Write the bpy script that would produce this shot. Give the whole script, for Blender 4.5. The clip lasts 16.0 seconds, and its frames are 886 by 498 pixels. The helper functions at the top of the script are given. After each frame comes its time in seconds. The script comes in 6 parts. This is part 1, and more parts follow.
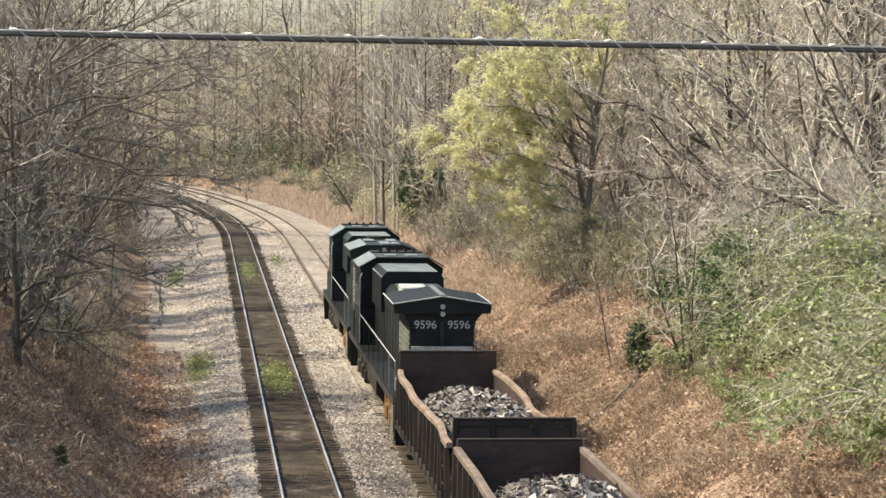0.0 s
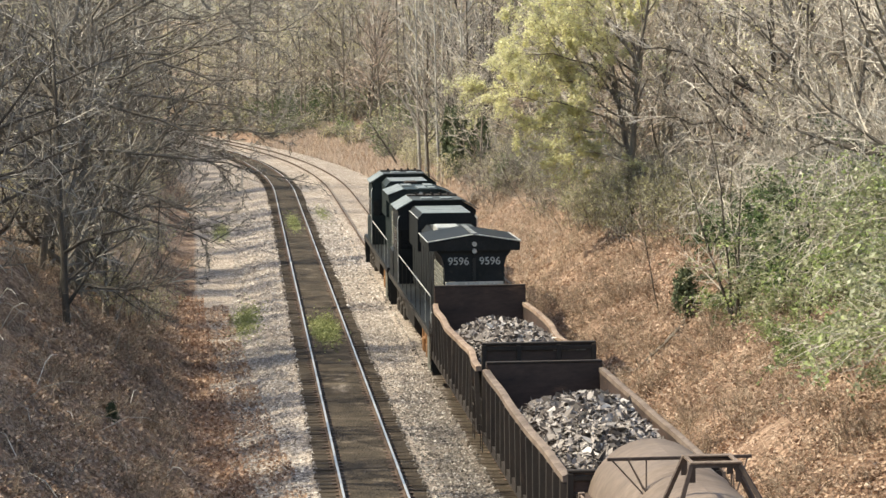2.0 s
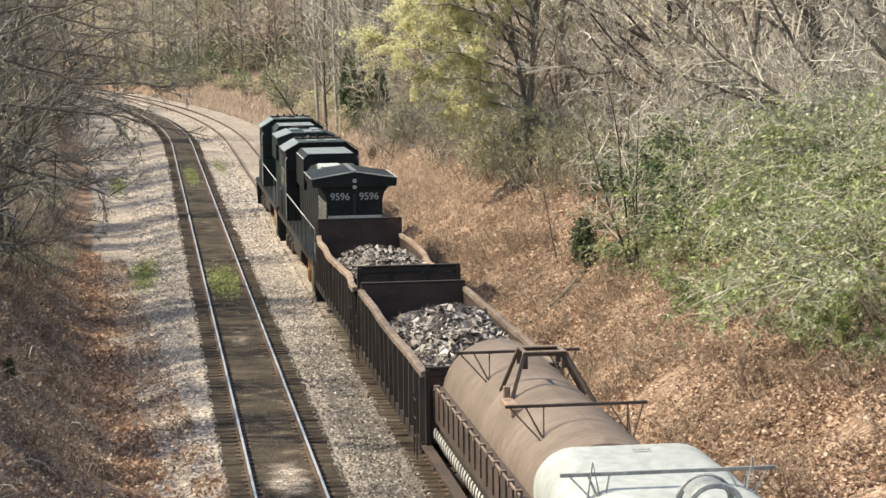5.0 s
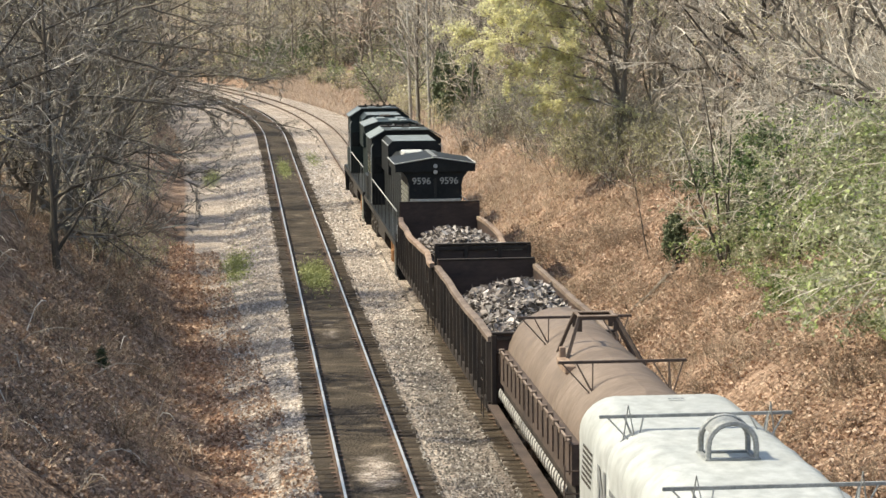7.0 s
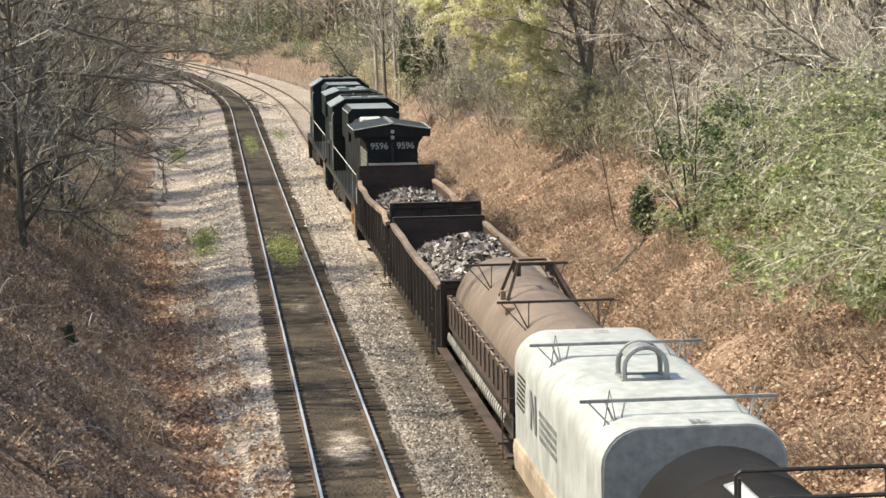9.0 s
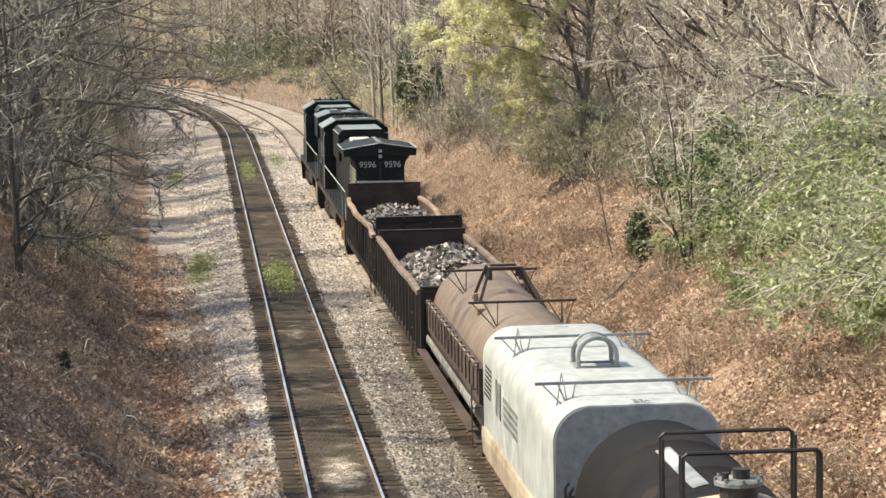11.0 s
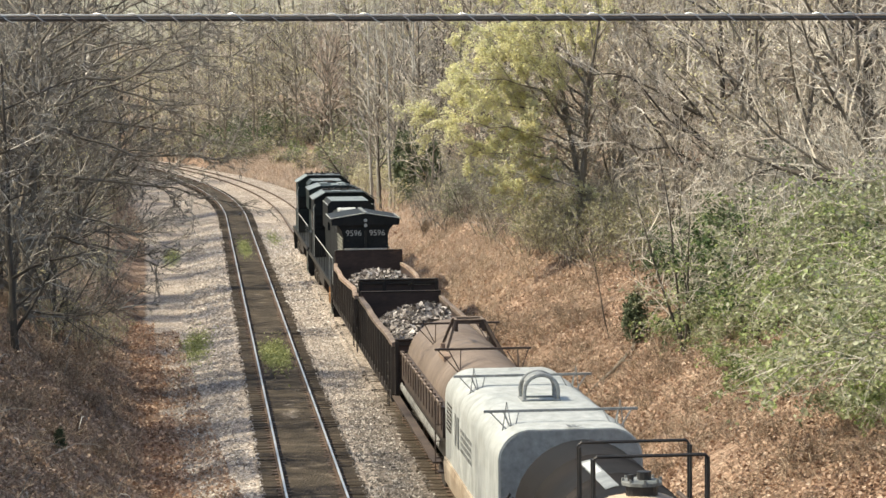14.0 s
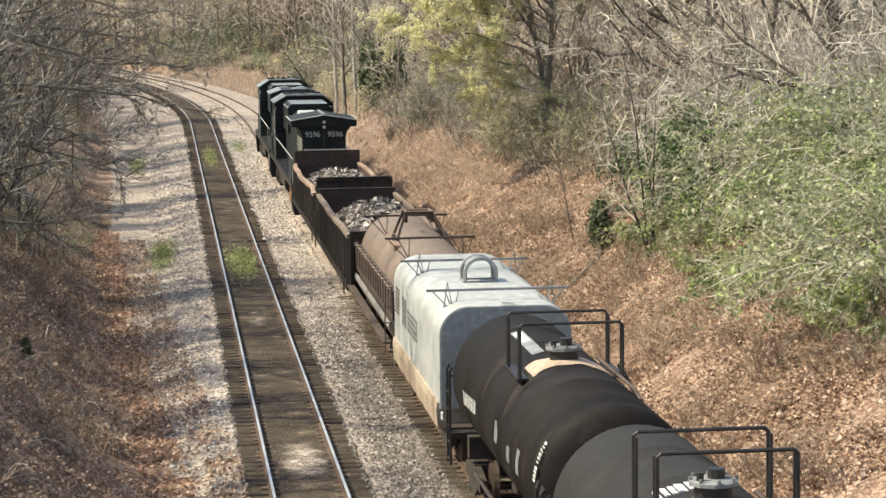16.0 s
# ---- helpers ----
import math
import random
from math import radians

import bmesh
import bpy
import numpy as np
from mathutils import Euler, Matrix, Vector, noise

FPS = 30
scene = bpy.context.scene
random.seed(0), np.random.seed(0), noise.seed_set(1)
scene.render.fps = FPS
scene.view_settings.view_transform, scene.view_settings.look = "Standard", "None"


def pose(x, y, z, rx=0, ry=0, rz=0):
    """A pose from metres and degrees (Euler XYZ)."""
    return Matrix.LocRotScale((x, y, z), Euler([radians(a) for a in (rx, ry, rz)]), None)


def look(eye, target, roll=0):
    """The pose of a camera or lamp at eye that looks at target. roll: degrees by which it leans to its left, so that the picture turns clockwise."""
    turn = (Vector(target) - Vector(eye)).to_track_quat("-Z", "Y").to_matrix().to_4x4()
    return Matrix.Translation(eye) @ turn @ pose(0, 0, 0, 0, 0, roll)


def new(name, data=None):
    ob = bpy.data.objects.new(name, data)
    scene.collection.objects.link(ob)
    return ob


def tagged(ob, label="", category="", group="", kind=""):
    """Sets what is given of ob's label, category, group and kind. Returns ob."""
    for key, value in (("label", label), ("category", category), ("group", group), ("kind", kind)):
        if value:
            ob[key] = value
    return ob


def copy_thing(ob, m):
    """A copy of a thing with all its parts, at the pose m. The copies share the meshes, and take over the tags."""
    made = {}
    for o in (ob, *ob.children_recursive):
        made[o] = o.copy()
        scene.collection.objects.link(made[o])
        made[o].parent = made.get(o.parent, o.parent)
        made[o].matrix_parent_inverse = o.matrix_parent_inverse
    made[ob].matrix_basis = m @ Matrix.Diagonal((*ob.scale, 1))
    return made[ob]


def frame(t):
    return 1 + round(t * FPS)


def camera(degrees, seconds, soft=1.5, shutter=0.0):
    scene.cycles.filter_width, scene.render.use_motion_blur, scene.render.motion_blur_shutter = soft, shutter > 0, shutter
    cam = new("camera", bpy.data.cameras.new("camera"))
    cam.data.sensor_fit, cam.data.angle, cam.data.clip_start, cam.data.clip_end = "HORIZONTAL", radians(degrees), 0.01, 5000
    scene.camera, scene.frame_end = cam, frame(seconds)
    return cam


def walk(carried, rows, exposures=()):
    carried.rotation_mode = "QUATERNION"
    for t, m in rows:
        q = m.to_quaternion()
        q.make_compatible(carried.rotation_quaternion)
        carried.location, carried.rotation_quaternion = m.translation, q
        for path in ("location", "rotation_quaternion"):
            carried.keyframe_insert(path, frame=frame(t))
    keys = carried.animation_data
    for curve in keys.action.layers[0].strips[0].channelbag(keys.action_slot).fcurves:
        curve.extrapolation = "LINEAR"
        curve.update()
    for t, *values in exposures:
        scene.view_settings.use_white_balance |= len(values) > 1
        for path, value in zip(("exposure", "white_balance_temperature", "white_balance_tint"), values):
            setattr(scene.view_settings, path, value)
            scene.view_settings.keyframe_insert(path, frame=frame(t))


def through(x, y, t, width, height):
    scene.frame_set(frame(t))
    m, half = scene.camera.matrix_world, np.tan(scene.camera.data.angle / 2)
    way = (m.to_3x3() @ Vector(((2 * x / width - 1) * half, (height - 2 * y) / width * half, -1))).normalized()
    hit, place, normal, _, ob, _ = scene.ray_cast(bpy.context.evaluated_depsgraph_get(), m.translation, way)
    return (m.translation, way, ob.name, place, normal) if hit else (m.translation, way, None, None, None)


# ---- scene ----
cam = camera(20.73, 16.0, soft=1.5)
EYE_Z = 10.325
# seconds, sideways sway, yaw, pitch and roll of the hand-held camera on the bridge
TURNS = [
    (0.0, -0.054, -5.684, -3.469, -0.642),
    (0.5, -0.054, -5.423, -3.823, 0.254),
    (1.0, -0.054, -5.000, -4.367, 0.352),
    (1.5, -0.054, -4.529, -4.681, 0.438),
    (2.0, -0.054, -4.694, -4.657, 0.586),
    (2.5, -0.054, -4.578, -4.780, 0.487),
    (3.0, -0.054, -4.437, -5.080, 0.689),
    (3.5, -0.054, -5.063, -5.470, 1.069),
    (4.0, -0.054, -6.204, -5.503, 0.964),
    (4.2, -0.054, -6.844, -5.419, 0.674),
    (6.3, 0.000, -7.142, -6.681, 0.989),
    (6.5, 0.000, -6.544, -6.443, 0.849),
    (7.0, 0.000, -4.891, -5.938, 0.573),
    (7.5, 0.000, -3.884, -5.215, 0.483),
    (8.0, 0.000, -3.868, -5.051, 0.871),
    (8.5, 0.000, -4.838, -6.157, 1.016),
    (8.7, 0.000, -5.559, -6.583, 1.111),
    (10.8, 0.058, -5.945, -6.091, 0.868),
    (11.0, 0.058, -5.755, -5.955, 0.973),
    (11.5, 0.058, -5.724, -5.398, 1.055),
    (12.0, 0.058, -5.723, -5.073, 0.622),
    (12.5, 0.058, -5.789, -4.533, 0.119),
    (13.0, 0.058, -5.891, -3.782, 0.173),
    (13.5, 0.058, -5.870, -3.627, 0.299),
    (14.0, 0.058, -5.796, -4.084, 0.526),
    (14.5, 0.058, -5.942, -4.711, 0.733),
    (15.0, 0.058, -6.236, -5.102, 0.654),
    (15.5, 0.058, -6.482, -5.696, 0.718),
    (16.0, 0.058, -6.624, -6.275, 0.702),
]
# the camera is lifted a little at these times
BOB = {0.5: 0.065, 1.0: 0.05, 12.5: 0.05, 13.0: 0.035, 13.5: 0.03, 14.0: 0.025}
walk(cam, [(t, pose(x, 0, EYE_Z + BOB.get(t, 0.0), 90 + p, r, y)) for t, x, y, p, r in TURNS],
     exposures=[(0.0, 0.68, 7150, 5), (7.0, 0.67, 7150, 5), (11.0, 0.76, 7150, 5), (13.5, 0.62, 7150, 5), (14.5, 0.63, 7150, 5), (16.0, 0.70, 7150, 5)])

# where the first gondola's front wall is along the track, at each time
TRAIN = [
    (0.0, 69.76), (1.0, 72.06), (2.0, 74.30), (3.0, 76.48), (4.0, 78.67), (4.2, 79.12), (6.5, 84.31), (7.0, 85.45), (8.0, 87.75), (8.5, 88.88), (11.0, 94.33), (12.0, 96.61), (13.0, 98.89), (14.0, 101.10), (15.0, 103.25), (16.0, 105.42),
]

# ---- light: spring sun from the left and a little ahead, clear sky ----
SUN_TO = Vector((-0.71, 0.08, 0.84)).normalized()
world = bpy.data.worlds.new("sky")
scene.world = world
world.use_nodes = True
wt = world.node_tree
wt.nodes.clear()
sky = wt.nodes.new("ShaderNodeTexSky")
sky.sky_type = "NISHITA"
sky.sun_disc = False
sky.sun_elevation = math.asin(SUN_TO.z)
sky.sun_rotation = math.atan2(SUN_TO.x, SUN_TO.y)
sky.air_density, sky.dust_density, sky.ozone_density = 1.0, 2.0, 1.0
bg = wt.nodes.new("ShaderNodeBackground")
bg.inputs["Strength"].default_value = 0.15
wo = wt.nodes.new("ShaderNodeOutputWorld")
wt.links.new(sky.outputs[0], bg.inputs[0])
wt.links.new(bg.outputs[0], wo.inputs[0])
sun = new("sun", bpy.data.lights.new("sun", "SUN"))
sun.data.energy = 4.3
sun.data.angle = radians(0.55)
sun.data.color = (1.0, 0.93, 0.80)
sun.matrix_world = look(SUN_TO * 200, (0, 0, 0))

# ---- materials ----
def node(nt, kind, **values):
    n = nt.nodes.new(kind)
    for k, v in values.items():
        n.inputs[k].default_value = v
    return n


def ramp(nt, source, stops):
    r = nt.nodes.new("ShaderNodeValToRGB")
    e = r.color_ramp.elements
    while len(e) < len(stops):
        e.new(0.5)
    for el, (at, c) in zip(e, stops):
        el.position, el.color = at, (*c, 1)
    nt.links.new(source, r.inputs[0])
    return r.outputs[0]


def mix(nt, a, b, fac, kind="MIX"):
    m = nt.nodes.new("ShaderNodeMix")
    m.data_type, m.blend_type = "RGBA", kind
    for slot, v in ((0, fac), (6, a), (7, b)):
        if isinstance(v, (int, float)):
            m.inputs[slot].default_value = v
        elif isinstance(v, tuple):
            m.inputs[slot].default_value = (*v, 1)
        else:
            nt.links.new(v, m.inputs[slot])
    return m.outputs[2]


def noise_of(nt, coord, scale, detail=6.0, stretch=(1, 1, 1)):
    mp = nt.nodes.new("ShaderNodeMapping")
    mp.inputs["Scale"].default_value = stretch
    nt.links.new(coord, mp.inputs[0])
    n = node(nt, "ShaderNodeTexNoise", Scale=scale, Detail=detail, Roughness=0.62)
    nt.links.new(mp.outputs[0], n.inputs["Vector"])
    return n.outputs[0]


def shell(name, rough=0.8, metal=0.0, spec=0.5):
    m = bpy.data.materials.new(name)
    m.use_nodes = True
    nt = m.node_tree
    b = nt.nodes["Principled BSDF"]
    b.inputs["Roughness"].default_value = rough
    b.inputs["Metallic"].default_value = metal
    b.inputs["Specular IOR Level"].default_value = spec
    coord = nt.nodes.new("ShaderNodeTexCoord").outputs["Object"]
    return m, nt, b, coord


def bump(nt, b, height, strength, distance):
    bp = nt.nodes.new("ShaderNodeBump")
    bp.inputs["Strength"].default_value, bp.inputs["Distance"].default_value = strength, distance
    nt.links.new(height, bp.inputs["Height"])
    nt.links.new(bp.outputs[0], b.inputs["Normal"])


def surface(name, dark, light, scale=1.0, rough=0.8, metal=0.0, stretch=(1, 1, 1), bumps=0.3, depth=0.01,
            stain=None, stain_from=0.55, vary=0.0, spec=0.5, fine=9.0):
    """A worn surface: broad patches, fine grain, an optional stain colour, and relief."""
    m, nt, b, coord = shell(name, rough, metal, spec)
    broad = noise_of(nt, coord, scale, 5.0, stretch)
    grain = noise_of(nt, coord, scale * fine, 4.0, stretch)
    c = ramp(nt, broad, [(0.3, dark), (0.7, light)])
    c = mix(nt, c, ramp(nt, grain, [(0.3, (0.55, 0.55, 0.55)), (0.7, (1.3, 1.3, 1.3))]), 0.6, "MULTIPLY")
    if stain:
        spots = ramp(nt, noise_of(nt, coord, scale * 2.3, 7.0, stretch), [(stain_from, (0, 0, 0)), (stain_from + 0.12, (1, 1, 1))])
        c = mix(nt, c, stain, spots)
    if vary:
        info = nt.nodes.new("ShaderNodeObjectInfo")
        v = ramp(nt, info.outputs["Random"], [(0, (1 - vary,) * 3), (1, (1 + vary,) * 3)])
        c = mix(nt, c, v, 1.0, "MULTIPLY")
    nt.links.new(c, b.inputs["Base Color"])
    bump(nt, b, grain, bumps, depth)
    return m


def island_surface(name, stops, rough=0.8, through=0.0):
    """Each small loose piece (a leaf, a stone, a twig) takes its own shade."""
    m, nt, b, coord = shell(name, rough, 0.0, 0.3)
    geo = nt.nodes.new("ShaderNodeNewGeometry")
    c = ramp(nt, geo.outputs["Random Per Island"], stops)
    nt.links.new(c, b.inputs["Base Color"])
    if through:
        t = nt.nodes.new("ShaderNodeBsdfTranslucent")
        nt.links.new(c, t.inputs["Color"])
        ms = nt.nodes.new("ShaderNodeMixShader")
        ms.inputs[0].default_value = through
        nt.links.new(b.outputs[0], ms.inputs[1])
        nt.links.new(t.outputs[0], ms.inputs[2])
        nt.links.new(ms.outputs[0], nt.nodes["Material Output"].inputs[0])
    return m


def ground_surface():
    """Gravel beside the tracks, dead leaves on the banks, green weeds in patches, by the mesh's own zones."""
    m, nt, b, coord = shell("ground_soil", 0.95, 0.0, 0.2)

    def zone(name):
        a = nt.nodes.new("ShaderNodeAttribute")
        a.attribute_name = name
        return a.outputs["Fac"]

    cells = node(nt, "ShaderNodeTexVoronoi", Scale=13.0)
    nt.links.new(coord, cells.inputs["Vector"])
    sep = nt.nodes.new("ShaderNodeSeparateColor")
    nt.links.new(cells.outputs["Color"], sep.inputs[0])
    stones = ramp(nt, sep.outputs[0], [(0.0, (0.16, 0.135, 0.117)), (0.35, (0.32, 0.275, 0.245)), (0.75, (0.45, 0.40, 0.36)), (1.0, (0.67, 0.62, 0.575))])
    patch = ramp(nt, noise_of(nt, coord, 0.35, 5.0), [(0.3, (0.68, 0.64, 0.60)), (0.7, (1.15, 1.12, 1.08))])
    stones = mix(nt, stones, patch, 1.0, "MULTIPLY")
    leafc = node(nt, "ShaderNodeTexVoronoi", Scale=10.0)
    nt.links.new(coord, leafc.inputs["Vector"])
    sep2 = nt.nodes.new("ShaderNodeSeparateColor")
    nt.links.new(leafc.outputs["Color"], sep2.inputs[0])
    litter = ramp(nt, sep2.outputs[0], [(0.0, (0.14, 0.092, 0.065)), (0.4, (0.27, 0.18, 0.13)), (0.8, (0.38, 0.27, 0.20)), (1.0, (0.50, 0.385, 0.30))])
    lp = ramp(nt, noise_of(nt, coord, 0.42, 7.0), [(0.36, (0.42, 0.38, 0.35)), (0.64, (1.15, 1.15, 1.15))])
    litter = mix(nt, litter, lp, 1.0, "MULTIPLY")
    oily = ramp(nt, noise_of(nt, coord, 1.2, 6.0), [(0.3, (0.036, 0.029, 0.022)), (0.58, (0.085, 0.068, 0.051)), (0.74, (0.22, 0.178, 0.135))])
    weeds = ramp(nt, noise_of(nt, coord, 6.0, 5.0), [(0.3, (0.11, 0.12, 0.045)), (0.7, (0.27, 0.28, 0.11))])
    edge = noise_of(nt, coord, 1.6, 6.0)

    def blur(zone_out, lo=0.42, hi=0.58):
        add = nt.nodes.new("ShaderNodeMath")
        add.operation = "MULTIPLY_ADD"
        add.inputs[1].default_value = 0.45
        nt.links.new(edge, add.inputs[0])
        half = nt.nodes.new("ShaderNodeMath")
        half.operation = "MULTIPLY"
        half.inputs[1].default_value = 0.55
        nt.links.new(zone_out, half.inputs[0])
        nt.links.new(half.outputs[0], add.inputs[2])
        return ramp(nt, add.outputs[0], [(lo, (0, 0, 0)), (hi, (1, 1, 1))])

    greyer = mix(nt, stones, (0.46, 0.46, 0.47), 1.0, "MULTIPLY")
    stones = mix(nt, stones, greyer, blur(zone("fresh")))
    c = mix(nt, litter, stones, blur(zone("gravel")))
    c = mix(nt, c, oily, blur(zone("oil")))
    c = mix(nt, c, weeds, blur(zone("weed"), 0.46, 0.66))
    nt.links.new(c, b.inputs["Base Color"])
    bump(nt, b, cells.outputs["Distance"], 0.9, 0.05)
    return m


MAT = dict(
    ground=ground_surface(),
    tie=surface("creosoted_wood", (0.028, 0.021, 0.016), (0.085, 0.066, 0.049), 2.0, 0.95, stretch=(0.4, 4, 4), bumps=0.6, vary=0.25, spec=0.2),
    rail_side=surface("rusty_rail", (0.055, 0.032, 0.02), (0.12, 0.075, 0.05), 3.0, 0.8),
    rail_dull=surface("brown_rail_head", (0.16, 0.12, 0.095), (0.30, 0.24, 0.20), 2.0, 0.5, metal=0.4, bumps=0.02),
    rail_top=surface("polished_rail", (0.66, 0.65, 0.64), (0.80, 0.79, 0.78), 2.0, 0.42, metal=0.75, bumps=0.02),
    plate=surface("rusty_plate", (0.07, 0.045, 0.03), (0.16, 0.10, 0.07), 5.0, 0.8),
    stone=island_surface("ballast_stones", [(0.0, (0.15, 0.125, 0.107)), (0.4, (0.34, 0.295, 0.26)), (0.8, (0.49, 0.44, 0.395)), (1.0, (0.72, 0.67, 0.62))], 0.9),
    leaf_dead=island_surface("dead_leaves", [(0.0, (0.20, 0.125, 0.088)), (0.4, (0.36, 0.24, 0.17)), (0.8, (0.50, 0.36, 0.265)), (1.0, (0.64, 0.51, 0.41))], 0.7, 0.15),
    leaf_orange=island_surface("orange_dead_leaves", [(0.0, (0.24, 0.13, 0.085)), (0.5, (0.42, 0.265, 0.18)), (1.0, (0.64, 0.47, 0.355))], 0.7, 0.15),
    black=surface("black_locomotive_paint", (0.009, 0.0105, 0.0115), (0.020, 0.0225, 0.0235), 1.2, 0.6, spec=0.25, bumps=0.08, depth=0.004, stain=(0.05, 0.042, 0.035), stain_from=0.62),
    blackroof=surface("dusty_black_roof", (0.028, 0.034, 0.034), (0.075, 0.083, 0.082), 1.5, 0.6, spec=0.3, bumps=0.1, depth=0.004, stain=(0.035, 0.03, 0.027), stain_from=0.6),
    pale=surface("pale_grey_metal", (0.36, 0.37, 0.36), (0.55, 0.56, 0.54), 2.0, 0.5, bumps=0.1),
    dirtywhite=surface("dirty_white_paint", (0.42, 0.40, 0.35), (0.72, 0.70, 0.64), 2.0, 0.6, bumps=0.1),
    under=surface("grimy_running_gear", (0.018, 0.015, 0.013), (0.055, 0.043, 0.034), 3.0, 0.85),
    orangerust=surface("orange_rust", (0.13, 0.06, 0.025), (0.30, 0.15, 0.06), 3.0, 0.85),
    wheel=surface("worn_wheel_steel", (0.05, 0.035, 0.028), (0.12, 0.09, 0.07), 4.0, 0.6, metal=0.6),
    gondola=surface("brown_black_gondola_steel", (0.016, 0.0125, 0.011), (0.038, 0.027, 0.022), 1.0, 0.75, stretch=(1, 1, 0.4), stain=(0.06, 0.037, 0.026), stain_from=0.6, depth=0.008),
    gondola_in=surface("scraped_gondola_wall", (0.030, 0.020, 0.017), (0.085, 0.052, 0.042), 0.9, 0.7, stretch=(0.6, 0.6, 2), stain=(0.13, 0.075, 0.05), stain_from=0.6, depth=0.008),
    rim=surface("sun_bleached_rusty_rim", (0.19, 0.125, 0.09), (0.39, 0.29, 0.22), 1.6, 0.75, stain=(0.12, 0.07, 0.045), stain_from=0.58),
    rim_dull=surface("dull_brown_rim", (0.12, 0.085, 0.065), (0.26, 0.20, 0.16), 1.6, 0.75, stain=(0.08, 0.05, 0.035), stain_from=0.58),
    brown=surface("weathered_brown_hood", (0.135, 0.100, 0.078), (0.205, 0.157, 0.127), 0.45, 0.68, stretch=(1, 2.5, 1), bumps=0.12, stain=(0.10, 0.065, 0.05), stain_from=0.66),
    brownside=surface("rusty_brown_steel", (0.042, 0.029, 0.023), (0.095, 0.066, 0.053), 1.2, 0.75, stain=(0.16, 0.11, 0.08), stain_from=0.62),
    sheet=surface("pale_trough_sheet", (0.26, 0.25, 0.235), (0.48, 0.47, 0.445), 2.0, 0.7, stain=(0.16, 0.12, 0.10), stain_from=0.58),
    white=surface("white_hood_paint", (0.36, 0.375, 0.365), (0.405, 0.42, 0.415), 0.4, 0.5, stretch=(1.2, 0.8, 0.5), bumps=0.05, stain=(0.35, 0.35, 0.325), stain_from=0.66),
    # the hood's white, greyed because its rear end is turned from the sun
    whiteend=surface("shaded_white_hood_end", (0.265, 0.275, 0.27), (0.31, 0.32, 0.315), 0.6, 0.75, bumps=0.05, spec=0.2),
    skirt=surface("rust_washed_tan_skirt", (0.23, 0.17, 0.12), (0.50, 0.42, 0.325), 1.1, 0.7, stretch=(1, 1, 0.5)),
    tankblack=surface("sooty_black_tank", (0.006, 0.0053, 0.005), (0.020, 0.0155, 0.0135), 0.5, 0.7, stretch=(0.7, 1.6, 0.7), bumps=0.08, stain=(0.038, 0.030, 0.027), stain_from=0.58, spec=0.15),
    tankgrey=surface("dark_grey_tank", (0.020, 0.019, 0.0185), (0.034, 0.0325, 0.0315), 0.8, 0.75, bumps=0.06, spec=0.2),
    spill=surface("tan_spilled_residue", (0.28, 0.19, 0.13), (0.58, 0.46, 0.36), 1.5, 0.8, stain=(0.2, 0.12, 0.07), stain_from=0.62),
    steel=surface("weathered_grey_steel", (0.16, 0.17, 0.17), (0.34, 0.35, 0.35), 3.0, 0.5, metal=0.2),
    railing=surface("black_railing", (0.010, 0.010, 0.011), (0.028, 0.025, 0.024), 4.0, 0.5),
    lettering=surface("white_lettering", (0.55, 0.56, 0.55), (0.72, 0.73, 0.72), 4.0, 0.6),
    scrap=island_surface("shredded_scrap_metal", [(0.0, (0.055, 0.046, 0.041)), (0.3, (0.17, 0.148, 0.137)), (0.8, (0.33, 0.296, 0.278)), (1.0, (0.56, 0.52, 0.49))], 0.8),
    plate_scrap=surface("torn_grey_plate", (0.15, 0.134, 0.122), (0.33, 0.305, 0.282), 3.0, 0.75, stain=(0.12, 0.085, 0.065), stain_from=0.58, vary=0.5),
    cable=surface("black_cable", (0.02, 0.02, 0.022), (0.05, 0.05, 0.052), 20.0, 0.5),
    lashing=surface("bright_lashing_wire", (0.45, 0.46, 0.46), (0.65, 0.66, 0.66), 20.0, 0.35, metal=0.8),
    dustroof=surface("dusty_grey_roof", (0.10, 0.11, 0.11), (0.26, 0.27, 0.265), 2.0, 0.6, bumps=0.1, stain=(0.05, 0.05, 0.05), stain_from=0.6),
    stone_grey=island_surface("grey_ballast_stones", [(0.0, (0.06, 0.054, 0.048)), (0.4, (0.155, 0.138, 0.122)), (0.8, (0.28, 0.255, 0.23)), (1.0, (0.52, 0.485, 0.445))], 0.9),
    teal=surface("green_black_locomotive_paint", (0.010, 0.017, 0.017), (0.024, 0.036, 0.035), 1.2, 0.55, spec=0.3, bumps=0.08, depth=0.004, stain=(0.05, 0.045, 0.037), stain_from=0.62),
    # dusty top panels; on the left slopes this pale tone is painted sunlight
    sunroof=surface("sunlit_dusty_teal_roof", (0.13, 0.15, 0.155), (0.26, 0.29, 0.29), 1.4, 0.5, bumps=0.1, depth=0.004, stain=(0.07, 0.08, 0.08), stain_from=0.6),
    dustside=surface("dust_washed_hood_side", (0.07, 0.073, 0.065), (0.20, 0.195, 0.165), 1.6, 0.75, stretch=(1, 1, 0.4), stain=(0.33, 0.29, 0.21), stain_from=0.60),
    glass=surface("dark_cab_glass", (0.01, 0.012, 0.014), (0.02, 0.022, 0.025), 2.0, 0.1, bumps=0.0),
)

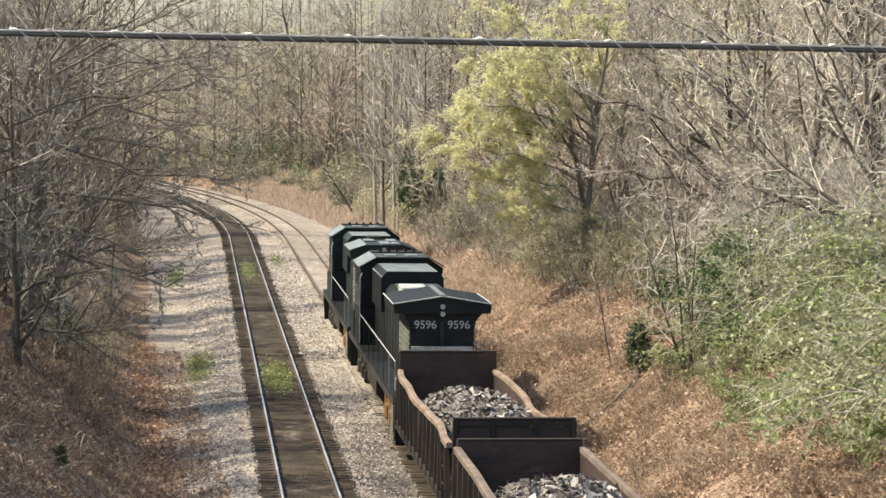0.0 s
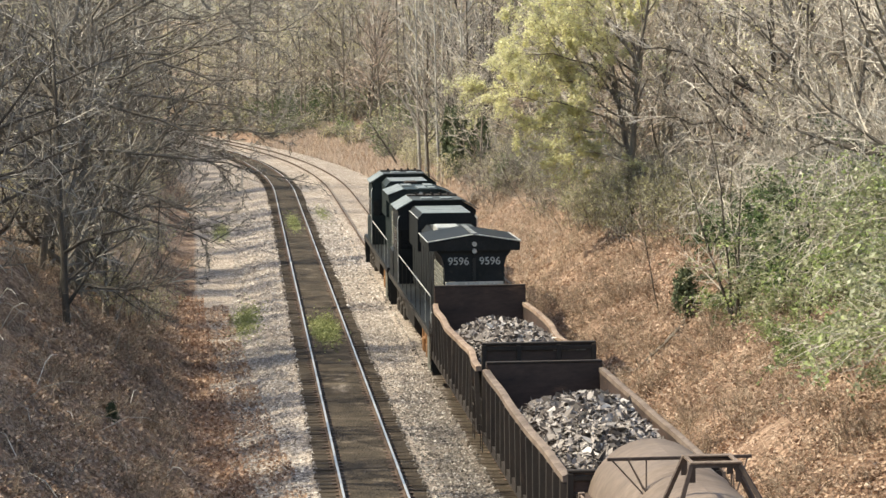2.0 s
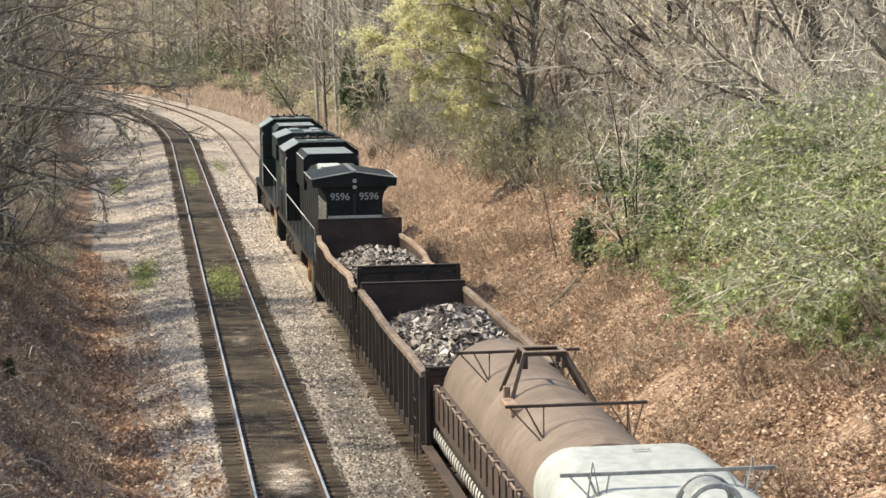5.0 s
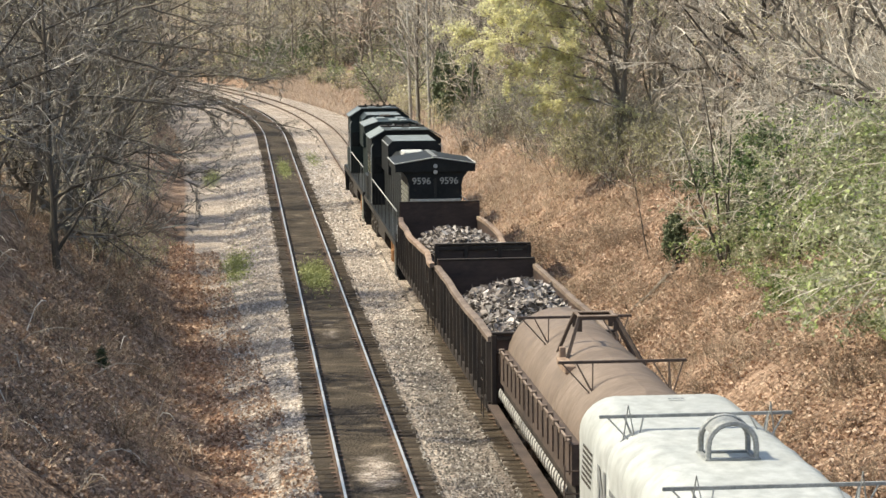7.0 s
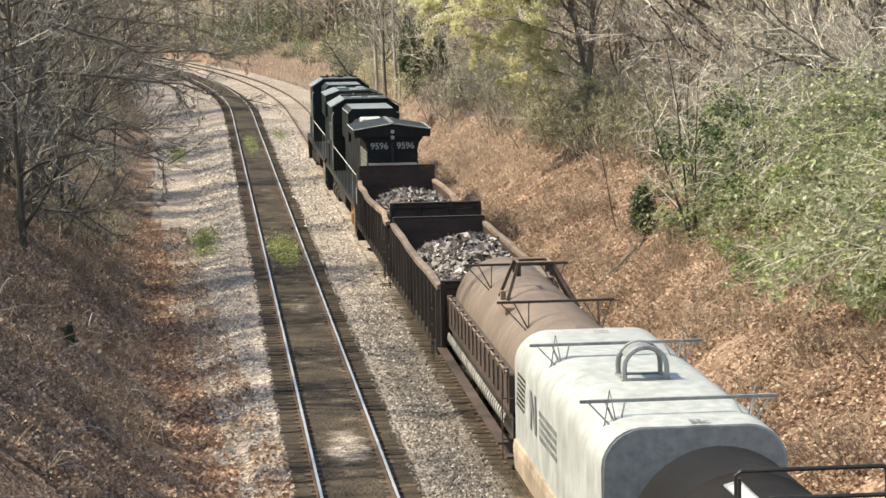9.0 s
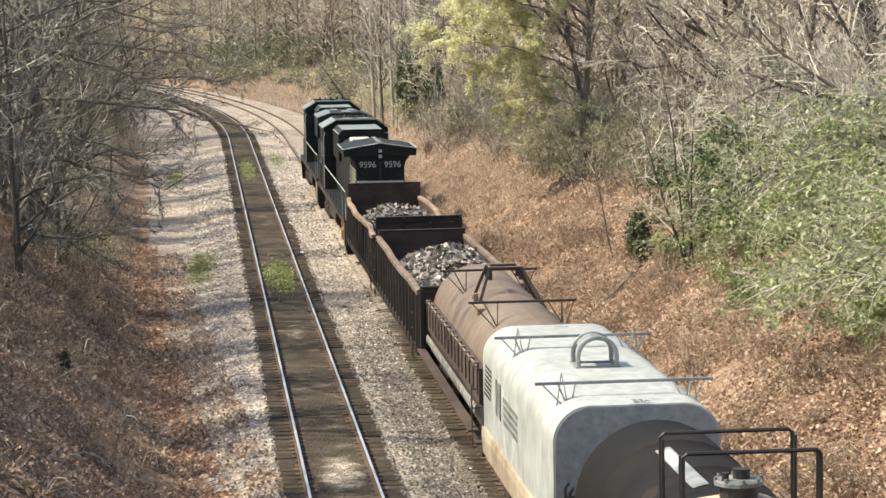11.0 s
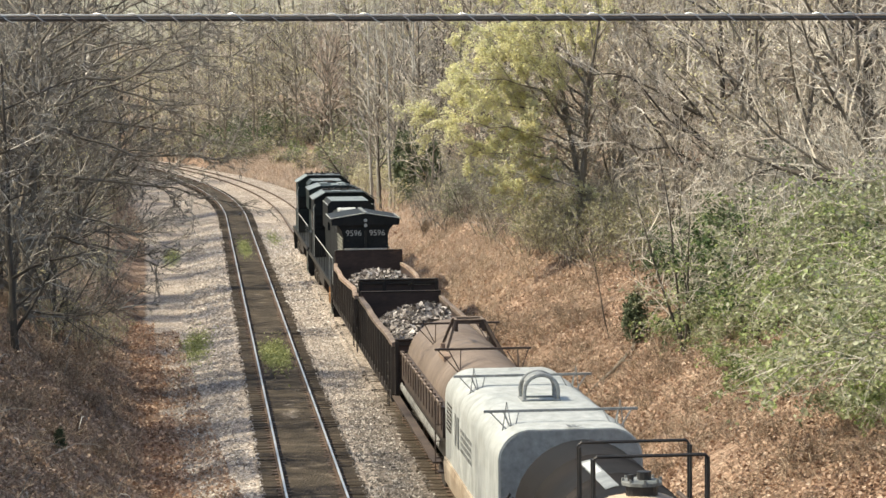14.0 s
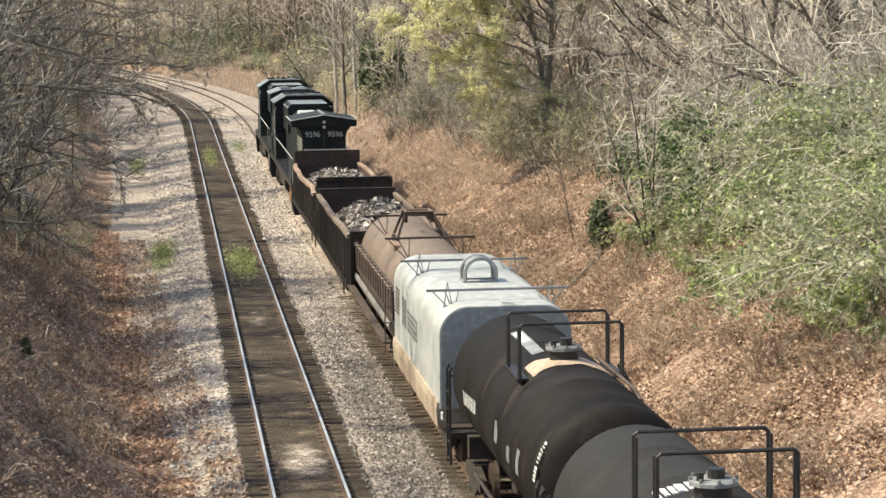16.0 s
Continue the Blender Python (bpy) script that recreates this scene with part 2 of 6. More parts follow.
# ---- mesh helpers ----
def part(name, bm, material, parent=None, label="", smooth=False):
    me = bpy.data.meshes.new(name)
    bm.to_mesh(me)
    bm.free()
    if smooth:
        me.shade_smooth()
        me.set_sharp_from_angle(angle=radians(40))
    for m in (material if isinstance(material, (list, tuple)) else [material]):
        me.materials.append(m)
    ob = new(name, me)
    ob.parent = parent
    if label:
        ob["label"] = label
    return ob


def shared(name, me, parent, m):
    ob = new(name, me)
    ob.parent = parent
    ob.matrix_basis = m
    return ob


def box(bm, x0, x1, y0, y1, z0, z1, bevel=0.0):
    vs = [bm.verts.new((x, y, z)) for z in (z0, z1) for y in (y0, y1) for x in (x0, x1)]
    fs = [bm.faces.new([vs[i] for i in q]) for q in ((0, 2, 3, 1), (4, 5, 7, 6), (0, 1, 5, 4), (2, 6, 7, 3), (0, 4, 6, 2), (1, 3, 7, 5))]
    if bevel:
        es = list({e for f in fs for e in f.edges})
        bmesh.ops.bevel(bm, geom=es, offset=bevel, segments=1, affect="EDGES")
    return bm


def tube(bm, pts, radius, n=6, radii=None, close=True):
    """A round bar along points."""
    rings = []
    pts = [Vector(p) for p in pts]
    for i, p in enumerate(pts):
        d = (pts[min(i + 1, len(pts) - 1)] - pts[max(i - 1, 0)]).normalized()
        a = d.orthogonal().normalized() if i == 0 else (last - d * last.dot(d)).normalized()
        last = a
        b = d.cross(a)
        r = radii[i] if radii else radius
        rings.append([bm.verts.new(p + (a * math.cos(k * math.tau / n) + b * math.sin(k * math.tau / n)) * r) for k in range(n)])
    for u, v in zip(rings, rings[1:]):
        for k in range(n):
            bm.faces.new((u[k], u[(k + 1) % n], v[(k + 1) % n], v[k]))
    if close:
        bm.faces.new(rings[0][::-1])
        bm.faces.new(rings[-1])
    return bm


def extrude_profile(bm, prof, ys, caps=True, scales=None):
    """A closed outline of (x, z), swept along y."""
    rings = []
    for i, y in enumerate(ys):
        k = scales[i] if scales else (1, 1, 0)
        rings.append([bm.verts.new((x * k[0], y, z * k[1] + k[2])) for x, z in prof])
    n = len(prof)
    for u, v in zip(rings, rings[1:]):
        for k in range(n):
            bm.faces.new((u[k], u[(k + 1) % n], v[(k + 1) % n], v[k]))
    if caps:
        bm.faces.new(rings[0][::-1])
        bm.faces.new(rings[-1])
    bmesh.ops.recalc_face_normals(bm, faces=bm.faces[:])
    return bm


def thing(name, label, category, group="", kind="", at=None):
    ob = new(name)
    ob.empty_display_size = 0.5
    if at:
        ob.location = at
    return tagged(ob, label, category, group, kind)


# ---- the cutting: two tracks, straight and then bending to the left ----
LEFT_X, SPACING = 2.863, 4.25        # middle of the empty track; distance to the train's track
RIGHT_X = LEFT_X + SPACING
BEND_AT, BEND_R = 180.0, 605.0     # start and radius of the bend, for the empty track


def along(s, d, z=0.0):
    """The place s metres along the empty track and d metres to its right."""
    if s <= BEND_AT:
        return Vector((LEFT_X + d, s, z))
    a = (s - BEND_AT) / BEND_R
    return Vector((LEFT_X - BEND_R + (BEND_R + d) * math.cos(a), BEND_AT + (BEND_R + d) * math.sin(a), z))


def course(x, y):
    """The reverse of along(): metres along the track, and to its right."""
    if y <= BEND_AT:
        return y, x - LEFT_X
    dx, dy = x - (LEFT_X - BEND_R), y - BEND_AT
    return BEND_AT + BEND_R * math.atan2(dy, dx), math.hypot(dx, dy) - BEND_R


def lerp(x, *pts):
    if x <= pts[0][0]:
        return pts[0][1]
    for (a, u), (b, v) in zip(pts, pts[1:]):
        if x <= b:
            return u + (v - u) * (x - a) / (b - a)
    return pts[-1][1]


def toe_left(s):
    return lerp(s, (30, -3.0), (53, -3.3), (65, -4.1), (81, -4.8), (102, -5.7), (147, -6.6), (213, -8.4))


def toe_right(s):
    return lerp(s, (40, 7.3), (120, 7.6), (175, 9.0), (300, 9.5))


def rough(x, y, k, seed=0.0):
    return noise.noise(Vector((x * k, y * k, seed)))


def height(s, d):
    """The ground's height: gravel bed, ditches, and the two banks of the cutting."""
    p = along(s, d)
    tl, tr = toe_left(s), toe_right(s)
    if d < -1.9:
        edge = max(tl + 1.2, -3.6)
        z = lerp(-d, (1.9, -0.26), (-edge, -0.62), (-tl, -0.72))
        if d < tl:
            up = tl - d
            top = lerp(s, (40, 4.2), (90, 4.2), (150, 2.8), (260, 2.0))
            steep = lerp(s, (40, 0.80), (100, 0.78), (150, 0.66), (260, 0.6))
            rise = lerp(up, (0, 0), (1.0, 0.45), (1.0 + top / steep, top + 0.45), (60, top + 4.0), (400, top + 16))
            z += rise + (rough(p.x, p.y, 0.35, 3) * 0.30 + rough(p.x, p.y, 1.15, 4) * 0.20) * min(1, up / 1.5) + rough(p.x, p.y, 0.07, 5) * 0.6 * min(1, up / 6)
    elif d > SPACING + 1.9:
        z = lerp(d, (SPACING + 1.9, -0.26), (tr - 0.5, -0.55), (tr, -0.55))
        if d > tr:
            up = d - tr
            top = lerp(s, (40, 5.2), (75, 4.4), (120, 3.2), (170, 2.0), (230, 2.2), (320, 3.0))
            rise = lerp(up, (0, 0), (1.0, 0.30), (1.0 + top / lerp(s, (165, 0.60), (205, 0.26)), top + 0.3), (70, top + 5.0), (400, top + 22))
            z += rise + (rough(p.x, p.y, 0.35, 7) * 0.35 + rough(p.x, p.y, 1.15, 8) * 0.16) * min(1, up / 1.5) + rough(p.x, p.y, 0.08, 9) * 0.7 * min(1, up / 6)
    else:
        near = min(abs(d), abs(d - SPACING))
        z = (-0.169 + 0.014 * rough(p.x, p.y, 0.7, 13) - 0.012 * smooth_step(near, 0.5, 0.9) + (0.016 * (1 - smooth_step(near, 0.55, 0.72)) if d < 2.1 else 0) + (0.030 * smooth_step(s, 66, 95) if d > 2.1 else 0)) if near < 1.35 else -0.25 + 0.03 * rough(p.x, p.y, 1.2, 1)
    return z


def ground_z(x, y):
    return height(*course(x, y))


def smooth_step(x, a, b):
    t = min(1, max(0, (x - a) / (b - a)))
    return t * t * (3 - 2 * t)


def spans(*runs):
    out = []
    for a, b, step in runs:
        n = max(1, round((b - a) / step))
        out += [a + (b - a) * i / n for i in range(n)]
    return out + [runs[-1][1]]


def build_ground():
    ss = spans((-420, -40, 40), (-40, 36, 6), (36, 120, 0.5), (120, 260, 1.2), (260, 420, 6), (420, 1300, 60))
    ds = spans((-440, -60, 40), (-60, -16, 4), (-16, -2, 0.4), (-2, 6.5, 0.25), (6.5, 24, 0.4), (24, 70, 4), (70, 900, 60))
    verts, gravel, oil, weed, fresh = [], [], [], [], []
    patches = [(91.5, 0.0, 4.6, 0.7), (150.0, 0.0, 9.0, 0.5), (98.0, -3.0, 6.0, 0.6), (160.0, 2.1, 8.0, 0.7), (150.0, -4.5, 10.0, 0.7)]
    for s in ss:
        for d in ds:
            z = height(s, d)
            p = along(s, d, z)
            verts.append(p)
            tl, tr = toe_left(s), toe_right(s)
            gravel.append(smooth_step(d, tl + 0.2, tl + 0.95) * (1 - smooth_step(d, tr - 0.9, tr + 0.3)))
            near = abs(d) if d < 2.1 else abs(d - SPACING) + 0.1
            oil.append((1 - smooth_step(near, 1.15, 1.5)) * ((0.95 - 0.62 * math.exp(-((s - 52.8) / 2.6) ** 2 - ((d - 0.1) / 0.62) ** 2) - 0.35 * math.exp(-((s - 76) / 5.0) ** 2 - (d / 0.6) ** 2)) if d < 2.1 else 0.95 - 0.75 * smooth_step(s, 62, 90)))
            w = 0.0
            for ps, pd, ls, ld in patches:
                w = max(w, math.exp(-((s - ps) / ls) ** 2 - ((d - pd) / ld) ** 2))
            up = d - tr
            w = max(w, 0.75 * smooth_step(up, 6.0, 9.0) * smooth_step(rough(p.x, p.y, 0.12, 21), -0.15, 0.4))
            w = max(w, 0.8 * smooth_step(tl - d, 9.0, 14.0) * smooth_step(rough(p.x, p.y, 0.1, 31), 0.0, 0.5))
            w = max(w, 0.45 * smooth_step(s, 283, 296) * smooth_step(d, 10, 13))
            weed.append(w)
            fresh.append(smooth_step(d, 1.5, 2.1) * (1 - smooth_step(s, 72, 88)))
    n = len(ds)
    faces = [(i * n + j, i * n + j + 1, (i + 1) * n + j + 1, (i + 1) * n + j) for i in range(len(ss) - 1) for j in range(n - 1)]
    me = bpy.data.meshes.new("ground")
    me.from_pydata([tuple(v) for v in verts], [], faces)
    for name, vals in (("gravel", gravel), ("oil", oil), ("weed", weed), ("fresh", fresh)):
        me.attributes.new(name, "FLOAT", "POINT").data.foreach_set("value", vals)
    me.shade_smooth()
    me.materials.append(MAT["ground"])
    return tagged(new("ground", me), "gravel bed between leaf-littered banks of a railway cutting", "ground", kind="structure")


build_ground()


# ---- tracks ----
def tie_mesh(seed):
    rnd = random.Random(seed)
    bm = bmesh.new()
    box(bm, -1.3 + rnd.uniform(-.05, .05), 1.3 + rnd.uniform(-.05, .05), -0.115, 0.115, -0.34, -0.165 + rnd.uniform(-0.012, 0.008), 0.012)
    me = bpy.data.meshes.new("tie")
    bm.to_mesh(me)
    bm.free()
    me.materials.append(MAT["tie"])
    return me


TIES = [tie_mesh(i) for i in range(6)]


def build_track(d0, label, first, seed):
    rnd = random.Random(seed)
    track = thing("railroad_track", label, "railroad track", "railroad tracks", "structure")
    steps = spans((-60, 160, 10), (160, 420, 4))
    for side in (-0.7525, 0.7525):
        # foot, web and head
        for name, prof, mat in (("rail", [(-.07, -.165), (.07, -.165), (.07, -.15), (.012, -.13), (.012, -.045), (.036, -.035), (.036, -.004), (-.036, -.004), (-.036, -.035), (-.012, -.045), (-.012, -.13), (-.07, -.15)], "rail_side"),
                                ("rail_head", [(-.030, -.004), (.030, -.004), (.026, 0.0), (-.026, 0.0)], "rail_top")):
            bm = bmesh.new()
            rings = [[bm.verts.new(along(s, d0 + side + x, z)) for x, z in prof] for s in steps]
            for u, v in zip(rings, rings[1:]):
                for k in range(len(prof)):
                    bm.faces.new((u[k], u[(k + 1) % len(prof)], v[(k + 1) % len(prof)], v[k]))
            bmesh.ops.recalc_face_normals(bm, faces=bm.faces[:])
            part(name, bm, MAT["rail_dull" if d0 and mat == "rail_top" else mat], track, "worn running surface" if name == "rail_head" else "")
    count, s, far, plates = 0, first, bmesh.new(), bmesh.new()
    while s < 300:
        p, q = along(s, d0), along(s + 0.1, d0)
        turn = math.atan2(q.y - p.y, q.x - p.x) - math.pi / 2 + rnd.gauss(0, 0.012)
        m = Matrix.Translation((p.x + rnd.gauss(0, 0.03), p.y, rnd.gauss(0, 0.006))) @ Matrix.Rotation(turn, 4, "Z")
        if count < 300:
            shared("tie", rnd.choice(TIES), track, m)
        else:
            vs = [far.verts.new(m @ Vector((x, y, z))) for z in (-.3, -.165) for y in (-.115, .115) for x in (-1.3, 1.3)]
            for f in ((4, 5, 7, 6), (0, 1, 5, 4), (0, 4, 6, 2), (1, 3, 7, 5)):
                far.faces.new([vs[i] for i in f])
        if s < 160:
            for side in (-0.7525, 0.7525):
                vs = [plates.verts.new(m @ Vector((side + x, y, z))) for z in (-.17, -.150) for y in (-.09, .09) for x in (-.17, .17)]
                for f in ((4, 5, 7, 6), (0, 1, 5, 4), (0, 4, 6, 2), (1, 3, 7, 5)):
                    plates.faces.new([vs[i] for i in f])
        count += 1
        s += 0.50 + rnd.uniform(-0.03, 0.03)
    tagged(part("far_ties", far, MAT["tie"], track), kind="stuff")
    tagged(part("tie_plates", plates, MAT["plate"], track), kind="stuff")
    return track


build_track(0.0, "empty railroad track with bright worn rails on dark wooden ties", 46.0, 11)
build_track(SPACING, "railroad track under the freight train, on light gravel", 50.0, 12)

# ---- the train: y points ahead, z = 0 on the rail head, every car keyed in motions() ----
TRAVEL = []      # each car, with its place relative to the first gondola's front wall
WHEELS = []      # each wheelset


def car(name, label, category, at, group=""):
    ob = thing(name, label, category, group)
    ob.location = (RIGHT_X, TRAIN[0][1] + at, 0)
    TRAVEL.append((ob, at))
    return ob


def wheelset(parent, y, r=0.46):
    bm = bmesh.new()
    for sx in (-1, 1):
        tube(bm, [(sx * 0.69, 0, 0), (sx * 0.72, 0, 0), (sx * 0.725, 0, 0), (sx * 0.82, 0, 0)], 0, 20, [r + 0.025, r + 0.025, r, r - 0.004])
    tube(bm, [(-0.9, 0, 0), (0.9, 0, 0)], 0.08, 8)
    ob = part("wheelset", bm, MAT["wheel"], parent)
    ob.location = (0, y, r)
    WHEELS.append((ob, y, r))
    return ob


def truck(parent, y, base=1.75, mat="under", r=0.46):
    """Side frames, bolster and springs of a truck, with two wheelsets."""
    bm = bmesh.new()
    for sx in (-1, 1):
        x = sx * 1.0
        prof = [(-base / 2 - 0.25, 0.36), (-base / 2 + 0.2, 0.36), (-0.35, 0.16), (0.35, 0.16), (base / 2 - 0.2, 0.36), (base / 2 + 0.25, 0.36), (base / 2 + 0.25, 0.6), (0.4, 0.72), (-0.4, 0.72), (-base / 2 - 0.25, 0.6)]
        a = [bm.verts.new((x - 0.07, y + p, z)) for p, z in prof]
        b = [bm.verts.new((x + 0.07, y + p, z)) for p, z in prof]
        bm.faces.new(a), bm.faces.new(b[::-1])
        for i in range(len(prof)):
            bm.faces.new((a[i], b[i], b[(i + 1) % len(prof)], a[(i + 1) % len(prof)]))
        for k in (-0.18, 0, 0.18):
            tube(bm, [(x, y + k, 0.22), (x, y + k, 0.5)], 0.07, 6)
    box(bm, -1.05, 1.05, y - 0.2, y + 0.2, 0.5, 0.75)
    bmesh.ops.recalc_face_normals(bm, faces=bm.faces[:])
    part("truck", bm, MAT[mat], parent)
    for k in (-1, 1):
        wheelset(parent, y + k * base / 2, r)


def coupler(parent, y, sign):
    bm = bmesh.new()
    box(bm, -0.09, 0.09, min(y, y + sign * 0.5), max(y, y + sign * 0.5), 0.78, 0.95, 0.02)
    box(bm, -0.16, 0.16, min(y + sign * 0.5, y + sign * 0.72), max(y + sign * 0.5, y + sign * 0.72), 0.72, 1.0, 0.03)
    part("coupler", bm, MAT["under"], parent)


def bars(parent, name, at, width, tall, rows, material, facing="side", label=""):
    """Unreadable stencilled lines as plain bars; at is the block's corner."""
    rnd = random.Random(len(name) + rows)
    bm = bmesh.new()
    for i in range(rows):
        z = at[2] - i * tall * 1.6
        x = 0.0
        while x < width:
            w = rnd.uniform(0.6, 1.6) * tall
            if facing == "side":
                box(bm, at[0] - 0.006, at[0], at[1] - x - w, at[1] - x, z - tall, z)
            elif facing == "end":
                box(bm, at[0] + x, at[0] + x + w, at[1] - 0.006, at[1], z - tall, z)
            else:
                box(bm, at[0] + x, at[0] + x + w, at[1] - i * tall * 1.6 - tall, at[1] - i * tall * 1.6, at[2], at[2] + 0.006)
            x += w + tall * 0.35
    return part(name, bm, MAT[material], parent, label)


def writing(parent, body, size, m, material, name="lettering"):
    cu = bpy.data.curves.new(name, "FONT")
    cu.body, cu.size, cu.align_x, cu.align_y, cu.extrude = body, size, "CENTER", "CENTER", 0.003
    cu.offset = size * 0.012
    ob = new(name, cu)
    dg = bpy.context.evaluated_depsgraph_get()
    me = bpy.data.meshes.new_from_object(ob.evaluated_get(dg))
    bpy.data.objects.remove(ob)
    me.materials.clear()
    me.materials.append(MAT[material])
    out = new(name, me)
    out.parent = parent
    out.matrix_basis = m
    return out


END_ON = Matrix.Rotation(radians(90), 4, "X")       # writing upright on an end that looks back along the train


# -- gondolas --
def gondola(label, at, length, front_h, rear_h, rim_mat, bend, seed):
    g = car("gondola_car", label, "gondola car", at, "gondola cars")
    rnd = random.Random(seed)
    top, w, floor = 2.60, 1.43, 1.15
    y0, y1 = -length, 0.0
    n = 24
    ys = [y0 + (y1 - y0) * i / n for i in range(n + 1)]

    def sag(y, side):
        """How far the battered rim leans out and drops."""
        t = (y - y0) / (y1 - y0)
        return bend * side * (0.06 * math.sin(t * 8 + seed) + 0.025 * math.sin(t * 23)), -bend * (0.04 + 0.10 * math.sin(t * math.pi) ** 2 + 0.03 * math.sin(t * 14 + 1))

    for side in (-1, 1):
        bm = bmesh.new()
        rings = []
        for y in ys:
            dx, dz = sag(y, side)
            rings.append([bm.verts.new(p) for p in ((side * w, y, floor - 0.1), (side * w + dx, y, top + dz), (side * (w - 0.06) + dx, y, top + dz), (side * (w - 0.06), y, floor - 0.1))])
        for a, b in zip(rings, rings[1:]):
            for k in range(4):
                bm.faces.new((a[k], a[(k + 1) % 4], b[(k + 1) % 4], b[k]))
        bmesh.ops.recalc_face_normals(bm, faces=bm.faces[:])
        part("side_wall", bm, MAT["gondola"] if side < 0 else MAT["gondola_in"], g)
        bm = bmesh.new()
        rings = []
        for y in ys:
            dx, dz = sag(y, side)
            rings.append([bm.verts.new((side * (w + x) + dx, y, top + dz + z)) for x, z in ((0.085, -0.10), (0.09, 0.015), (0.03, 0.035), (-0.075, 0.03), (-0.075, -0.08))])
        for a, b in zip(rings, rings[1:]):
            for k in range(5):
                bm.faces.new((a[k], a[(k + 1) % 5], b[(k + 1) % 5], b[k]))
        bm.faces.new(rings[0]), bm.faces.new(rings[-1])
        bmesh.ops.recalc_face_normals(bm, faces=bm.faces[:])
        part("top_chord", bm, MAT[rim_mat], g, "battered rusty top edge")
        bm = bmesh.new()
        box(bm, side * w - 0.09, side * w + 0.09, y0 + 0.02, y1 - 0.02, floor - 0.28, floor - 0.05)
        part("side_sill", bm, MAT["gondola"], g)
        posts = 15
        for i in range(posts):
            y = y0 + 0.15 + (length - 0.3) * i / (posts - 1)
            dx, dz = sag(y, side)
            bm = bmesh.new()
            t = top + dz - 0.1
            xi, xo = side * (w + 0.005), side * (w + 0.115)
            vs = [bm.verts.new(p) for p in ((xi, y - .09, floor - .2), (xo, y - .055, floor - .2), (xo, y + .055, floor - .2), (xi, y + .09, floor - .2),
                                            (xi + dx, y - .09, t), (xo + dx, y - .055, t), (xo + dx, y + .055, t), (xi + dx, y + .09, t))]
            for f in ((0, 1, 5, 4), (1, 2, 6, 5), (2, 3, 7, 6), (4, 5, 6, 7), (0, 3, 2, 1)):
                bm.faces.new([vs[k] for k in f])
            bmesh.ops.recalc_face_normals(bm, faces=bm.faces[:])
            part("side_post", bm, MAT["gondola"], g)
    for y, s, h in ((y1, -1, front_h), (y0, 1, rear_h)):
        bm = bmesh.new()
        box(bm, -w + 0.02, w - 0.02, min(y, y + s * 0.07), max(y, y + s * 0.07), floor - 0.2, h, 0.01)
        part("end_wall", bm, MAT["gondola_in"], g)
        bm = bmesh.new()
        o = y - s * 0.06
        for z in (1.35, 1.8, 2.25, h - 0.10):
            box(bm, -w + 0.06, w - 0.06, min(y, o), max(y, o), z - 0.05, z + 0.05, 0.01)
        for x in (-w + 0.06, -0.5, 0.5, w - 0.06):
            box(bm, x - 0.06, x + 0.06, min(y, o) - 0.012, max(y, o) + 0.012, floor - 0.3, h - 0.01, 0.01)
        part("end_ribs", bm, MAT["gondola"], g)
        bm = bmesh.new()
        box(bm, -w + 0.01, w - 0.01, min(y + s * 0.09, o) , max(y + s * 0.09, o), h, h + 0.05, 0.01)
        part("end_cap", bm, MAT["gondola"], g)
        coupler(g, y, -s)
        # ladder irons at the corner
        bm = bmesh.new()
        for z in (0.75, 1.15, 1.55, 1.95):
            tube(bm, [(-w - 0.16, y + s * 0.25, z), (-w - 0.16, y + s * 0.75, z)], 0.014, 5)
        for k in (0.25, 0.75):
            tube(bm, [(-w - 0.16, y + s * k, 0.7), (-w - 0.16, y + s * k, 2.05)], 0.014, 5)
        part("ladder", bm, MAT["gondola"], g)
    bm = bmesh.new()
    box(bm, -w + 0.06, w - 0.06, y0, y1, floor - 0.2, floor - 0.08)
    box(bm, -0.25, 0.25, y0, y1, 0.7, floor - 0.2)
    part("floor", bm, MAT["gondola_in"], g)
    for y in (y0 + 2.1, y1 - 2.1):
        truck(g, y)
    return g


def scrap_load(parent_at, y0, y1, seed, label, tall):
    """A heap of shredded scrap: many bent plates over a mound."""
    rnd = random.Random(seed)
    ob = car("scrap_heap", label, "scrap metal", parent_at, "scrap loads")
    ln = y1 - y0

    def mound(x, y):
        t = (y - y0) / ln
        lump = 0.18 * rough(x, y, 0.9, seed) + 0.10 * rough(x, y, 2.2, seed + 3)
        return 1.72 + tall * max(0, 1 - (abs(x) / 1.5) ** 2.6) * max(0.0, math.sin(min(1, max(0, t * 1.08)) * math.pi)) ** 0.55 + lump

    bm = bmesh.new()
    nx, ny = 14, int(ln / 0.22)
    grid = [[bm.verts.new((-1.34 + 2.68 * i / nx, y0 + ln * j / ny, mound(-1.34 + 2.68 * i / nx, y0 + ln * j / ny) - 0.06)) for i in range(nx + 1)] for j in range(ny + 1)]
    for a, b in zip(grid, grid[1:]):
        for i in range(nx):
            bm.faces.new((a[i], a[i + 1], b[i + 1], b[i]))
    for _ in range(int(ln * 800)):
        x, y = rnd.uniform(-1.16, 1.16), rnd.uniform(y0 + 0.1, y1 - 0.1)
        size = rnd.choice((0.04, 0.05, 0.06, 0.07, 0.09, 0.12)) * rnd.uniform(0.8, 1.4)
        m = Matrix.Translation((x, y, mound(x, y) + rnd.uniform(-0.03, 0.08))) @ Euler((rnd.gauss(0, 0.5), rnd.gauss(0, 0.5), rnd.uniform(0, 6.3))).to_matrix().to_4x4()
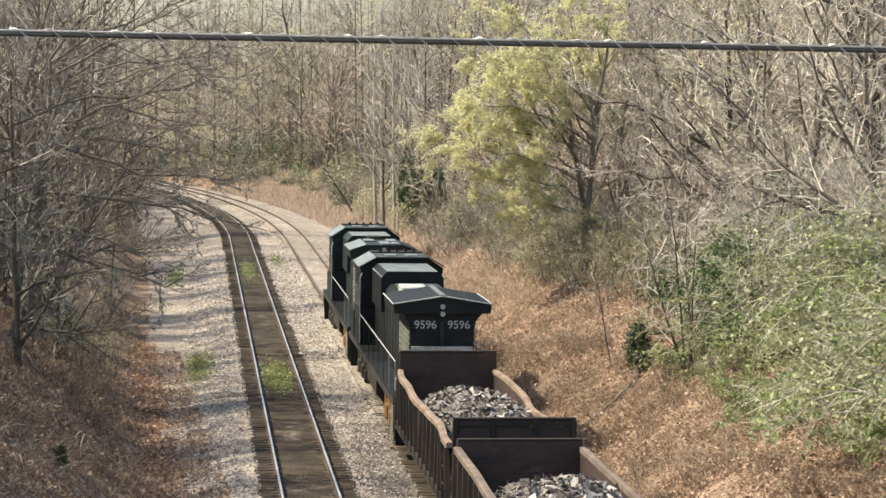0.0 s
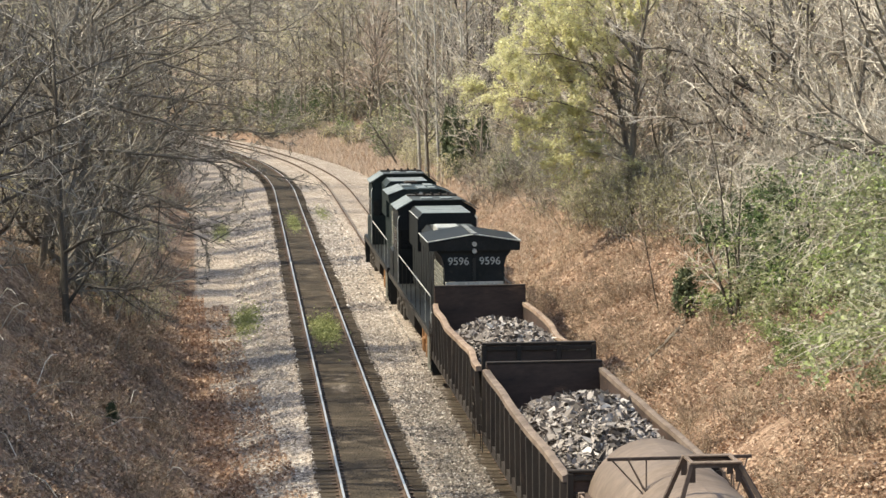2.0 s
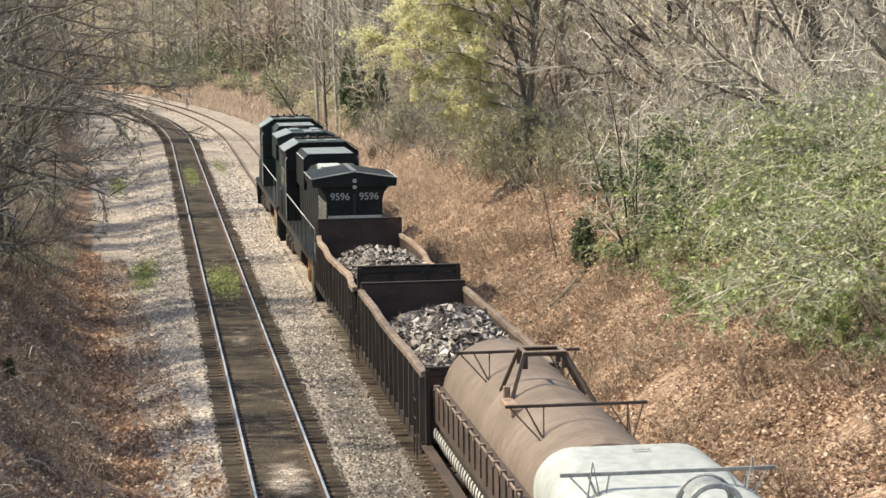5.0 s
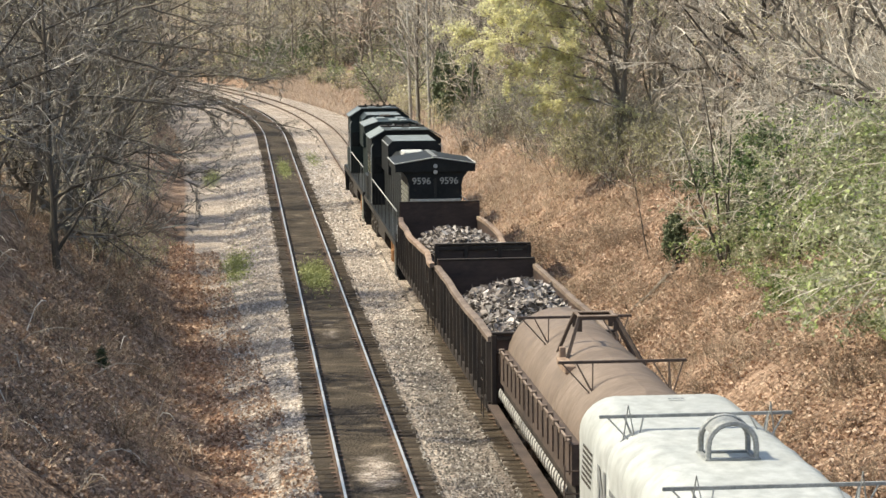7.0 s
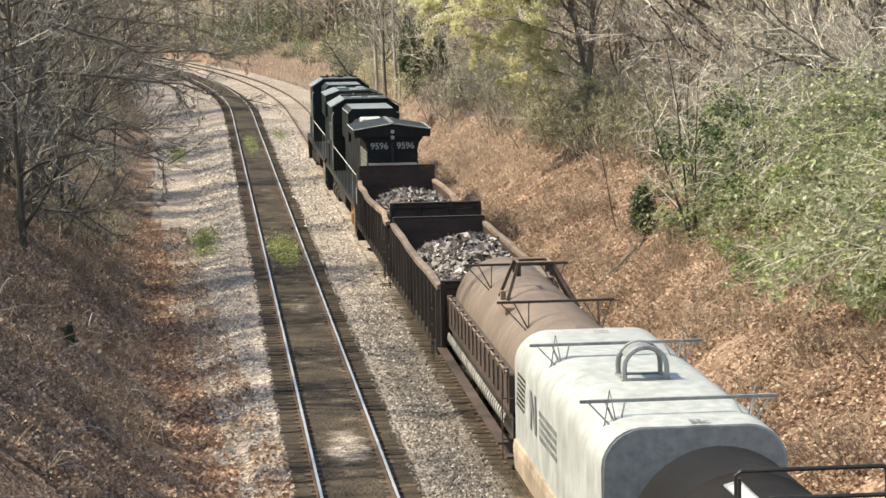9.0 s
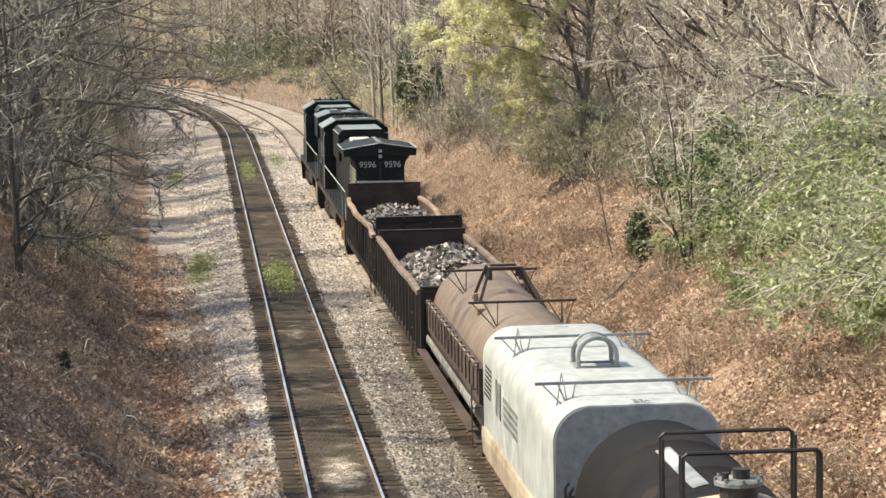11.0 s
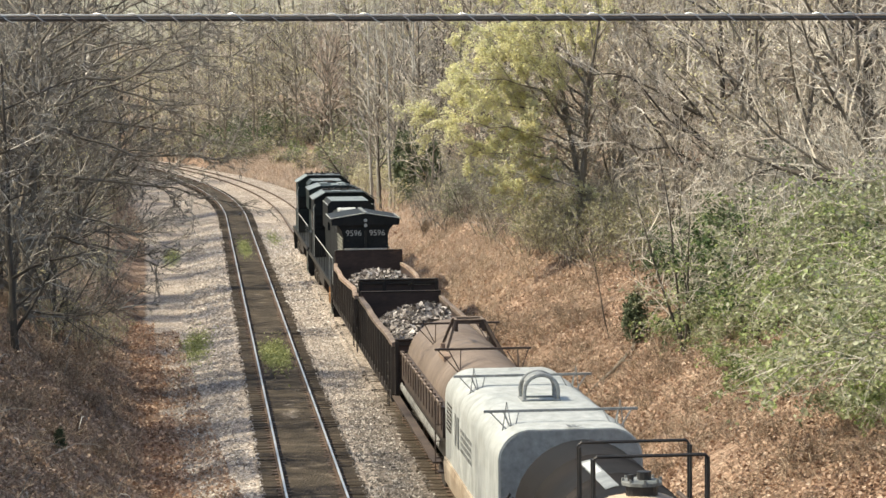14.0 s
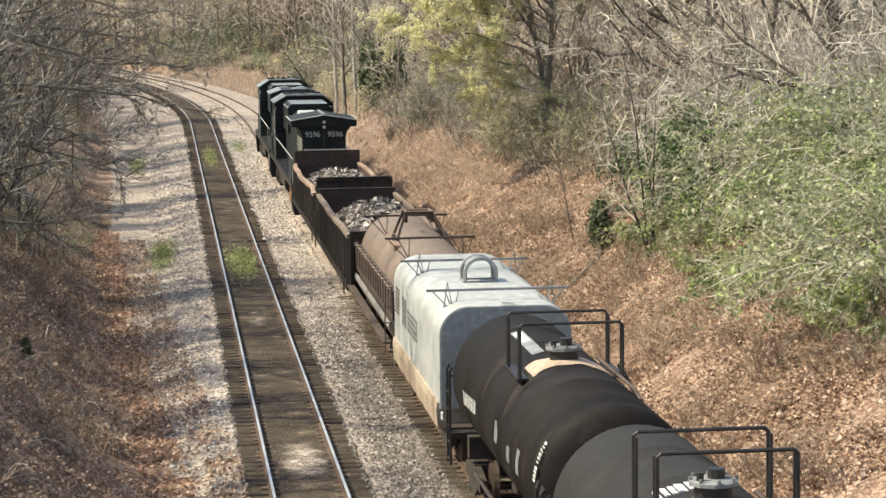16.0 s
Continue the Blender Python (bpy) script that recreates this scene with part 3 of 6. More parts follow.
        a, b = size * rnd.uniform(0.8, 1.7), size * rnd.uniform(0.5, 1.0)
        rim = []
        for k in range(6):
            q = k * math.tau / 6 + rnd.gauss(0, 0.25)
            rim.append(bm.verts.new(m @ Vector((a * math.cos(q) * rnd.uniform(0.6, 1.2), b * math.sin(q) * rnd.uniform(0.6, 1.2), rnd.gauss(0, size * 0.22)))))
        mid = bm.verts.new(m @ Vector((rnd.gauss(0, a * 0.2), rnd.gauss(0, b * 0.2), rnd.gauss(size * 0.15, size * 0.22))))
        for k in range(6):
            bm.faces.new((mid, rim[k], rim[(k + 1) % 6]))
    part("scrap_metal", bm, MAT["scrap"], ob)["kind"] = "stuff"
    kinds = []
    for _ in range(5):
        b = bmesh.new()
        rim = [b.verts.new((math.cos(k * 0.9) * rnd.uniform(0.07, 0.15), math.sin(k * 0.9) * rnd.uniform(0.05, 0.10), rnd.gauss(0, 0.035))) for k in range(7)]
        low = [b.verts.new(v.co - Vector((0, 0, 0.02))) for v in rim]
        b.faces.new(rim), b.faces.new(low[::-1])
        for k in range(7):
            b.faces.new((rim[k], low[k], low[(k + 1) % 7], rim[(k + 1) % 7]))
        bmesh.ops.triangulate(b, faces=[f for f in b.faces if len(f.verts) > 4])
        me = bpy.data.meshes.new("scrap_plate")
        b.to_mesh(me)
        b.free()
        me.materials.append(MAT["plate_scrap"])
        kinds.append(me)
    for _ in range(70):
        x, y = rnd.uniform(-1.0, 1.0), rnd.uniform(y0 + 0.4, y1 - 0.4)
        shared("scrap_plate", rnd.choice(kinds), ob, Matrix.Translation((x, y, mound(x, y) + 0.06)) @ Euler((rnd.gauss(0, 0.45), rnd.gauss(0, 0.45), rnd.uniform(0, 6.3))).to_matrix().to_4x4())
    return ob


# -- coil cars --
def hood_profile(half, low, high, corner, n=6):
    """A hood's section: upright sides and rounded shoulders."""
    pts = [(-half, low)]
    for i in range(n + 1):
        a = math.pi - i * math.pi / 2 / n
        pts.append((-half + corner[0] + corner[0] * math.cos(a), high - corner[1] + corner[1] * math.sin(a)))
    return pts + [(-x, z) for x, z in pts[::-1]]


def lifting_bar(hood, y, half, z, roof, material, legs_at, off):
    """A cross bar over the hood on V-shaped legs."""
    bm = bmesh.new()
    box(bm, -half + off, half + off, y - 0.025, y + 0.025, z - 0.035, z + 0.02, 0.006)
    part("stacking_bar", bm, MAT[material], hood)
    for sx in (-1, 1):
        bm = bmesh.new()
        for x0, x1, yy in ((legs_at, legs_at - 0.14, y - 0.22), (legs_at, legs_at - 0.14, y + 0.02), (legs_at + 0.28, legs_at - 0.10, y - 0.22), (legs_at - 0.32, legs_at - 0.14, y - 0.22)):
            tube(bm, [(sx * min(x0, half - 0.03) + off, y, z), (sx * x1, yy, roof(x1) - 0.03)], 0.015, 5)
        part("bar_leg", bm, MAT[material], hood)


def coil_car_brown(at):
    """The weathered brown car: a round hood, a catwalk and a pale toothed trough."""
    c = car("coil_car", "weathered brown coil car with a round steel hood and side catwalk", "coil car", at, "coil cars")
    ln, half, high = 12.2, 1.20, 3.27
    prof = hood_profile(half, 1.85, high, (1.20, 1.20), 9)
    ys, sc = [], []
    for y, kx, kz in ((0.0, 0.90, 0.93), (-0.06, 0.965, 0.975), (-0.25, 1, 1), (-3.0, 1, 1), (-3.05, 1.012, 1.006), (-3.2, 1.012, 1.006), (-3.25, 1, 1), (-5.9, 1, 1), (-8.2, 1, 1), (-8.25, 1.012, 1.006), (-8.4, 1.012, 1.006), (-8.45, 1, 1),
                      (-ln + 0.25, 1, 1), (-ln + 0.06, 0.965, 0.975), (-ln, 0.90, 0.93)):
        ys.append(y), sc.append((kx, kz, 0))
    hood = part("hood", extrude_profile(bmesh.new(), prof, ys, True, sc), MAT["brown"], c, "dusty brown rounded hood with rust streaks", True)
    hood.location.x = 0.12                     # it sits off the middle of its trough

    def roof(x):
        x = min(abs(x), 1.18)
        return high - 1.20 + 1.20 * math.sqrt(max(0, 1 - (x / 1.20) ** 2))

    for y in (-3.9, -10.3):
        lifting_bar(hood, y, 1.22, 3.53, roof, "brownside", 0.88, -0.14)
    # lifting arch in the middle: two bent frames of flat bar under a pale saddle plate
    for y, foot in ((-5.75, 0.25), (-6.45, -0.35)):
        b = bmesh.new()
        pts = [(-0.72, y + foot, roof(0.72) - 0.02), (-0.42, y, 3.82), (0.36, y, 3.82), (0.88, y + foot, roof(0.88) - 0.02)]
        tube(b, pts, 0.05, 4)
        part("lifting_arch", b, MAT["brownside"], hood)
    b = bmesh.new()
    box(b, -0.44, 0.38, -6.50, -6.36, 3.855, 3.885, 0.008)
    box(b, -0.44, 0.38, -5.84, -5.70, 3.855, 3.885, 0.008)
    for x in (-0.42, 0.30):
        box(b, x, x + 0.06, -6.36, -5.84, 3.85, 3.88)
    part("saddle_plate", b, MAT["rim_dull"], hood, "pale worn saddle plate")
    for y in (-5.75, -6.45):
        for sx in (-0.40, 0.34):
            part("arch_gusset", box(bmesh.new(), sx - 0.05, sx + 0.05, y - 0.015, y + 0.015, 3.56, 3.80), MAT["brownside"], hood)
    bm = bmesh.new()
    box(bm, -0.90, -0.68, -7.9, -6.6, roof(0.78) - 0.06, roof(0.78) + 0.10, 0.02)
    box(bm, -0.84, -0.72, -6.7, -6.55, roof(0.78), roof(0.78) + 0.30, 0.01)
    part("latch_bracket", bm, MAT["rim"], hood, "orange-tan rusty latch bracket")
    # side of the trough
    bm = bmesh.new()
    box(bm, -1.23, 1.23, -ln + 0.15, -0.1, 1.55, 2.30)
    part("trough_side", bm, MAT["brownside"], c)
    for i in range(16):
        y = -0.3 - i * (ln - 0.6) / 15
        for sx in (-1.25, 1.25):
            part("trough_rib", box(bmesh.new(), sx - 0.012, sx + 0.012, y - 0.025, y + 0.025, 1.72, 2.28), MAT["brownside"], c)
    n = 34
    for i in range(n):
        bm = bmesh.new()
        ya, yb = -0.5 - i * (ln - 0.9) / n, -0.5 - (i + 0.62) * (ln - 0.9) / n
        vs = [bm.verts.new(p) for p in ((-1.252, ya, 1.46), (-1.252, yb, 1.46), (-1.285, yb, 1.38), (-1.29, ya * 0.25 + yb * 0.75, 1.27), (-1.29, ya * 0.65 + yb * 0.35, 1.27), (-1.285, ya, 1.38))]
        bm.faces.new(vs)
        tooth = part("sheet_tooth", bm, MAT["sheet"], c, "pale bent tooth of the trough sheet" if i == 0 else "")
        sd = tooth.modifiers.new("thickness", "SOLIDIFY")
        sd.thickness = 0.012
    bm = bmesh.new()
    tube(bm, [(-1.28, -0.9, 2.38), (-1.28, -ln + 0.05, 2.38)], 0.028, 5)
    for i in range(14):
        y = -1.0 - i * (ln - 1.3) / 13
        box(bm, -1.33, -1.21, y - 0.05, y + 0.05, 2.33, 2.44, 0.01)
    part("clamp_rail", bm, MAT["rim_dull"], c, "pale clamp rail along the hood's lower edge")
    bm = bmesh.new()
    box(bm, -1.52, -1.30, -ln - 0.3, 0.35, 1.00, 1.05)
    box(bm, 1.05, 1.50, -ln - 0.3, 0.35, 1.02, 1.08)
    part("catwalk", bm, MAT["brownside"], c)
    bm = bmesh.new()
    box(bm, -0.9, 0.9, -ln - 0.3, 0.35, 0.72, 1.0)
    box(bm, -1.15, 1.15, -ln + 0.2, -0.2, 1.0, 1.6)
    part("frame", bm, MAT["under"], c)
    for y, s in ((0.35, 1), (-ln - 0.3, -1)):
        coupler(c, y, s)
    for y in (-1.5, -ln + 1.6):
        truck(c, y)
    return c


def coil_car_white(at):
    """The white car: a boxy hood with round shoulders, an end greyed for shade and a rust-washed skirt."""
    c = car("coil_car", "white coil car with a boxy rounded hood and tan rusty skirt", "coil car", at, "coil cars")
    ln, half, high = 10.15, 1.44, 3.42
    prof = hood_profile(half, 1.26, high, (0.60, 0.55), 7)
    crown = []
    for x, z in prof:
        crown.append((x, z + (0.07 * (1 - (x / half) ** 2) if z > 2.8 else 0)))
    ys, sc = [0.0, -0.05, -0.16], [(0.955, 0.985, 0), (0.985, 0.995, 0), (1, 1, 0)]
    for y in (-1.9, -3.4, -4.9, -6.4, -8.2):
        ys += [y + 0.10, y + 0.05, y - 0.05, y - 0.10]
        sc += [(1, 1, 0), (1.010, 1.004, 0), (1.010, 1.004, 0), (1, 1, 0)]
    ys += [-ln + 0.08, -ln]
    sc += [(1, 1, 0), (0.992, 0.997, 0)]
    hood = part("hood", extrude_profile(bmesh.new(), crown, ys, True, sc), MAT["white"], c, "glossy white hood with faint ribs", True)
    hood.location.x = 0.10
    # rear end: its shade is put into the panel colour
    bm = bmesh.new()
    extrude_profile(bm, [(x * 0.965, z * 0.985 + 0.02) for x, z in crown], [-ln - 0.02, -ln + 0.02])
    part("end_panel", bm, MAT["whiteend"], hood, "smooth white end panel, coloured grey as in shade")
    bm = bmesh.new()
    for i in range(5):
        box(bm, 0.42, 0.72, -ln - 0.04, -ln - 0.018, 2.75 - i * 0.05, 2.775 - i * 0.05)
    part("end_vent", bm, MAT["railing"], hood)
    for y in (-3.45, -9.15):
        lifting_bar(hood, y, 1.55, 3.70, lambda x: 3.46 if abs(x) < 1.0 else 3.28, "steel", 1.16, -0.04)
    for sx in (-1, 1):
        for y in (-3.45, -9.15):
            part("guide_loop", tube(bmesh.new(), [(sx * 1.22, y - 0.05, 3.3), (sx * 1.14, y - 0.1, 3.88), (sx * 1.06, y - 0.15, 3.42)], 0.014, 5), MAT["steel"], hood)
    # lifting loop
    bm = bmesh.new()
    for y in (-5.5, -6.1):
        pts = [(-0.36, y, 3.46)] + [(-0.36 * math.cos(a), y, 3.68 + 0.34 * math.sin(a)) for a in [i * math.pi / 10 for i in range(11)]] + [(0.36, y, 3.46)]
        tube(bm, pts, 0.045, 6)
    arch = [(-0.34 * math.cos(a), 3.70 + 0.33 * math.sin(a)) for a in [math.pi * (0.06 + 0.88 * i / 10) for i in range(11)]]
    for (xa, za), (xb, zb) in zip(arch, arch[1:]):
        if za > 3.8 and zb > 3.8:
            bm.faces.new([bm.verts.new(p) for p in ((xa, -5.5, za), (xb, -5.5, zb), (xb, -6.1, zb), (xa, -6.1, za))])
    part("lifting_loop", bm, MAT["steel"], hood, "arched steel lifting loop")
    bm = bmesh.new()
    for q in ((-0.42, 0.42, -6.15, -6.05), (-0.42, 0.42, -5.55, -5.45), (-0.42, -0.33, -6.05, -5.55), (0.33, 0.42, -6.05, -5.55)):
        box(bm, *q, 3.455, 3.50, 0.008)
    part("loop_frame", bm, MAT["steel"], hood)
    # hood end marks and stencils
    bars(hood, "stencil", (-0.05, -9.9, 3.50), 0.20, 0.07, 3, "steel", "top", "small unreadable grey stencil")
    bars(hood, "stencil", (0.0, -0.7, 3.50), 0.25, 0.07, 1, "steel", "top", "small unreadable grey stencil")
    # emblem of dark stripes with a letter-like block, and a data panel
    for i in range(7):
        part("emblem_stripe", box(bmesh.new(), -half - 0.022, -half - 0.016, -1.75 + 0.04 * i, -0.75 + 0.04 * i, 2.72 - i * 0.10, 2.77 - i * 0.10), MAT["under"], hood, "dark emblem stripe" if i == 0 else "")
    bm = bmesh.new()
    box(bm, -half - 0.022, -half - 0.016, -2.55, -2.35, 2.0, 2.72)
    box(bm, -half - 0.022, -half - 0.016, -3.15, -2.95, 2.0, 2.72)
    vs = [bm.verts.new((-half - 0.019, y, z)) for y, z in ((-2.35, 2.72), (-2.55, 2.72), (-3.15, 2.0), (-2.95, 2.0))]
    bm.faces.new(vs)
    part("side_emblem", bm, MAT["steel"], hood, "faded grey block emblem")
    bars(hood, "data_panel", (-half - 0.016, -3.6, 2.55), 2.0, 0.09, 4, "steel", "side", "unreadable grey data lines")["kind"] = "stuff"
    # skirt and frame
    bm = bmesh.new()
    prof2 = [(-half + 0.05, 1.40), (-half + 0.03, 1.25), (-half + 0.06, 0.84), (half - 0.06, 0.84), (half - 0.03, 1.25), (half - 0.05, 1.40)]
    extrude_profile(bm, prof2, [-0.25, -ln + 0.05])
    part("skirt", bm, MAT["skirt"], c, "tan rust-washed lower skirt")
    bm = bmesh.new()
    box(bm, -1.2, 1.2, -ln - 0.5, 0.3, 0.70, 0.95)
    part("frame", bm, MAT["under"], c)
    bm = bmesh.new()
    box(bm, -1.5, -0.9, 0.0, 0.30, 0.95, 1.0)
    for z in (1.3, 1.7, 2.1):
        tube(bm, [(-1.55, 0.22, z), (-1.05, 0.22, z)], 0.014, 5)
    tube(bm, [(-1.55, 0.22, 0.9), (-1.55, 0.22, 2.2)], 0.016, 5)
    tube(bm, [(-1.05, 0.22, 0.9), (-1.05, 0.22, 2.2)], 0.016, 5)
    part("end_ladder", bm, MAT["brownside"], c)
    for y, s in ((0.3, 1), (-ln - 0.5, -1)):
        coupler(c, y, s)
    for y in (-1.6, -ln + 1.6):
        truck(c, y)
    return c


# -- tank cars --
def tank_car(at, kind):
    black = kind == "black"
    c = car("tank_car", "sooty black tank car with a tan spill round its hatch" if black else "dark grey tank car with white stencils on top", "tank car", at, "tank cars")
    ln, r, zc = 11.75 if black else 11.3, 1.31, 2.27
    skin = MAT["tankblack" if black else "tankgrey"]
    bm = bmesh.new()
    n = 40
    head = list(zip([-0.45 + 0.45 * math.sin(i / 8 * math.pi / 2) for i in range(9)], [max(0.04, r * math.cos(i / 8 * math.pi / 2)) for i in range(9)]))
    outline = [(y, q) for y, q in head[::-1]] + [(-2.2, r), (-2.21, r + 0.006), (-2.25, r + 0.006), (-2.26, r), (-4.3, r), (-4.31, r + 0.006), (-4.35, r + 0.006), (-4.36, r), (-6.4, r), (-6.41, r + 0.006), (-6.45, r + 0.006), (-6.46, r),
                                                 (-8.6, r), (-8.61, r + 0.006), (-8.65, r + 0.006), (-8.66, r)] + [(-ln - y, q) for y, q in head]
    tube(bm, [(0, y, zc) for y, _ in outline], 0, n, [q for _, q in outline])
    part("tank", bm, skin, c, "sooty black cylindrical tank with worn bands" if black else "dark grey cylindrical tank", True)

    def on_skin(x):
        return zc + math.sqrt(max(0, r * r - x * x))

    def wrap(name, y0, y1, a0, a1, mat, off, label="", wave=0.0, seed=0):
        """A thin layer on the tank's shell between two angles from the top."""
        b = bmesh.new()
        na, ny = 14, 8
        g = []
        for j in range(ny + 1):
            row = []
            for i in range(na + 1):
                a = a0 + (a1 - a0) * i / na
                y = y0 + (y1 - y0) * j / ny
                if wave and j in (0, ny):
                    y += wave * noise.noise(Vector((a * 4, y, seed)))
                row.append(b.verts.new((math.sin(a) * (r + off), y, zc + math.cos(a) * (r + off))))
            g.append(row)
        for u, v in zip(g, g[1:]):
            for i in range(na):
                b.faces.new((u[i], u[i + 1], v[i + 1], v[i]))
        return part(name, b, MAT[mat], c, label, True)

    py = -6.42 if black else -5.7                       # middle of the hatch platform
    if black:
        wrap("spill_stain", py - 0.75, py + 0.25, -0.55, 0.72, "spill", 0.008, "tan residue spilled round the hatch", 0.25, 2)
        wrap("roof_label", py + 0.9, py + 3.7, -0.34, -0.16, "steel", 0.009, "pale grey walkway plate")
        wrap("paper_label", py + 2.4, py + 3.5, -0.32, -0.19, "lettering", 0.013, "white label plate")
    else:
        wrap("spill_stain", py - 0.75, py + 0.1, -0.5, 0.5, "brownside", 0.008, "brown stain round the hatch", 0.25, 4)
        b = bmesh.new()
        rnd = random.Random(8)
        x = -0.62
        while x < 0.30:
            w = rnd.uniform(0.07, 0.13)
            a = rnd.uniform(-0.04, 0.04)
            box(b, x, x + w, py + 0.50 + a, py + 0.95 + a, on_skin(x + w / 2) - 0.03, on_skin(x + w / 2) + 0.008)
            x += w + 0.015
        part("roof_stencil", b, MAT["lettering"], c, "smeared unreadable white stencil")["kind"] = "stuff"
    # hatch
    b = bmesh.new()
    tube(b, [(0, py, on_skin(0) - 0.05), (0, py, on_skin(0) + 0.16)], 0.26, 18)
    part("hatch_neck", b, MAT["railing"], c)
    b = bmesh.new()
    tube(b, [(0, py, on_skin(0) + 0.16), (0, py, on_skin(0) + 0.21), (0, py, on_skin(0) + 0.23)], 0, 10, [0.34, 0.34, 0.30])
    for i in range(8):
        a = i * math.tau / 8
        tube(b, [(0.31 * math.cos(a), py + 0.31 * math.sin(a), on_skin(0) + 0.18), (0.31 * math.cos(a), py + 0.31 * math.sin(a), on_skin(0) + 0.27)], 0.025, 6)
    part("hatch_lid", b, MAT["dustroof"], c, "bolted grey hatch lid")
    b = bmesh.new()
    tube(b, [(0.05, py + 0.05, on_skin(0) + 0.2), (0.05, py + 0.05, on_skin(0) + 0.36)], 0.12, 10)
    tube(b, [(-0.2, py - 0.1, on_skin(0) + 0.2), (-0.2, py - 0.1, on_skin(0) + 0.34)], 0.05, 8)
    part("valve", b, MAT["railing"], c)
    # platforms and railings on both sides of the hatch
    for sx in (-1, 1):
        b = bmesh.new()
        box(b, min(sx * 0.78, sx * 0.98), max(sx * 0.78, sx * 0.98), py - 0.85, py + 0.75, 3.33, 3.37)
        part("platform", b, MAT["railing"], c)
    for y in (py - 0.82, py + 0.72):
        b = bmesh.new()
        tube(b, [(-0.92, y, 3.3), (-0.92, y, 4.28), (-0.87, y, 4.33), (0.87, y, 4.33), (0.92, y, 4.28), (0.92, y, 3.3)], 0.030, 6)
        part("railing", b, MAT["railing"], c)
    for sx in (-1, 1):
        for y in (py - 0.66, py + 0.56):
            part("railing_post", tube(bmesh.new(), [(sx * 0.92, y, 3.3), (sx * 0.92, y, 4.28)], 0.026, 6), MAT["railing"], c)
        if sx > 0:
            part("brace", tube(bmesh.new(), [(sx * 0.95, py - 0.6, 3.4), (sx * 1.24, py - 1.6, 2.7)], 0.03, 5), MAT["railing"], c)
    b = bmesh.new()
    tube(b, [(0.72, py + 0.6, on_skin(0.72) + 0.12), (0.86, py - 2.2, on_skin(0.86) + 0.10), (0.86, py - 2.8, on_skin(0.86))], 0.035, 6)
    part("vent_pipe", b, MAT["brownside"], c)
    # a ladder down the far side
    for sx in (1,):
        b = bmesh.new()
        for y in (py - 0.25, py + 0.2):
            tube(b, [(sx * 1.02, y, 3.4), (sx * 1.46, y, 2.6), (sx * 1.50, y, 1.1)], 0.022, 5)
        for i in range(6):
            z = 1.3 + i * 0.26
            tube(b, [(sx * 1.50, py - 0.25, z), (sx * 1.50, py + 0.2, z)], 0.016, 5)
        part("side_ladder", b, MAT["railing"], c)
    # stencilled marks on the shell
    if black:
        b = bmesh.new()
        rnd = random.Random(3)
        y = -2.2
        for k in range(8):
            a0 = -1.53 + 0.01 * k
            w = 0.11
            vs = []
            for yy, aa in ((y, a0), (y - w, a0), (y - w, a0 - 0.20), (y, a0 - 0.20)):
                vs.append(b.verts.new((math.sin(aa) * (r + 0.01), yy, zc + math.cos(aa) * (r + 0.01))))
            b.faces.new(vs)
            y -= w + 0.13
        part("reporting_mark", b, MAT["lettering"], c, "white block letters, unreadable")
        # digits read up along the shell's curve near the rear head
        for i, ch in enumerate("135719"):
            aa = -1.25 + 0.050 * i
            upv = Vector((math.sin(aa), 0, math.cos(aa)))
            tg = Vector((math.cos(aa), 0, -math.sin(aa)))
            m = Matrix.Translation(Vector((0, -11.33, zc)) + upv * (r + 0.012)) @ Matrix((tg, Vector((0, 1, 0)), upv)).transposed().to_4x4() @ Matrix.Diagonal((0.42, 1, 1, 1))
            writing(c, ch, 0.29, m, "lettering", "number_digit")
        b = bmesh.new()
        for i in range(4):
            aa, ab = -1.49 + 0.050 * i, -1.49 + 0.050 * i + 0.034
            b.faces.new([b.verts.new((math.sin(q) * (r + 0.012), yy, zc + math.cos(q) * (r + 0.012))) for q, yy in ((aa, -11.43), (ab, -11.43), (ab, -11.22), (aa, -11.22))])
        part("owner_mark", b, MAT["lettering"], c, "white letter-sized bars")
        for y0, a0, hgt in ((-6.6, -1.66, 0.30), (-8.2, -1.70, 0.22), (-9.3, -1.70, 0.34)):
            wrap("peeling_patch", y0, y0 - 0.28, a0, a0 + hgt, "steel", 0.007, "pale patch of peeling paint", 0.3, y0)
    # underframe
    for y0, y1 in ((0.45, -2.6), (-ln + 2.6, -ln - 0.45)):
        part("stub_sill", box(bmesh.new(), -0.35, 0.35, min(y0, y1), max(y0, y1), 0.72, 1.05), MAT["under"], c)
    for y0 in (0.1, -ln - 0.45):
        part("end_sill", box(bmesh.new(), -1.3, 1.3, y0, y0 + 0.35, 0.95, 1.05), MAT["under"], c)
    for y in (-1.6, -ln + 1.6):
        part("saddle", box(bmesh.new(), -1.15, 1.15, y - 0.15, y + 0.15, 0.85, 1.3), MAT["under"], c)
    for y in (-3.4, -7.6):
        part("brake_box", box(bmesh.new(), -0.5, 0.5, y - 0.3, y + 0.3, 0.5, 0.95, 0.03), MAT["under"], c)
    part("side_pipe", tube(bmesh.new(), [(-1.15, -2.6, 0.75), (-1.15, -ln + 2.6, 0.75)], 0.04, 6), MAT["under"], c)
    for y, s in ((0.40, 1), (-ln - 0.40, -1)):
        for sx in (-1, 1):
            b = bmesh.new()
            x = sx * 1.33
            for k in (0, -0.45 * s):
                tube(b, [(x, y + k, 0.4), (x, y + k, 2.35), (x - sx * 0.05, y + k - 0.06 * s, 2.45)], 0.028, 6)
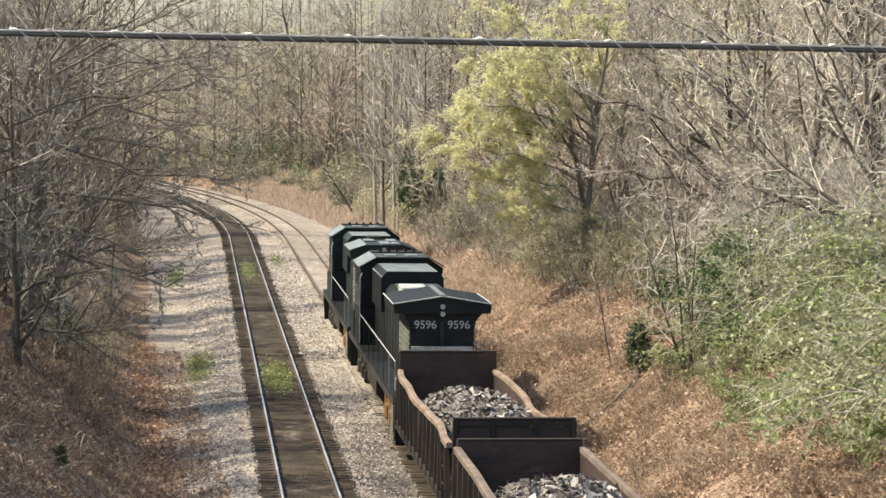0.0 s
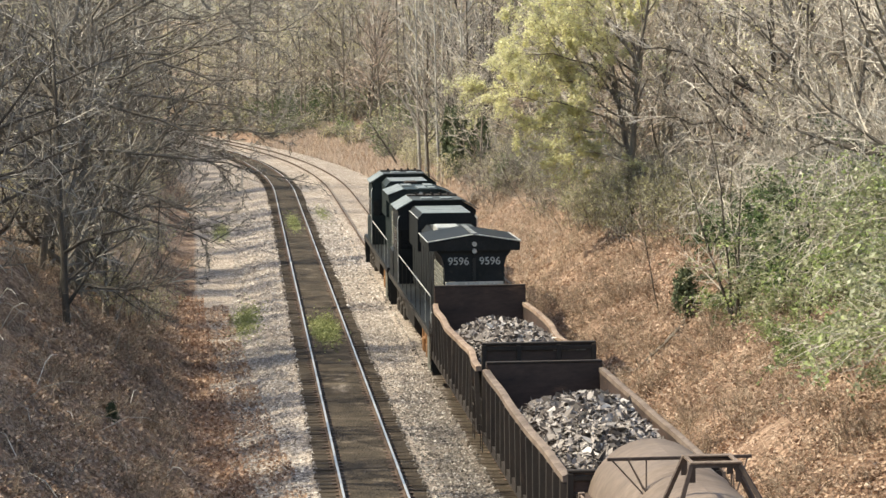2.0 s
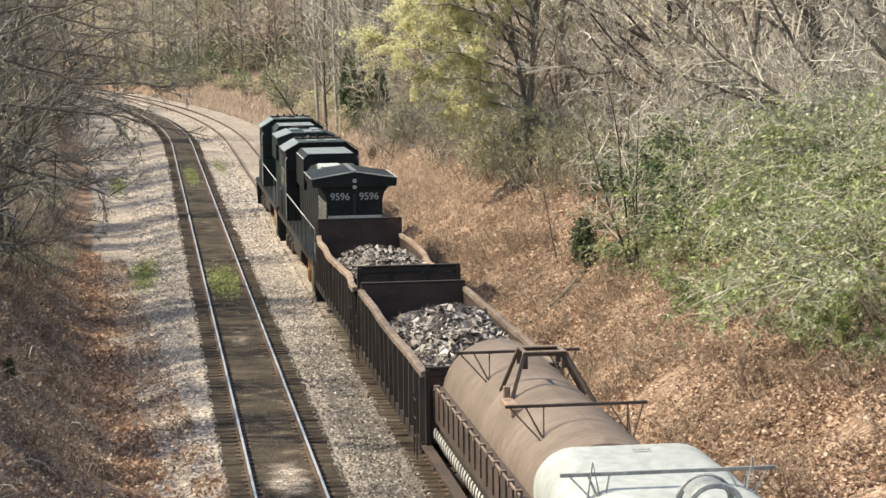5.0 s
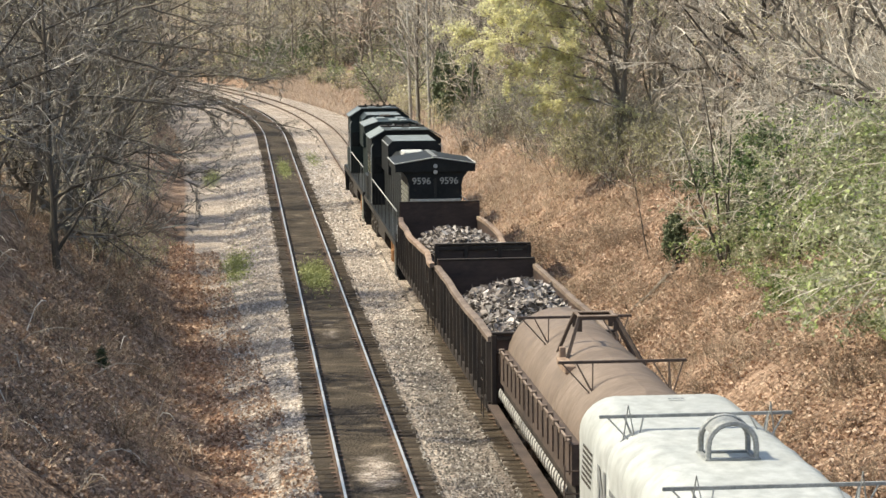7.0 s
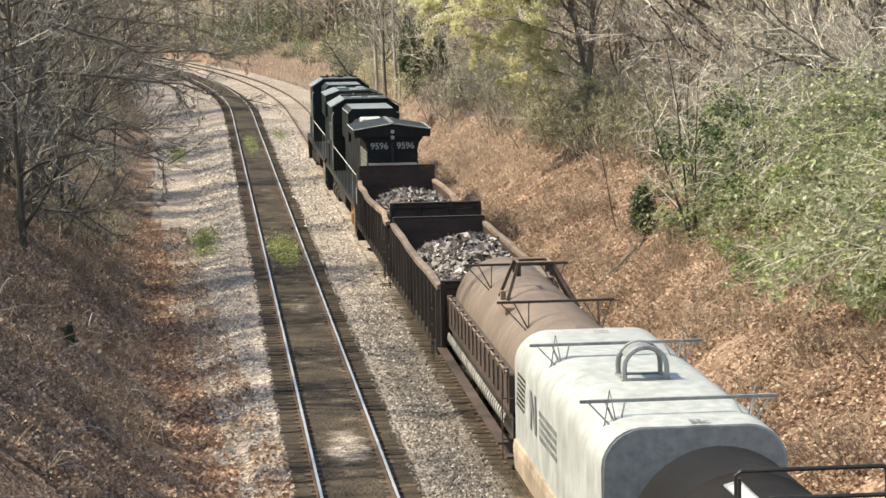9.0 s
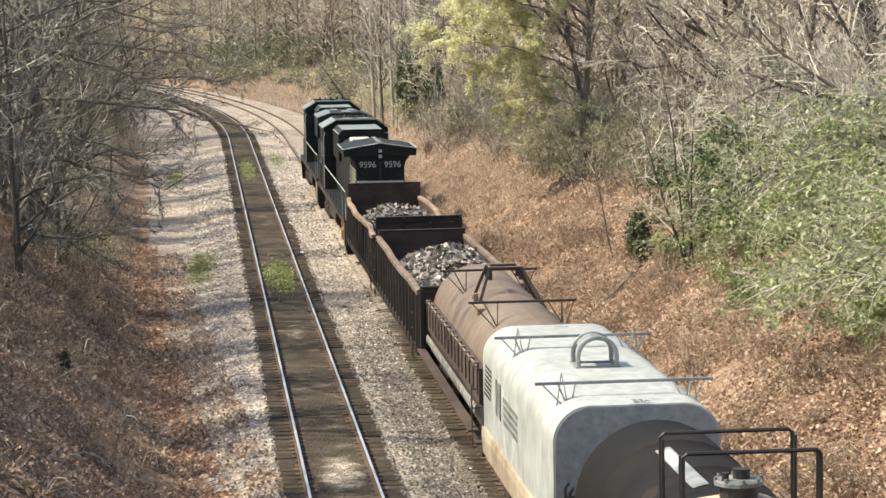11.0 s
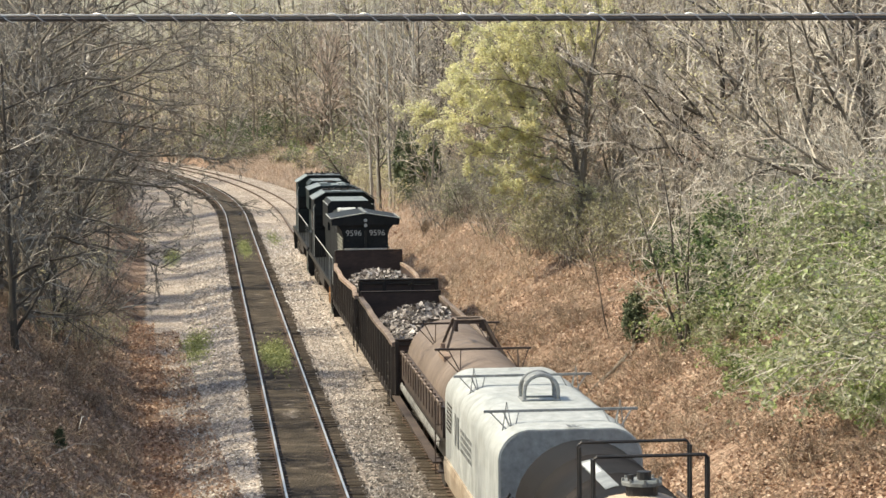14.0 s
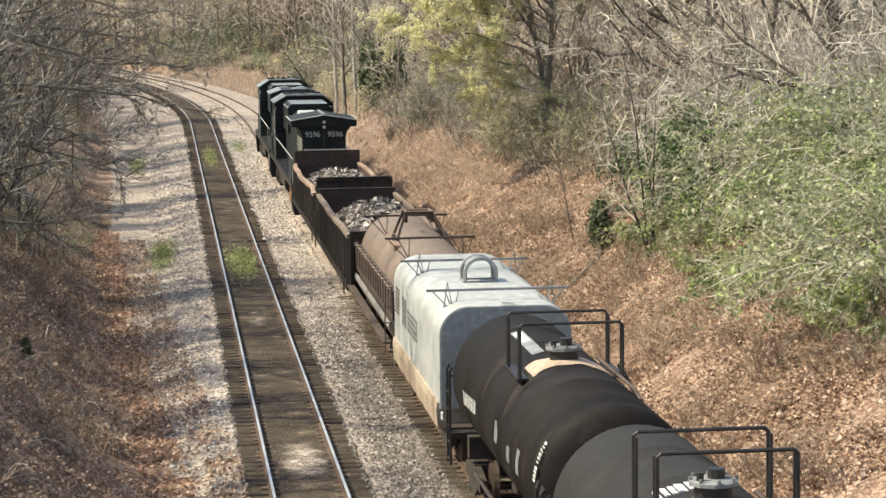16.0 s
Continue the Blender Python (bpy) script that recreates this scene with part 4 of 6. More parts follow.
            for z in (0.5, 0.85, 1.2, 1.55, 1.9):
                tube(b, [(x, y, z), (x, y - 0.45 * s, z)], 0.018, 5)
            tube(b, [(x, y, 2.2), (sx * 1.1, y, 2.2), (sx * 0.4, y, 1.75)], 0.02, 5)
            part("end_ladder", b, MAT["railing"], c)
    b = bmesh.new()
    box(b, -1.47, -1.44, 0.18, 0.42, 1.30, 1.45)
    part("placard", b, MAT["lettering"], c)
    for y, s in ((0.2, 1), (-ln - 0.2, -1)):
        coupler(c, y, s)
    for y in (-1.6, -ln + 1.6):
        truck(c, y)
    return c


# -- locomotives --
def handrail(parent, y0, y1, x, z0=1.75, step=2.2):
    n = max(2, round(abs(y1 - y0) / step))
    rail = part("handrail", tube(bmesh.new(), [(x, y0, z0 + 0.95), (x, y1, z0 + 0.95)], 0.020, 5), MAT["pale"], parent, "pale thin handrail")
    for i in range(n + 1):
        y = y0 + (y1 - y0) * i / n
        part("rail_post", tube(bmesh.new(), [(x, y, z0 - 0.15), (x, y, z0 + 0.95)], 0.013, 5), MAT["steel" if i < 2 else "railing"], rail)
    return rail


def fuel_and_frame(lo, ln, sill="under"):
    b = bmesh.new()
    box(b, -1.5, 1.5, -0.0, ln, 1.35, 1.62)
    part("deck", b, MAT["black"], lo)
    b = bmesh.new()
    box(b, -1.53, -1.50, 0.0, ln, 1.42, 1.56)
    box(b, 1.50, 1.53, 0.0, ln, 1.42, 1.56)
    part("sill_stripe", b, MAT[sill], lo, "grimy sill stripe")
    b = bmesh.new()
    extrude_profile(b, [(-1.4, 0.75), (-1.1, 0.35), (1.1, 0.35), (1.4, 0.75), (1.4, 1.3), (-1.4, 1.3)], [ln * 0.40, ln * 0.60])
    part("fuel_tank", b, MAT["under"], lo)
    for y, s in ((0, -1), (ln, 1)):
        coupler(lo, y, s)
        b = bmesh.new()
        extrude_profile(b, [(-1.45, 0.25), (1.45, 0.25), (1.5, 1.35), (-1.5, 1.35)], [min(y, y - s * 0.12), max(y, y - s * 0.12)])
        part("pilot", b, MAT["black"], lo)


def three_axle(lo, y):
    b = bmesh.new()
    for sx in (-1, 1):
        box(b, sx * 1.15 - 0.09, sx * 1.15 + 0.09, y - 2.35, y + 2.35, 0.42, 0.95, 0.04)
        for k in (-1.75, 0, 1.75):
            box(b, sx * 1.22 - 0.12, sx * 1.22 + 0.12, y + k - 0.28, y + k + 0.28, 0.3, 0.78, 0.05)
            tube(b, [(sx * 1.2, y + k + 0.5, 0.6), (sx * 1.2, y + k + 0.5, 1.05)], 0.11, 8)
    box(b, -1.1, 1.1, y - 0.3, y + 0.3, 0.6, 1.3)
    part("truck", b, MAT["orangerust" if y < 8 else "under"], lo, "rust-dusted six-wheel truck")
    for k in (-1.75, 0, 1.75):
        wheelset(lo, y + k, 0.53)


def gabled(bm, half, y0, y1, eave, ridge, thick=0.06):
    """A shallow gabled roof slab."""
    prof = [(-half, eave), (0, ridge), (half, eave), (half, eave - thick), (0, ridge - thick), (-half, eave - thick)]
    return extrude_profile(bm, prof, [y0, y1])


def road_locomotive(at):
    """The large black locomotive, its long hood and winged radiator towards the cars."""
    lo = car("locomotive", "large black freight locomotive, winged radiator end towards the gondolas", "locomotive", at, "locomotives")
    ln = 21.6
    fuel_and_frame(lo, ln)
    # tapered radiator section at the rear
    b = bmesh.new()
    prof = [(-0.92, 1.62), (-0.95, 3.55), (-1.02, 3.82), (-1.22, 4.08), (1.22, 4.08), (1.02, 3.82), (0.95, 3.55), (0.92, 1.62)]
    extrude_profile(b, prof, [1.15, 5.2])
    part("radiator_section", b, MAT["black"], lo)
    b = bmesh.new()
    extrude_profile(b, [(-1.44, 4.05), (-1.46, 4.30), (0, 4.54), (1.46, 4.30), (1.44, 4.05)], [1.02, 4.9])
    wing = part("radiator_wing", b, MAT["black"], lo)
    b = bmesh.new()
    gabled(b, 1.48, 0.98, 4.95, 4.34, 4.585, 0.03)
    part("wing_roof", b, MAT["black"], wing, "black gabled top with pale edges")
    b = bmesh.new()
    box(b, -0.08, 0.08, 0.97, 4.96, 4.58, 4.608)
    part("ridge_strip", b, MAT["dustroof"], wing)
    b = bmesh.new()
    for sx in (-1, 1):
        tube(b, [(sx * 1.48, 4.9, 4.34), (sx * 1.48, 0.98, 4.34), (0, 0.98, 4.575)], 0.022, 5)
    part("edge_trim", b, MAT["pale"], wing)
    for z in (4.26, 4.04):
        part("rear_headlight", tube(bmesh.new(), [(0, 1.05, z), (0, 0.96, z)], 0.075, 12), MAT["pale"], lo)
    b = bmesh.new()
    box(b, -0.05, 0.05, 1.12, 1.16, 1.7, 3.8)
    box(b, -0.9, 0.9, 1.10, 1.15, 1.62, 1.70)
    part("door_seam", b, MAT["railing"], lo)
    b = bmesh.new()
    box(b, -0.92, 0.92, 1.08, 1.160, 2.84, 3.06)
    part("white_band", b, MAT["dirtywhite"], lo, "dirty white band across the hood end")
    for x in (-0.5, 0.5):
        writing(lo, "9596", 0.34, Matrix.Translation((x, 1.142, 3.70)) @ END_ON, "pale", "road_number")
    # long hood
    b = bmesh.new()
    extrude_profile(b, [(-0.92, 1.62), (-0.92, 3.95), (-0.75, 4.15), (0.75, 4.15), (0.92, 3.95), (0.92, 1.62)], [5.2, 16.2])
    hood = part("long_hood", b, MAT["black"], lo)
    for i in range(9):
        y = 5.6 + i * 1.15
        for sx in (-0.933, 0.933):
            part("hood_door", box(bmesh.new(), sx - 0.013, sx + 0.013, y, y + 1.0, 1.75, 3.6, 0.005), MAT["black"], hood)
    b = bmesh.new()
    box(b, -0.72, 0.72, 8.2, 10.0, 4.15, 4.27, 0.02)
    part("dynamic_brake_hatch", b, MAT["blackroof"], hood)
    b = bmesh.new()
    box(b, -0.85, -0.05, 5.3, 6.9, 4.0, 4.50, 0.03)
    part("exhaust_box", b, MAT["pale"], hood, "pale grey roof hatch")
    b = bmesh.new()
    box(b, 0.55, 0.95, 5.6, 6.6, 4.1, 4.25, 0.03)
    part("roof_hatch", b, MAT["pale"], hood)
    # raised blower housing behind the cab
    b = bmesh.new()
    extrude_profile(b, [(-1.06, 3.2), (-1.06, 4.36), (-0.88, 4.56), (0.88, 4.56), (1.06, 4.36), (1.06, 3.2)], [11.4, 16.0])
    housing = part("blower_housing", b, MAT["black"], hood)
    for y0, y1 in ((11.42, 13.2), (13.28, 15.4)):
        part("top_panel", box(bmesh.new(), -0.87, 0.87, y0, y1, 4.555, 4.575, 0.006), MAT["sunroof"], housing, "pale dusty top panel")
    wide_cab(lo, 15.7, 19.0, 4.44, 4.78, MAT["black"])
    b = bmesh.new()
    extrude_profile(b, [(-1.5, 1.62), (-1.5, 2.6), (-0.6, 2.9), (0.6, 2.9), (1.5, 2.6), (1.5, 1.62)], [19.0, 20.9])
    part("nose", b, MAT["black"], lo)
    for sx in (-1, 1):
        handrail(lo, 0.3, 16.2, sx * 1.46)
        b = bmesh.new()
        for i in range(5):
            y = 0.1
            tube(b, [(sx * (0.95 + 0.13 * i), y, 1.55), (sx * (0.95 + 0.13 * i), y, 2.6 - 0.10 * i)], 0.016, 5)
        tube(b, [(sx * 0.95, 0.1, 2.6), (sx * 1.47, 0.1, 2.2)], 0.018, 5)
        part("end_railing", b, MAT["pale"], lo)
    for sx in (-1, 1):
        b = bmesh.new()
        for i in range(9):
            box(b, sx * 0.965 - 0.02, sx * 0.965 + 0.02, 1.3, 4.9, 1.9 + i * 0.18, 2.04 + i * 0.18, 0.01)
        part("side_grille", b, MAT["dustside"], lo, "dusty pale louvred radiator grille")
        part("roof_edge", tube(bmesh.new(), [(sx * 1.05, 11.4, 4.38), (sx * 1.05, 15.7, 4.38)], 0.018, 5), MAT["pale"], hood)
    side_steps(lo)
    three_axle(lo, 4.0)
    three_axle(lo, ln - 4.4)
    return lo


def lead_locomotive(at):
    """The leading dark green-black locomotive: winged radiator behind, raised housing, wide cab ahead."""
    lo = car("locomotive", "dark green-black leading locomotive with dusty sides and a wide cab", "locomotive", at, "locomotives")
    ln = 18.6
    fuel_and_frame(lo, ln)
    b = bmesh.new()
    extrude_profile(b, [(-0.92, 1.62), (-0.95, 3.70), (-1.05, 3.98), (-1.20, 4.20), (1.20, 4.20), (1.05, 3.98), (0.95, 3.70), (0.92, 1.62)], [1.6, 5.4])
    part("radiator_section", b, MAT["teal"], lo)
    b = bmesh.new()
    extrude_profile(b, [(-1.31, 4.16), (-1.34, 4.48), (-0.70, 4.70), (0.70, 4.70), (1.34, 4.48), (1.31, 4.16)], [1.5, 5.3])
    wing = part("radiator_wing", b, MAT["teal"], lo)
    # left slope paler than the right: sunlight from the left put into its colour
    b = bmesh.new()
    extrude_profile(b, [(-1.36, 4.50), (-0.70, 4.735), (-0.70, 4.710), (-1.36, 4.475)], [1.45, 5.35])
    part("wing_slope", b, MAT["sunroof"], wing, "sloped roof panel, coloured pale as if sunlit")
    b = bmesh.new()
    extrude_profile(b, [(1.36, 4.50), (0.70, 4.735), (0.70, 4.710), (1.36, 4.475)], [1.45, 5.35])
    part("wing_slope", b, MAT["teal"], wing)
    for x0, x1, y0, y1 in ((-0.10, 0.28, 1.7, 3.4), (0.36, 0.66, 1.9, 2.9), (0.30, 0.66, 3.6, 5.0), (-0.62, -0.20, 3.8, 5.0)):
        part("roof_hatch", box(bmesh.new(), x0, x1, y0, y1, 4.70, 4.75, 0.01), MAT["sunroof"], wing, "pale dusty hatch lid")
    for z in (4.52, 4.34):
        part("rear_headlight", tube(bmesh.new(), [(0, 1.55, z), (0, 1.44, z)], 0.075, 12), MAT["pale"], lo)
    for sx in (-1, 1):
        b = bmesh.new()
        for i in range(9):
            box(b, sx * 0.965 - 0.02, sx * 0.965 + 0.02, 1.75, 5.2, 2.0 + i * 0.18, 2.14 + i * 0.18, 0.01)
        part("side_grille", b, MAT["dustside"], lo, "dusty pale louvred radiator grille")
        part("rust_streak", box(bmesh.new(), sx * 0.935 - 0.012, sx * 0.935 + 0.012, 1.7, 3.9, 1.63, 1.96), MAT["orangerust"], lo, "orange rust along the hood's foot")
    b = bmesh.new()
    extrude_profile(b, [(-0.86, 1.62), (-0.86, 3.95), (-0.7, 4.15), (0.7, 4.15), (0.86, 3.95), (0.86, 1.62)], [5.4, 12.0])
    hood = part("long_hood", b, MAT["teal"], lo)
    for i in range(4):
        for sx in (-0.873, 0.873):
            part("hood_door", box(bmesh.new(), sx - 0.013, sx + 0.013, 5.6 + i * 0.8, 6.3 + i * 0.8, 1.75, 3.6, 0.005), MAT["teal"], hood)
    part("dynamic_brake_hatch", box(bmesh.new(), -0.5, 0.5, 5.7, 7.2, 4.15, 4.42, 0.03), MAT["blackroof"], hood)
    # raised housing with a pale top, and a dark box standing before it
    b = bmesh.new()
    extrude_profile(b, [(-1.02, 3.1), (-1.02, 4.45), (-0.82, 4.66), (0.82, 4.66), (1.02, 4.45), (1.02, 3.1)], [8.6, 12.1])
    housing = part("blower_housing", b, MAT["teal"], hood)
    for y0, y1 in ((8.62, 9.9), (9.96, 11.7)):
        part("top_panel", box(bmesh.new(), -0.81, 0.81, y0, y1, 4.655, 4.675, 0.006), MAT["sunroof"], housing, "pale dusty top panel")
    part("vent_box", box(bmesh.new(), -0.22, 0.30, 7.7, 8.5, 4.15, 4.70, 0.03), MAT["under"], hood)
    wide_cab(lo, 11.8, 14.6, 4.46, 4.84, MAT["teal"])
    b = bmesh.new()
    extrude_profile(b, [(-1.4, 1.62), (-1.4, 2.6), (-0.6, 2.9), (0.6, 2.9), (1.4, 2.6), (1.4, 1.62)], [14.5, 17.4])
    part("nose", b, MAT["teal"], lo)
    for sx in (-1, 1):
        handrail(lo, 0.3, 11.8, sx * 1.46)
    side_steps(lo)
    three_axle(lo, 3.6)
    three_axle(lo, ln - 3.6)
    return lo


def wide_cab(lo, y0, y1, eave, top, paint):
    """A cab across the whole width: sloped roof sides, windows, grab rails and horns."""
    b = bmesh.new()
    extrude_profile(b, [(-1.47, 1.62), (-1.47, eave - 0.05), (-0.93, top - 0.04), (0.93, top - 0.04), (1.47, eave - 0.05), (1.47, 1.62)], [y0 + 0.15, y1])
    cab = part("cab", b, paint, lo)
    b = bmesh.new()
    extrude_profile(b, [(-0.93, top), (0.93, top), (0.93, top - 0.035), (-0.93, top - 0.035)], [y0, y1 + 0.2])
    part("cab_roof", b, MAT["blackroof"], cab)
    # the left side takes a sunlit colour, the right stays dark
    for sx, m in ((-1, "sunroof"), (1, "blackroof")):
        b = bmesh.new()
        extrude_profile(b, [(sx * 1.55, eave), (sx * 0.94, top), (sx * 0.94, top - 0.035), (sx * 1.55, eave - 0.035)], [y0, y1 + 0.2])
        part("roof_slope", b, MAT[m], cab, "left sloped roof side, coloured pale as if sunlit" if sx < 0 else "")
        part("side_window", box(bmesh.new(), min(sx * 1.468, sx * 1.485), max(sx * 1.468, sx * 1.485), y0 + 0.9, y1 - 0.4, 2.85, 3.65, 0.005), MAT["glass"], cab)
        part("rear_window", box(bmesh.new(), sx * 1.2 - 0.2, sx * 1.2 + 0.2, y0 + 0.128, y0 + 0.148, 2.95, 3.65, 0.005), MAT["glass"], cab)
        part("cab_grab_rail", tube(bmesh.new(), [(sx * 1.43, y0 + 0.08, 4.2), (sx * 1.50, y0 + 0.02, 4.05), (sx * 1.50, y0 + 0.02, 1.7)], 0.02, 5), MAT["pale"], cab)
    part("horn_base", box(bmesh.new(), -0.95, 0.95, y1 - 0.9, y1 - 0.2, top - 0.02, top + 0.05), MAT["under"], cab)
    for i in range(5):
        x = -0.62 + 0.31 * i
        part("horn", tube(bmesh.new(), [(x, y1 - 0.3, top + 0.10), (x, y1 - 0.75, top + 0.10), (x, y1 - 0.9, top + 0.10)], 0, 8, [0.02, 0.03, 0.055]), MAT["under"], cab)
    for x in (-0.35, 0.40):
        part("roof_hatch", box(bmesh.new(), x - 0.22, x + 0.22, y0 + 0.5, y0 + 1.3, top, top + 0.04, 0.01), MAT["sunroof"], cab)
    return cab


def side_steps(lo):
    """Pale dusty step wells at the rear corners."""
    for sx in (-1, 1):
        well = part("step_well", box(bmesh.new(), min(sx * 1.20, sx * 1.50), max(sx * 1.20, sx * 1.50), 0.62, 0.70, 0.35, 1.36, 0.01), MAT["dustside"], lo)
        part("step_side", box(bmesh.new(), min(sx * 1.485, sx * 1.515), max(sx * 1.485, sx * 1.515), 0.02, 1.15, 0.36, 1.36, 0.01), MAT["dustside"], well, "pale dusty side plate")
        for k in range(4):
            part("corner_step", box(bmesh.new(), min(sx * 1.15, sx * 1.48), max(sx * 1.15, sx * 1.48), 0.02, 0.6, 0.35 + 0.28 * k, 0.38 + 0.28 * k), MAT["dirtywhite"], lo)


lead_locomotive(23.4)
road_locomotive(0.6)
gondola("battered brown-black gondola car with a sun-bleached rusty rim", 0.0, 15.1, 3.07, 3.09, "rim", 1.0, 2)
bars(TRAVEL[-1][0], "stencil", (0.35, -15.10, 3.0), 0.75, 0.085, 1, "steel", "end", "faint unreadable grey stencil")
scrap_load(0.0, -14.6, -2.6, 5, "heap of shredded grey scrap metal in the leading gondola", 1.08)
gondola("dark brown gondola car heaped with shredded scrap metal", -16.1, 14.9, 2.75, 2.66, "rim_dull", 0.25, 4)
scrap_load(-16.1, -14.7, -2.2, 6, "heap of shredded grey scrap metal in the dark gondola", 1.22)
coil_car_brown(-30.8)
coil_car_white(-44.5)
tank_car(-56.4, "black")
tank_car(-69.05, "grey")

# ---- plants ----
PLANT = dict(
    bark=surface("grey_brown_bark", (0.09, 0.075, 0.06), (0.28, 0.245, 0.20), 3.0, 0.95, stretch=(1, 1, 0.25), bumps=0.6, depth=0.02),
    bark_dark=surface("dark_bark", (0.04, 0.034, 0.028), (0.13, 0.11, 0.09), 3.0, 0.95, stretch=(1, 1, 0.25), bumps=0.6, depth=0.02),
    bark_pale=surface("pale_smooth_bark", (0.24, 0.22, 0.19), (0.50, 0.48, 0.43), 2.0, 0.9, stretch=(1, 1, 0.3), bumps=0.3, stain=(0.10, 0.09, 0.075), stain_from=0.56),
    twig=island_surface("grey_tan_twigs", [(0.0, (0.24, 0.21, 0.18)), (0.5, (0.47, 0.42, 0.36)), (0.85, (0.64, 0.585, 0.51)), (1.0, (0.77, 0.72, 0.65))], 0.9),
    vine=island_surface("bleached_vine_stems", [(0.0, (0.24, 0.215, 0.18)), (0.5, (0.42, 0.385, 0.33)), (1.0, (0.64, 0.60, 0.54))], 0.9),
    twig_red=island_surface("reddish_twigs", [(0.0, (0.24, 0.18, 0.145)), (0.5, (0.46, 0.355, 0.285)), (1.0, (0.66, 0.55, 0.46))], 0.9),
    twig_dark=island_surface("dark_twigs", [(0.0, (0.09, 0.075, 0.06)), (0.6, (0.25, 0.21, 0.165)), (1.0, (0.48, 0.43, 0.34))], 0.9),
    bud=island_surface("yellow_green_buds", [(0.0, (0.60, 0.58, 0.32)), (0.5, (0.74, 0.72, 0.43)), (1.0, (0.86, 0.84, 0.60))], 0.7, 0.6),
    weed=island_surface("dull_yellow_green_weeds", [(0.0, (0.16, 0.18, 0.075)), (0.5, (0.30, 0.325, 0.14)), (1.0, (0.44, 0.455, 0.24))], 0.8, 0.3),
    # olive buds darkened in colour to stand for the wood's shade
    bud_olive=island_surface("shaded_olive_leaves", [(0.0, (0.17, 0.165, 0.085)), (0.5, (0.30, 0.29, 0.155)), (1.0, (0.46, 0.435, 0.26))], 0.8, 0.3),
    bud_tan=island_surface("pale_tan_buds", [(0.0, (0.44, 0.37, 0.26)), (0.5, (0.60, 0.52, 0.38)), (1.0, (0.74, 0.67, 0.53))], 0.7, 0.4),
    bud_dull=island_surface("dull_olive_buds", [(0.0, (0.34, 0.32, 0.18)), (0.5, (0.52, 0.485, 0.29)), (1.0, (0.67, 0.62, 0.41))], 0.7, 0.3),
    green=island_surface("fresh_green_leaves", [(0.0, (0.07, 0.10, 0.04)), (0.45, (0.17, 0.225, 0.095)), (0.85, (0.30, 0.35, 0.155)), (1.0, (0.44, 0.48, 0.26))], 0.75, 0.4),
    green_pale=island_surface("pale_grey_green_leaves", [(0.0, (0.15, 0.165, 0.085)), (0.45, (0.315, 0.33, 0.20)), (0.85, (0.45, 0.465, 0.31)), (1.0, (0.61, 0.62, 0.47))], 0.8, 0.4),
    ivy=island_surface("dark_glossy_ivy_leaves", [(0.0, (0.035, 0.06, 0.025)), (0.5, (0.085, 0.135, 0.055)), (0.9, (0.16, 0.225, 0.095)), (1.0, (0.25, 0.31, 0.14))], 0.7, 0.3),
    lime=island_surface("lime_green_leaves", [(0.0, (0.17, 0.22, 0.08)), (0.5, (0.32, 0.40, 0.15)), (1.0, (0.52, 0.58, 0.29))], 0.55, 0.4),
    cedar=island_surface("dark_cedar_needles", [(0.0, (0.045, 0.06, 0.033)), (0.6, (0.105, 0.13, 0.072)), (1.0, (0.19, 0.215, 0.13))], 0.8, 0.1),
    # twigs lightened in colour to stand for haze in the air
    far=island_surface("haze_paled_far_twigs", [(0.0, (0.21, 0.185, 0.165)), (0.5, (0.40, 0.36, 0.32)), (1.0, (0.60, 0.56, 0.51))], 0.9),
    # darker copy of the twig tones, with shade put into the colour
    shade=island_surface("shaded_grey_green_twigs", [(0.0, (0.085, 0.076, 0.066)), (0.5, (0.20, 0.182, 0.16)), (0.85, (0.34, 0.315, 0.275)), (1.0, (0.60, 0.565, 0.51))], 0.9),
    bramble=island_surface("dead_brown_stems", [(0.0, (0.12, 0.09, 0.065)), (0.5, (0.28, 0.21, 0.15)), (1.0, (0.50, 0.40, 0.31))], 0.9),
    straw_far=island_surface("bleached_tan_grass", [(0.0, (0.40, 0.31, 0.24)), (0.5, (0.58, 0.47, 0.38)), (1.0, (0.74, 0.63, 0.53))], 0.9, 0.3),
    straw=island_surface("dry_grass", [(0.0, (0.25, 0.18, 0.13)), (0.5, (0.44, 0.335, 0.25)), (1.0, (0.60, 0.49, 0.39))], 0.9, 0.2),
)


class Mesher:
    """Collects bars and leaves as plain lists, which is quick for many small pieces."""

    def __init__(self):
        self.v, self.f, self.m = [], [], []

    def bar(self, pts, radii, sides, slot=0):
        base = len(self.v)
        u = None
        for i, p in enumerate(pts):
            d = (pts[min(i + 1, len(pts) - 1)] - pts[max(i - 1, 0)])
            if d.length < 1e-6:
                d = Vector((0, 0, 1))
            d.normalize()
            u = d.orthogonal().normalized() if u is None else (u - d * u.dot(d)).normalized()
            w = d.cross(u)
            for k in range(sides):
                a = k * math.tau / sides
                self.v.append(p + (u * math.cos(a) + w * math.sin(a)) * radii[i])
        for i in range(len(pts) - 1):
            for k in range(sides):
                a, b = base + i * sides + k, base + i * sides + (k + 1) % sides
                self.f.append((a, b, b + sides, a + sides))
                self.m.append(slot)

    def leaf(self, p, size, rnd, slot=0, lean=0.8, long=1.6):
        n = Vector((rnd.gauss(0, lean), rnd.gauss(0, lean), 1)).normalized()
        u = n.orthogonal().normalized()
        u = (Matrix.Rotation(rnd.uniform(0, 6.3), 3, n) @ u) * size * 0.5
        w = n.cross(u) * long
        b = len(self.v)
        fold = n * size * rnd.uniform(0.05, 0.25)
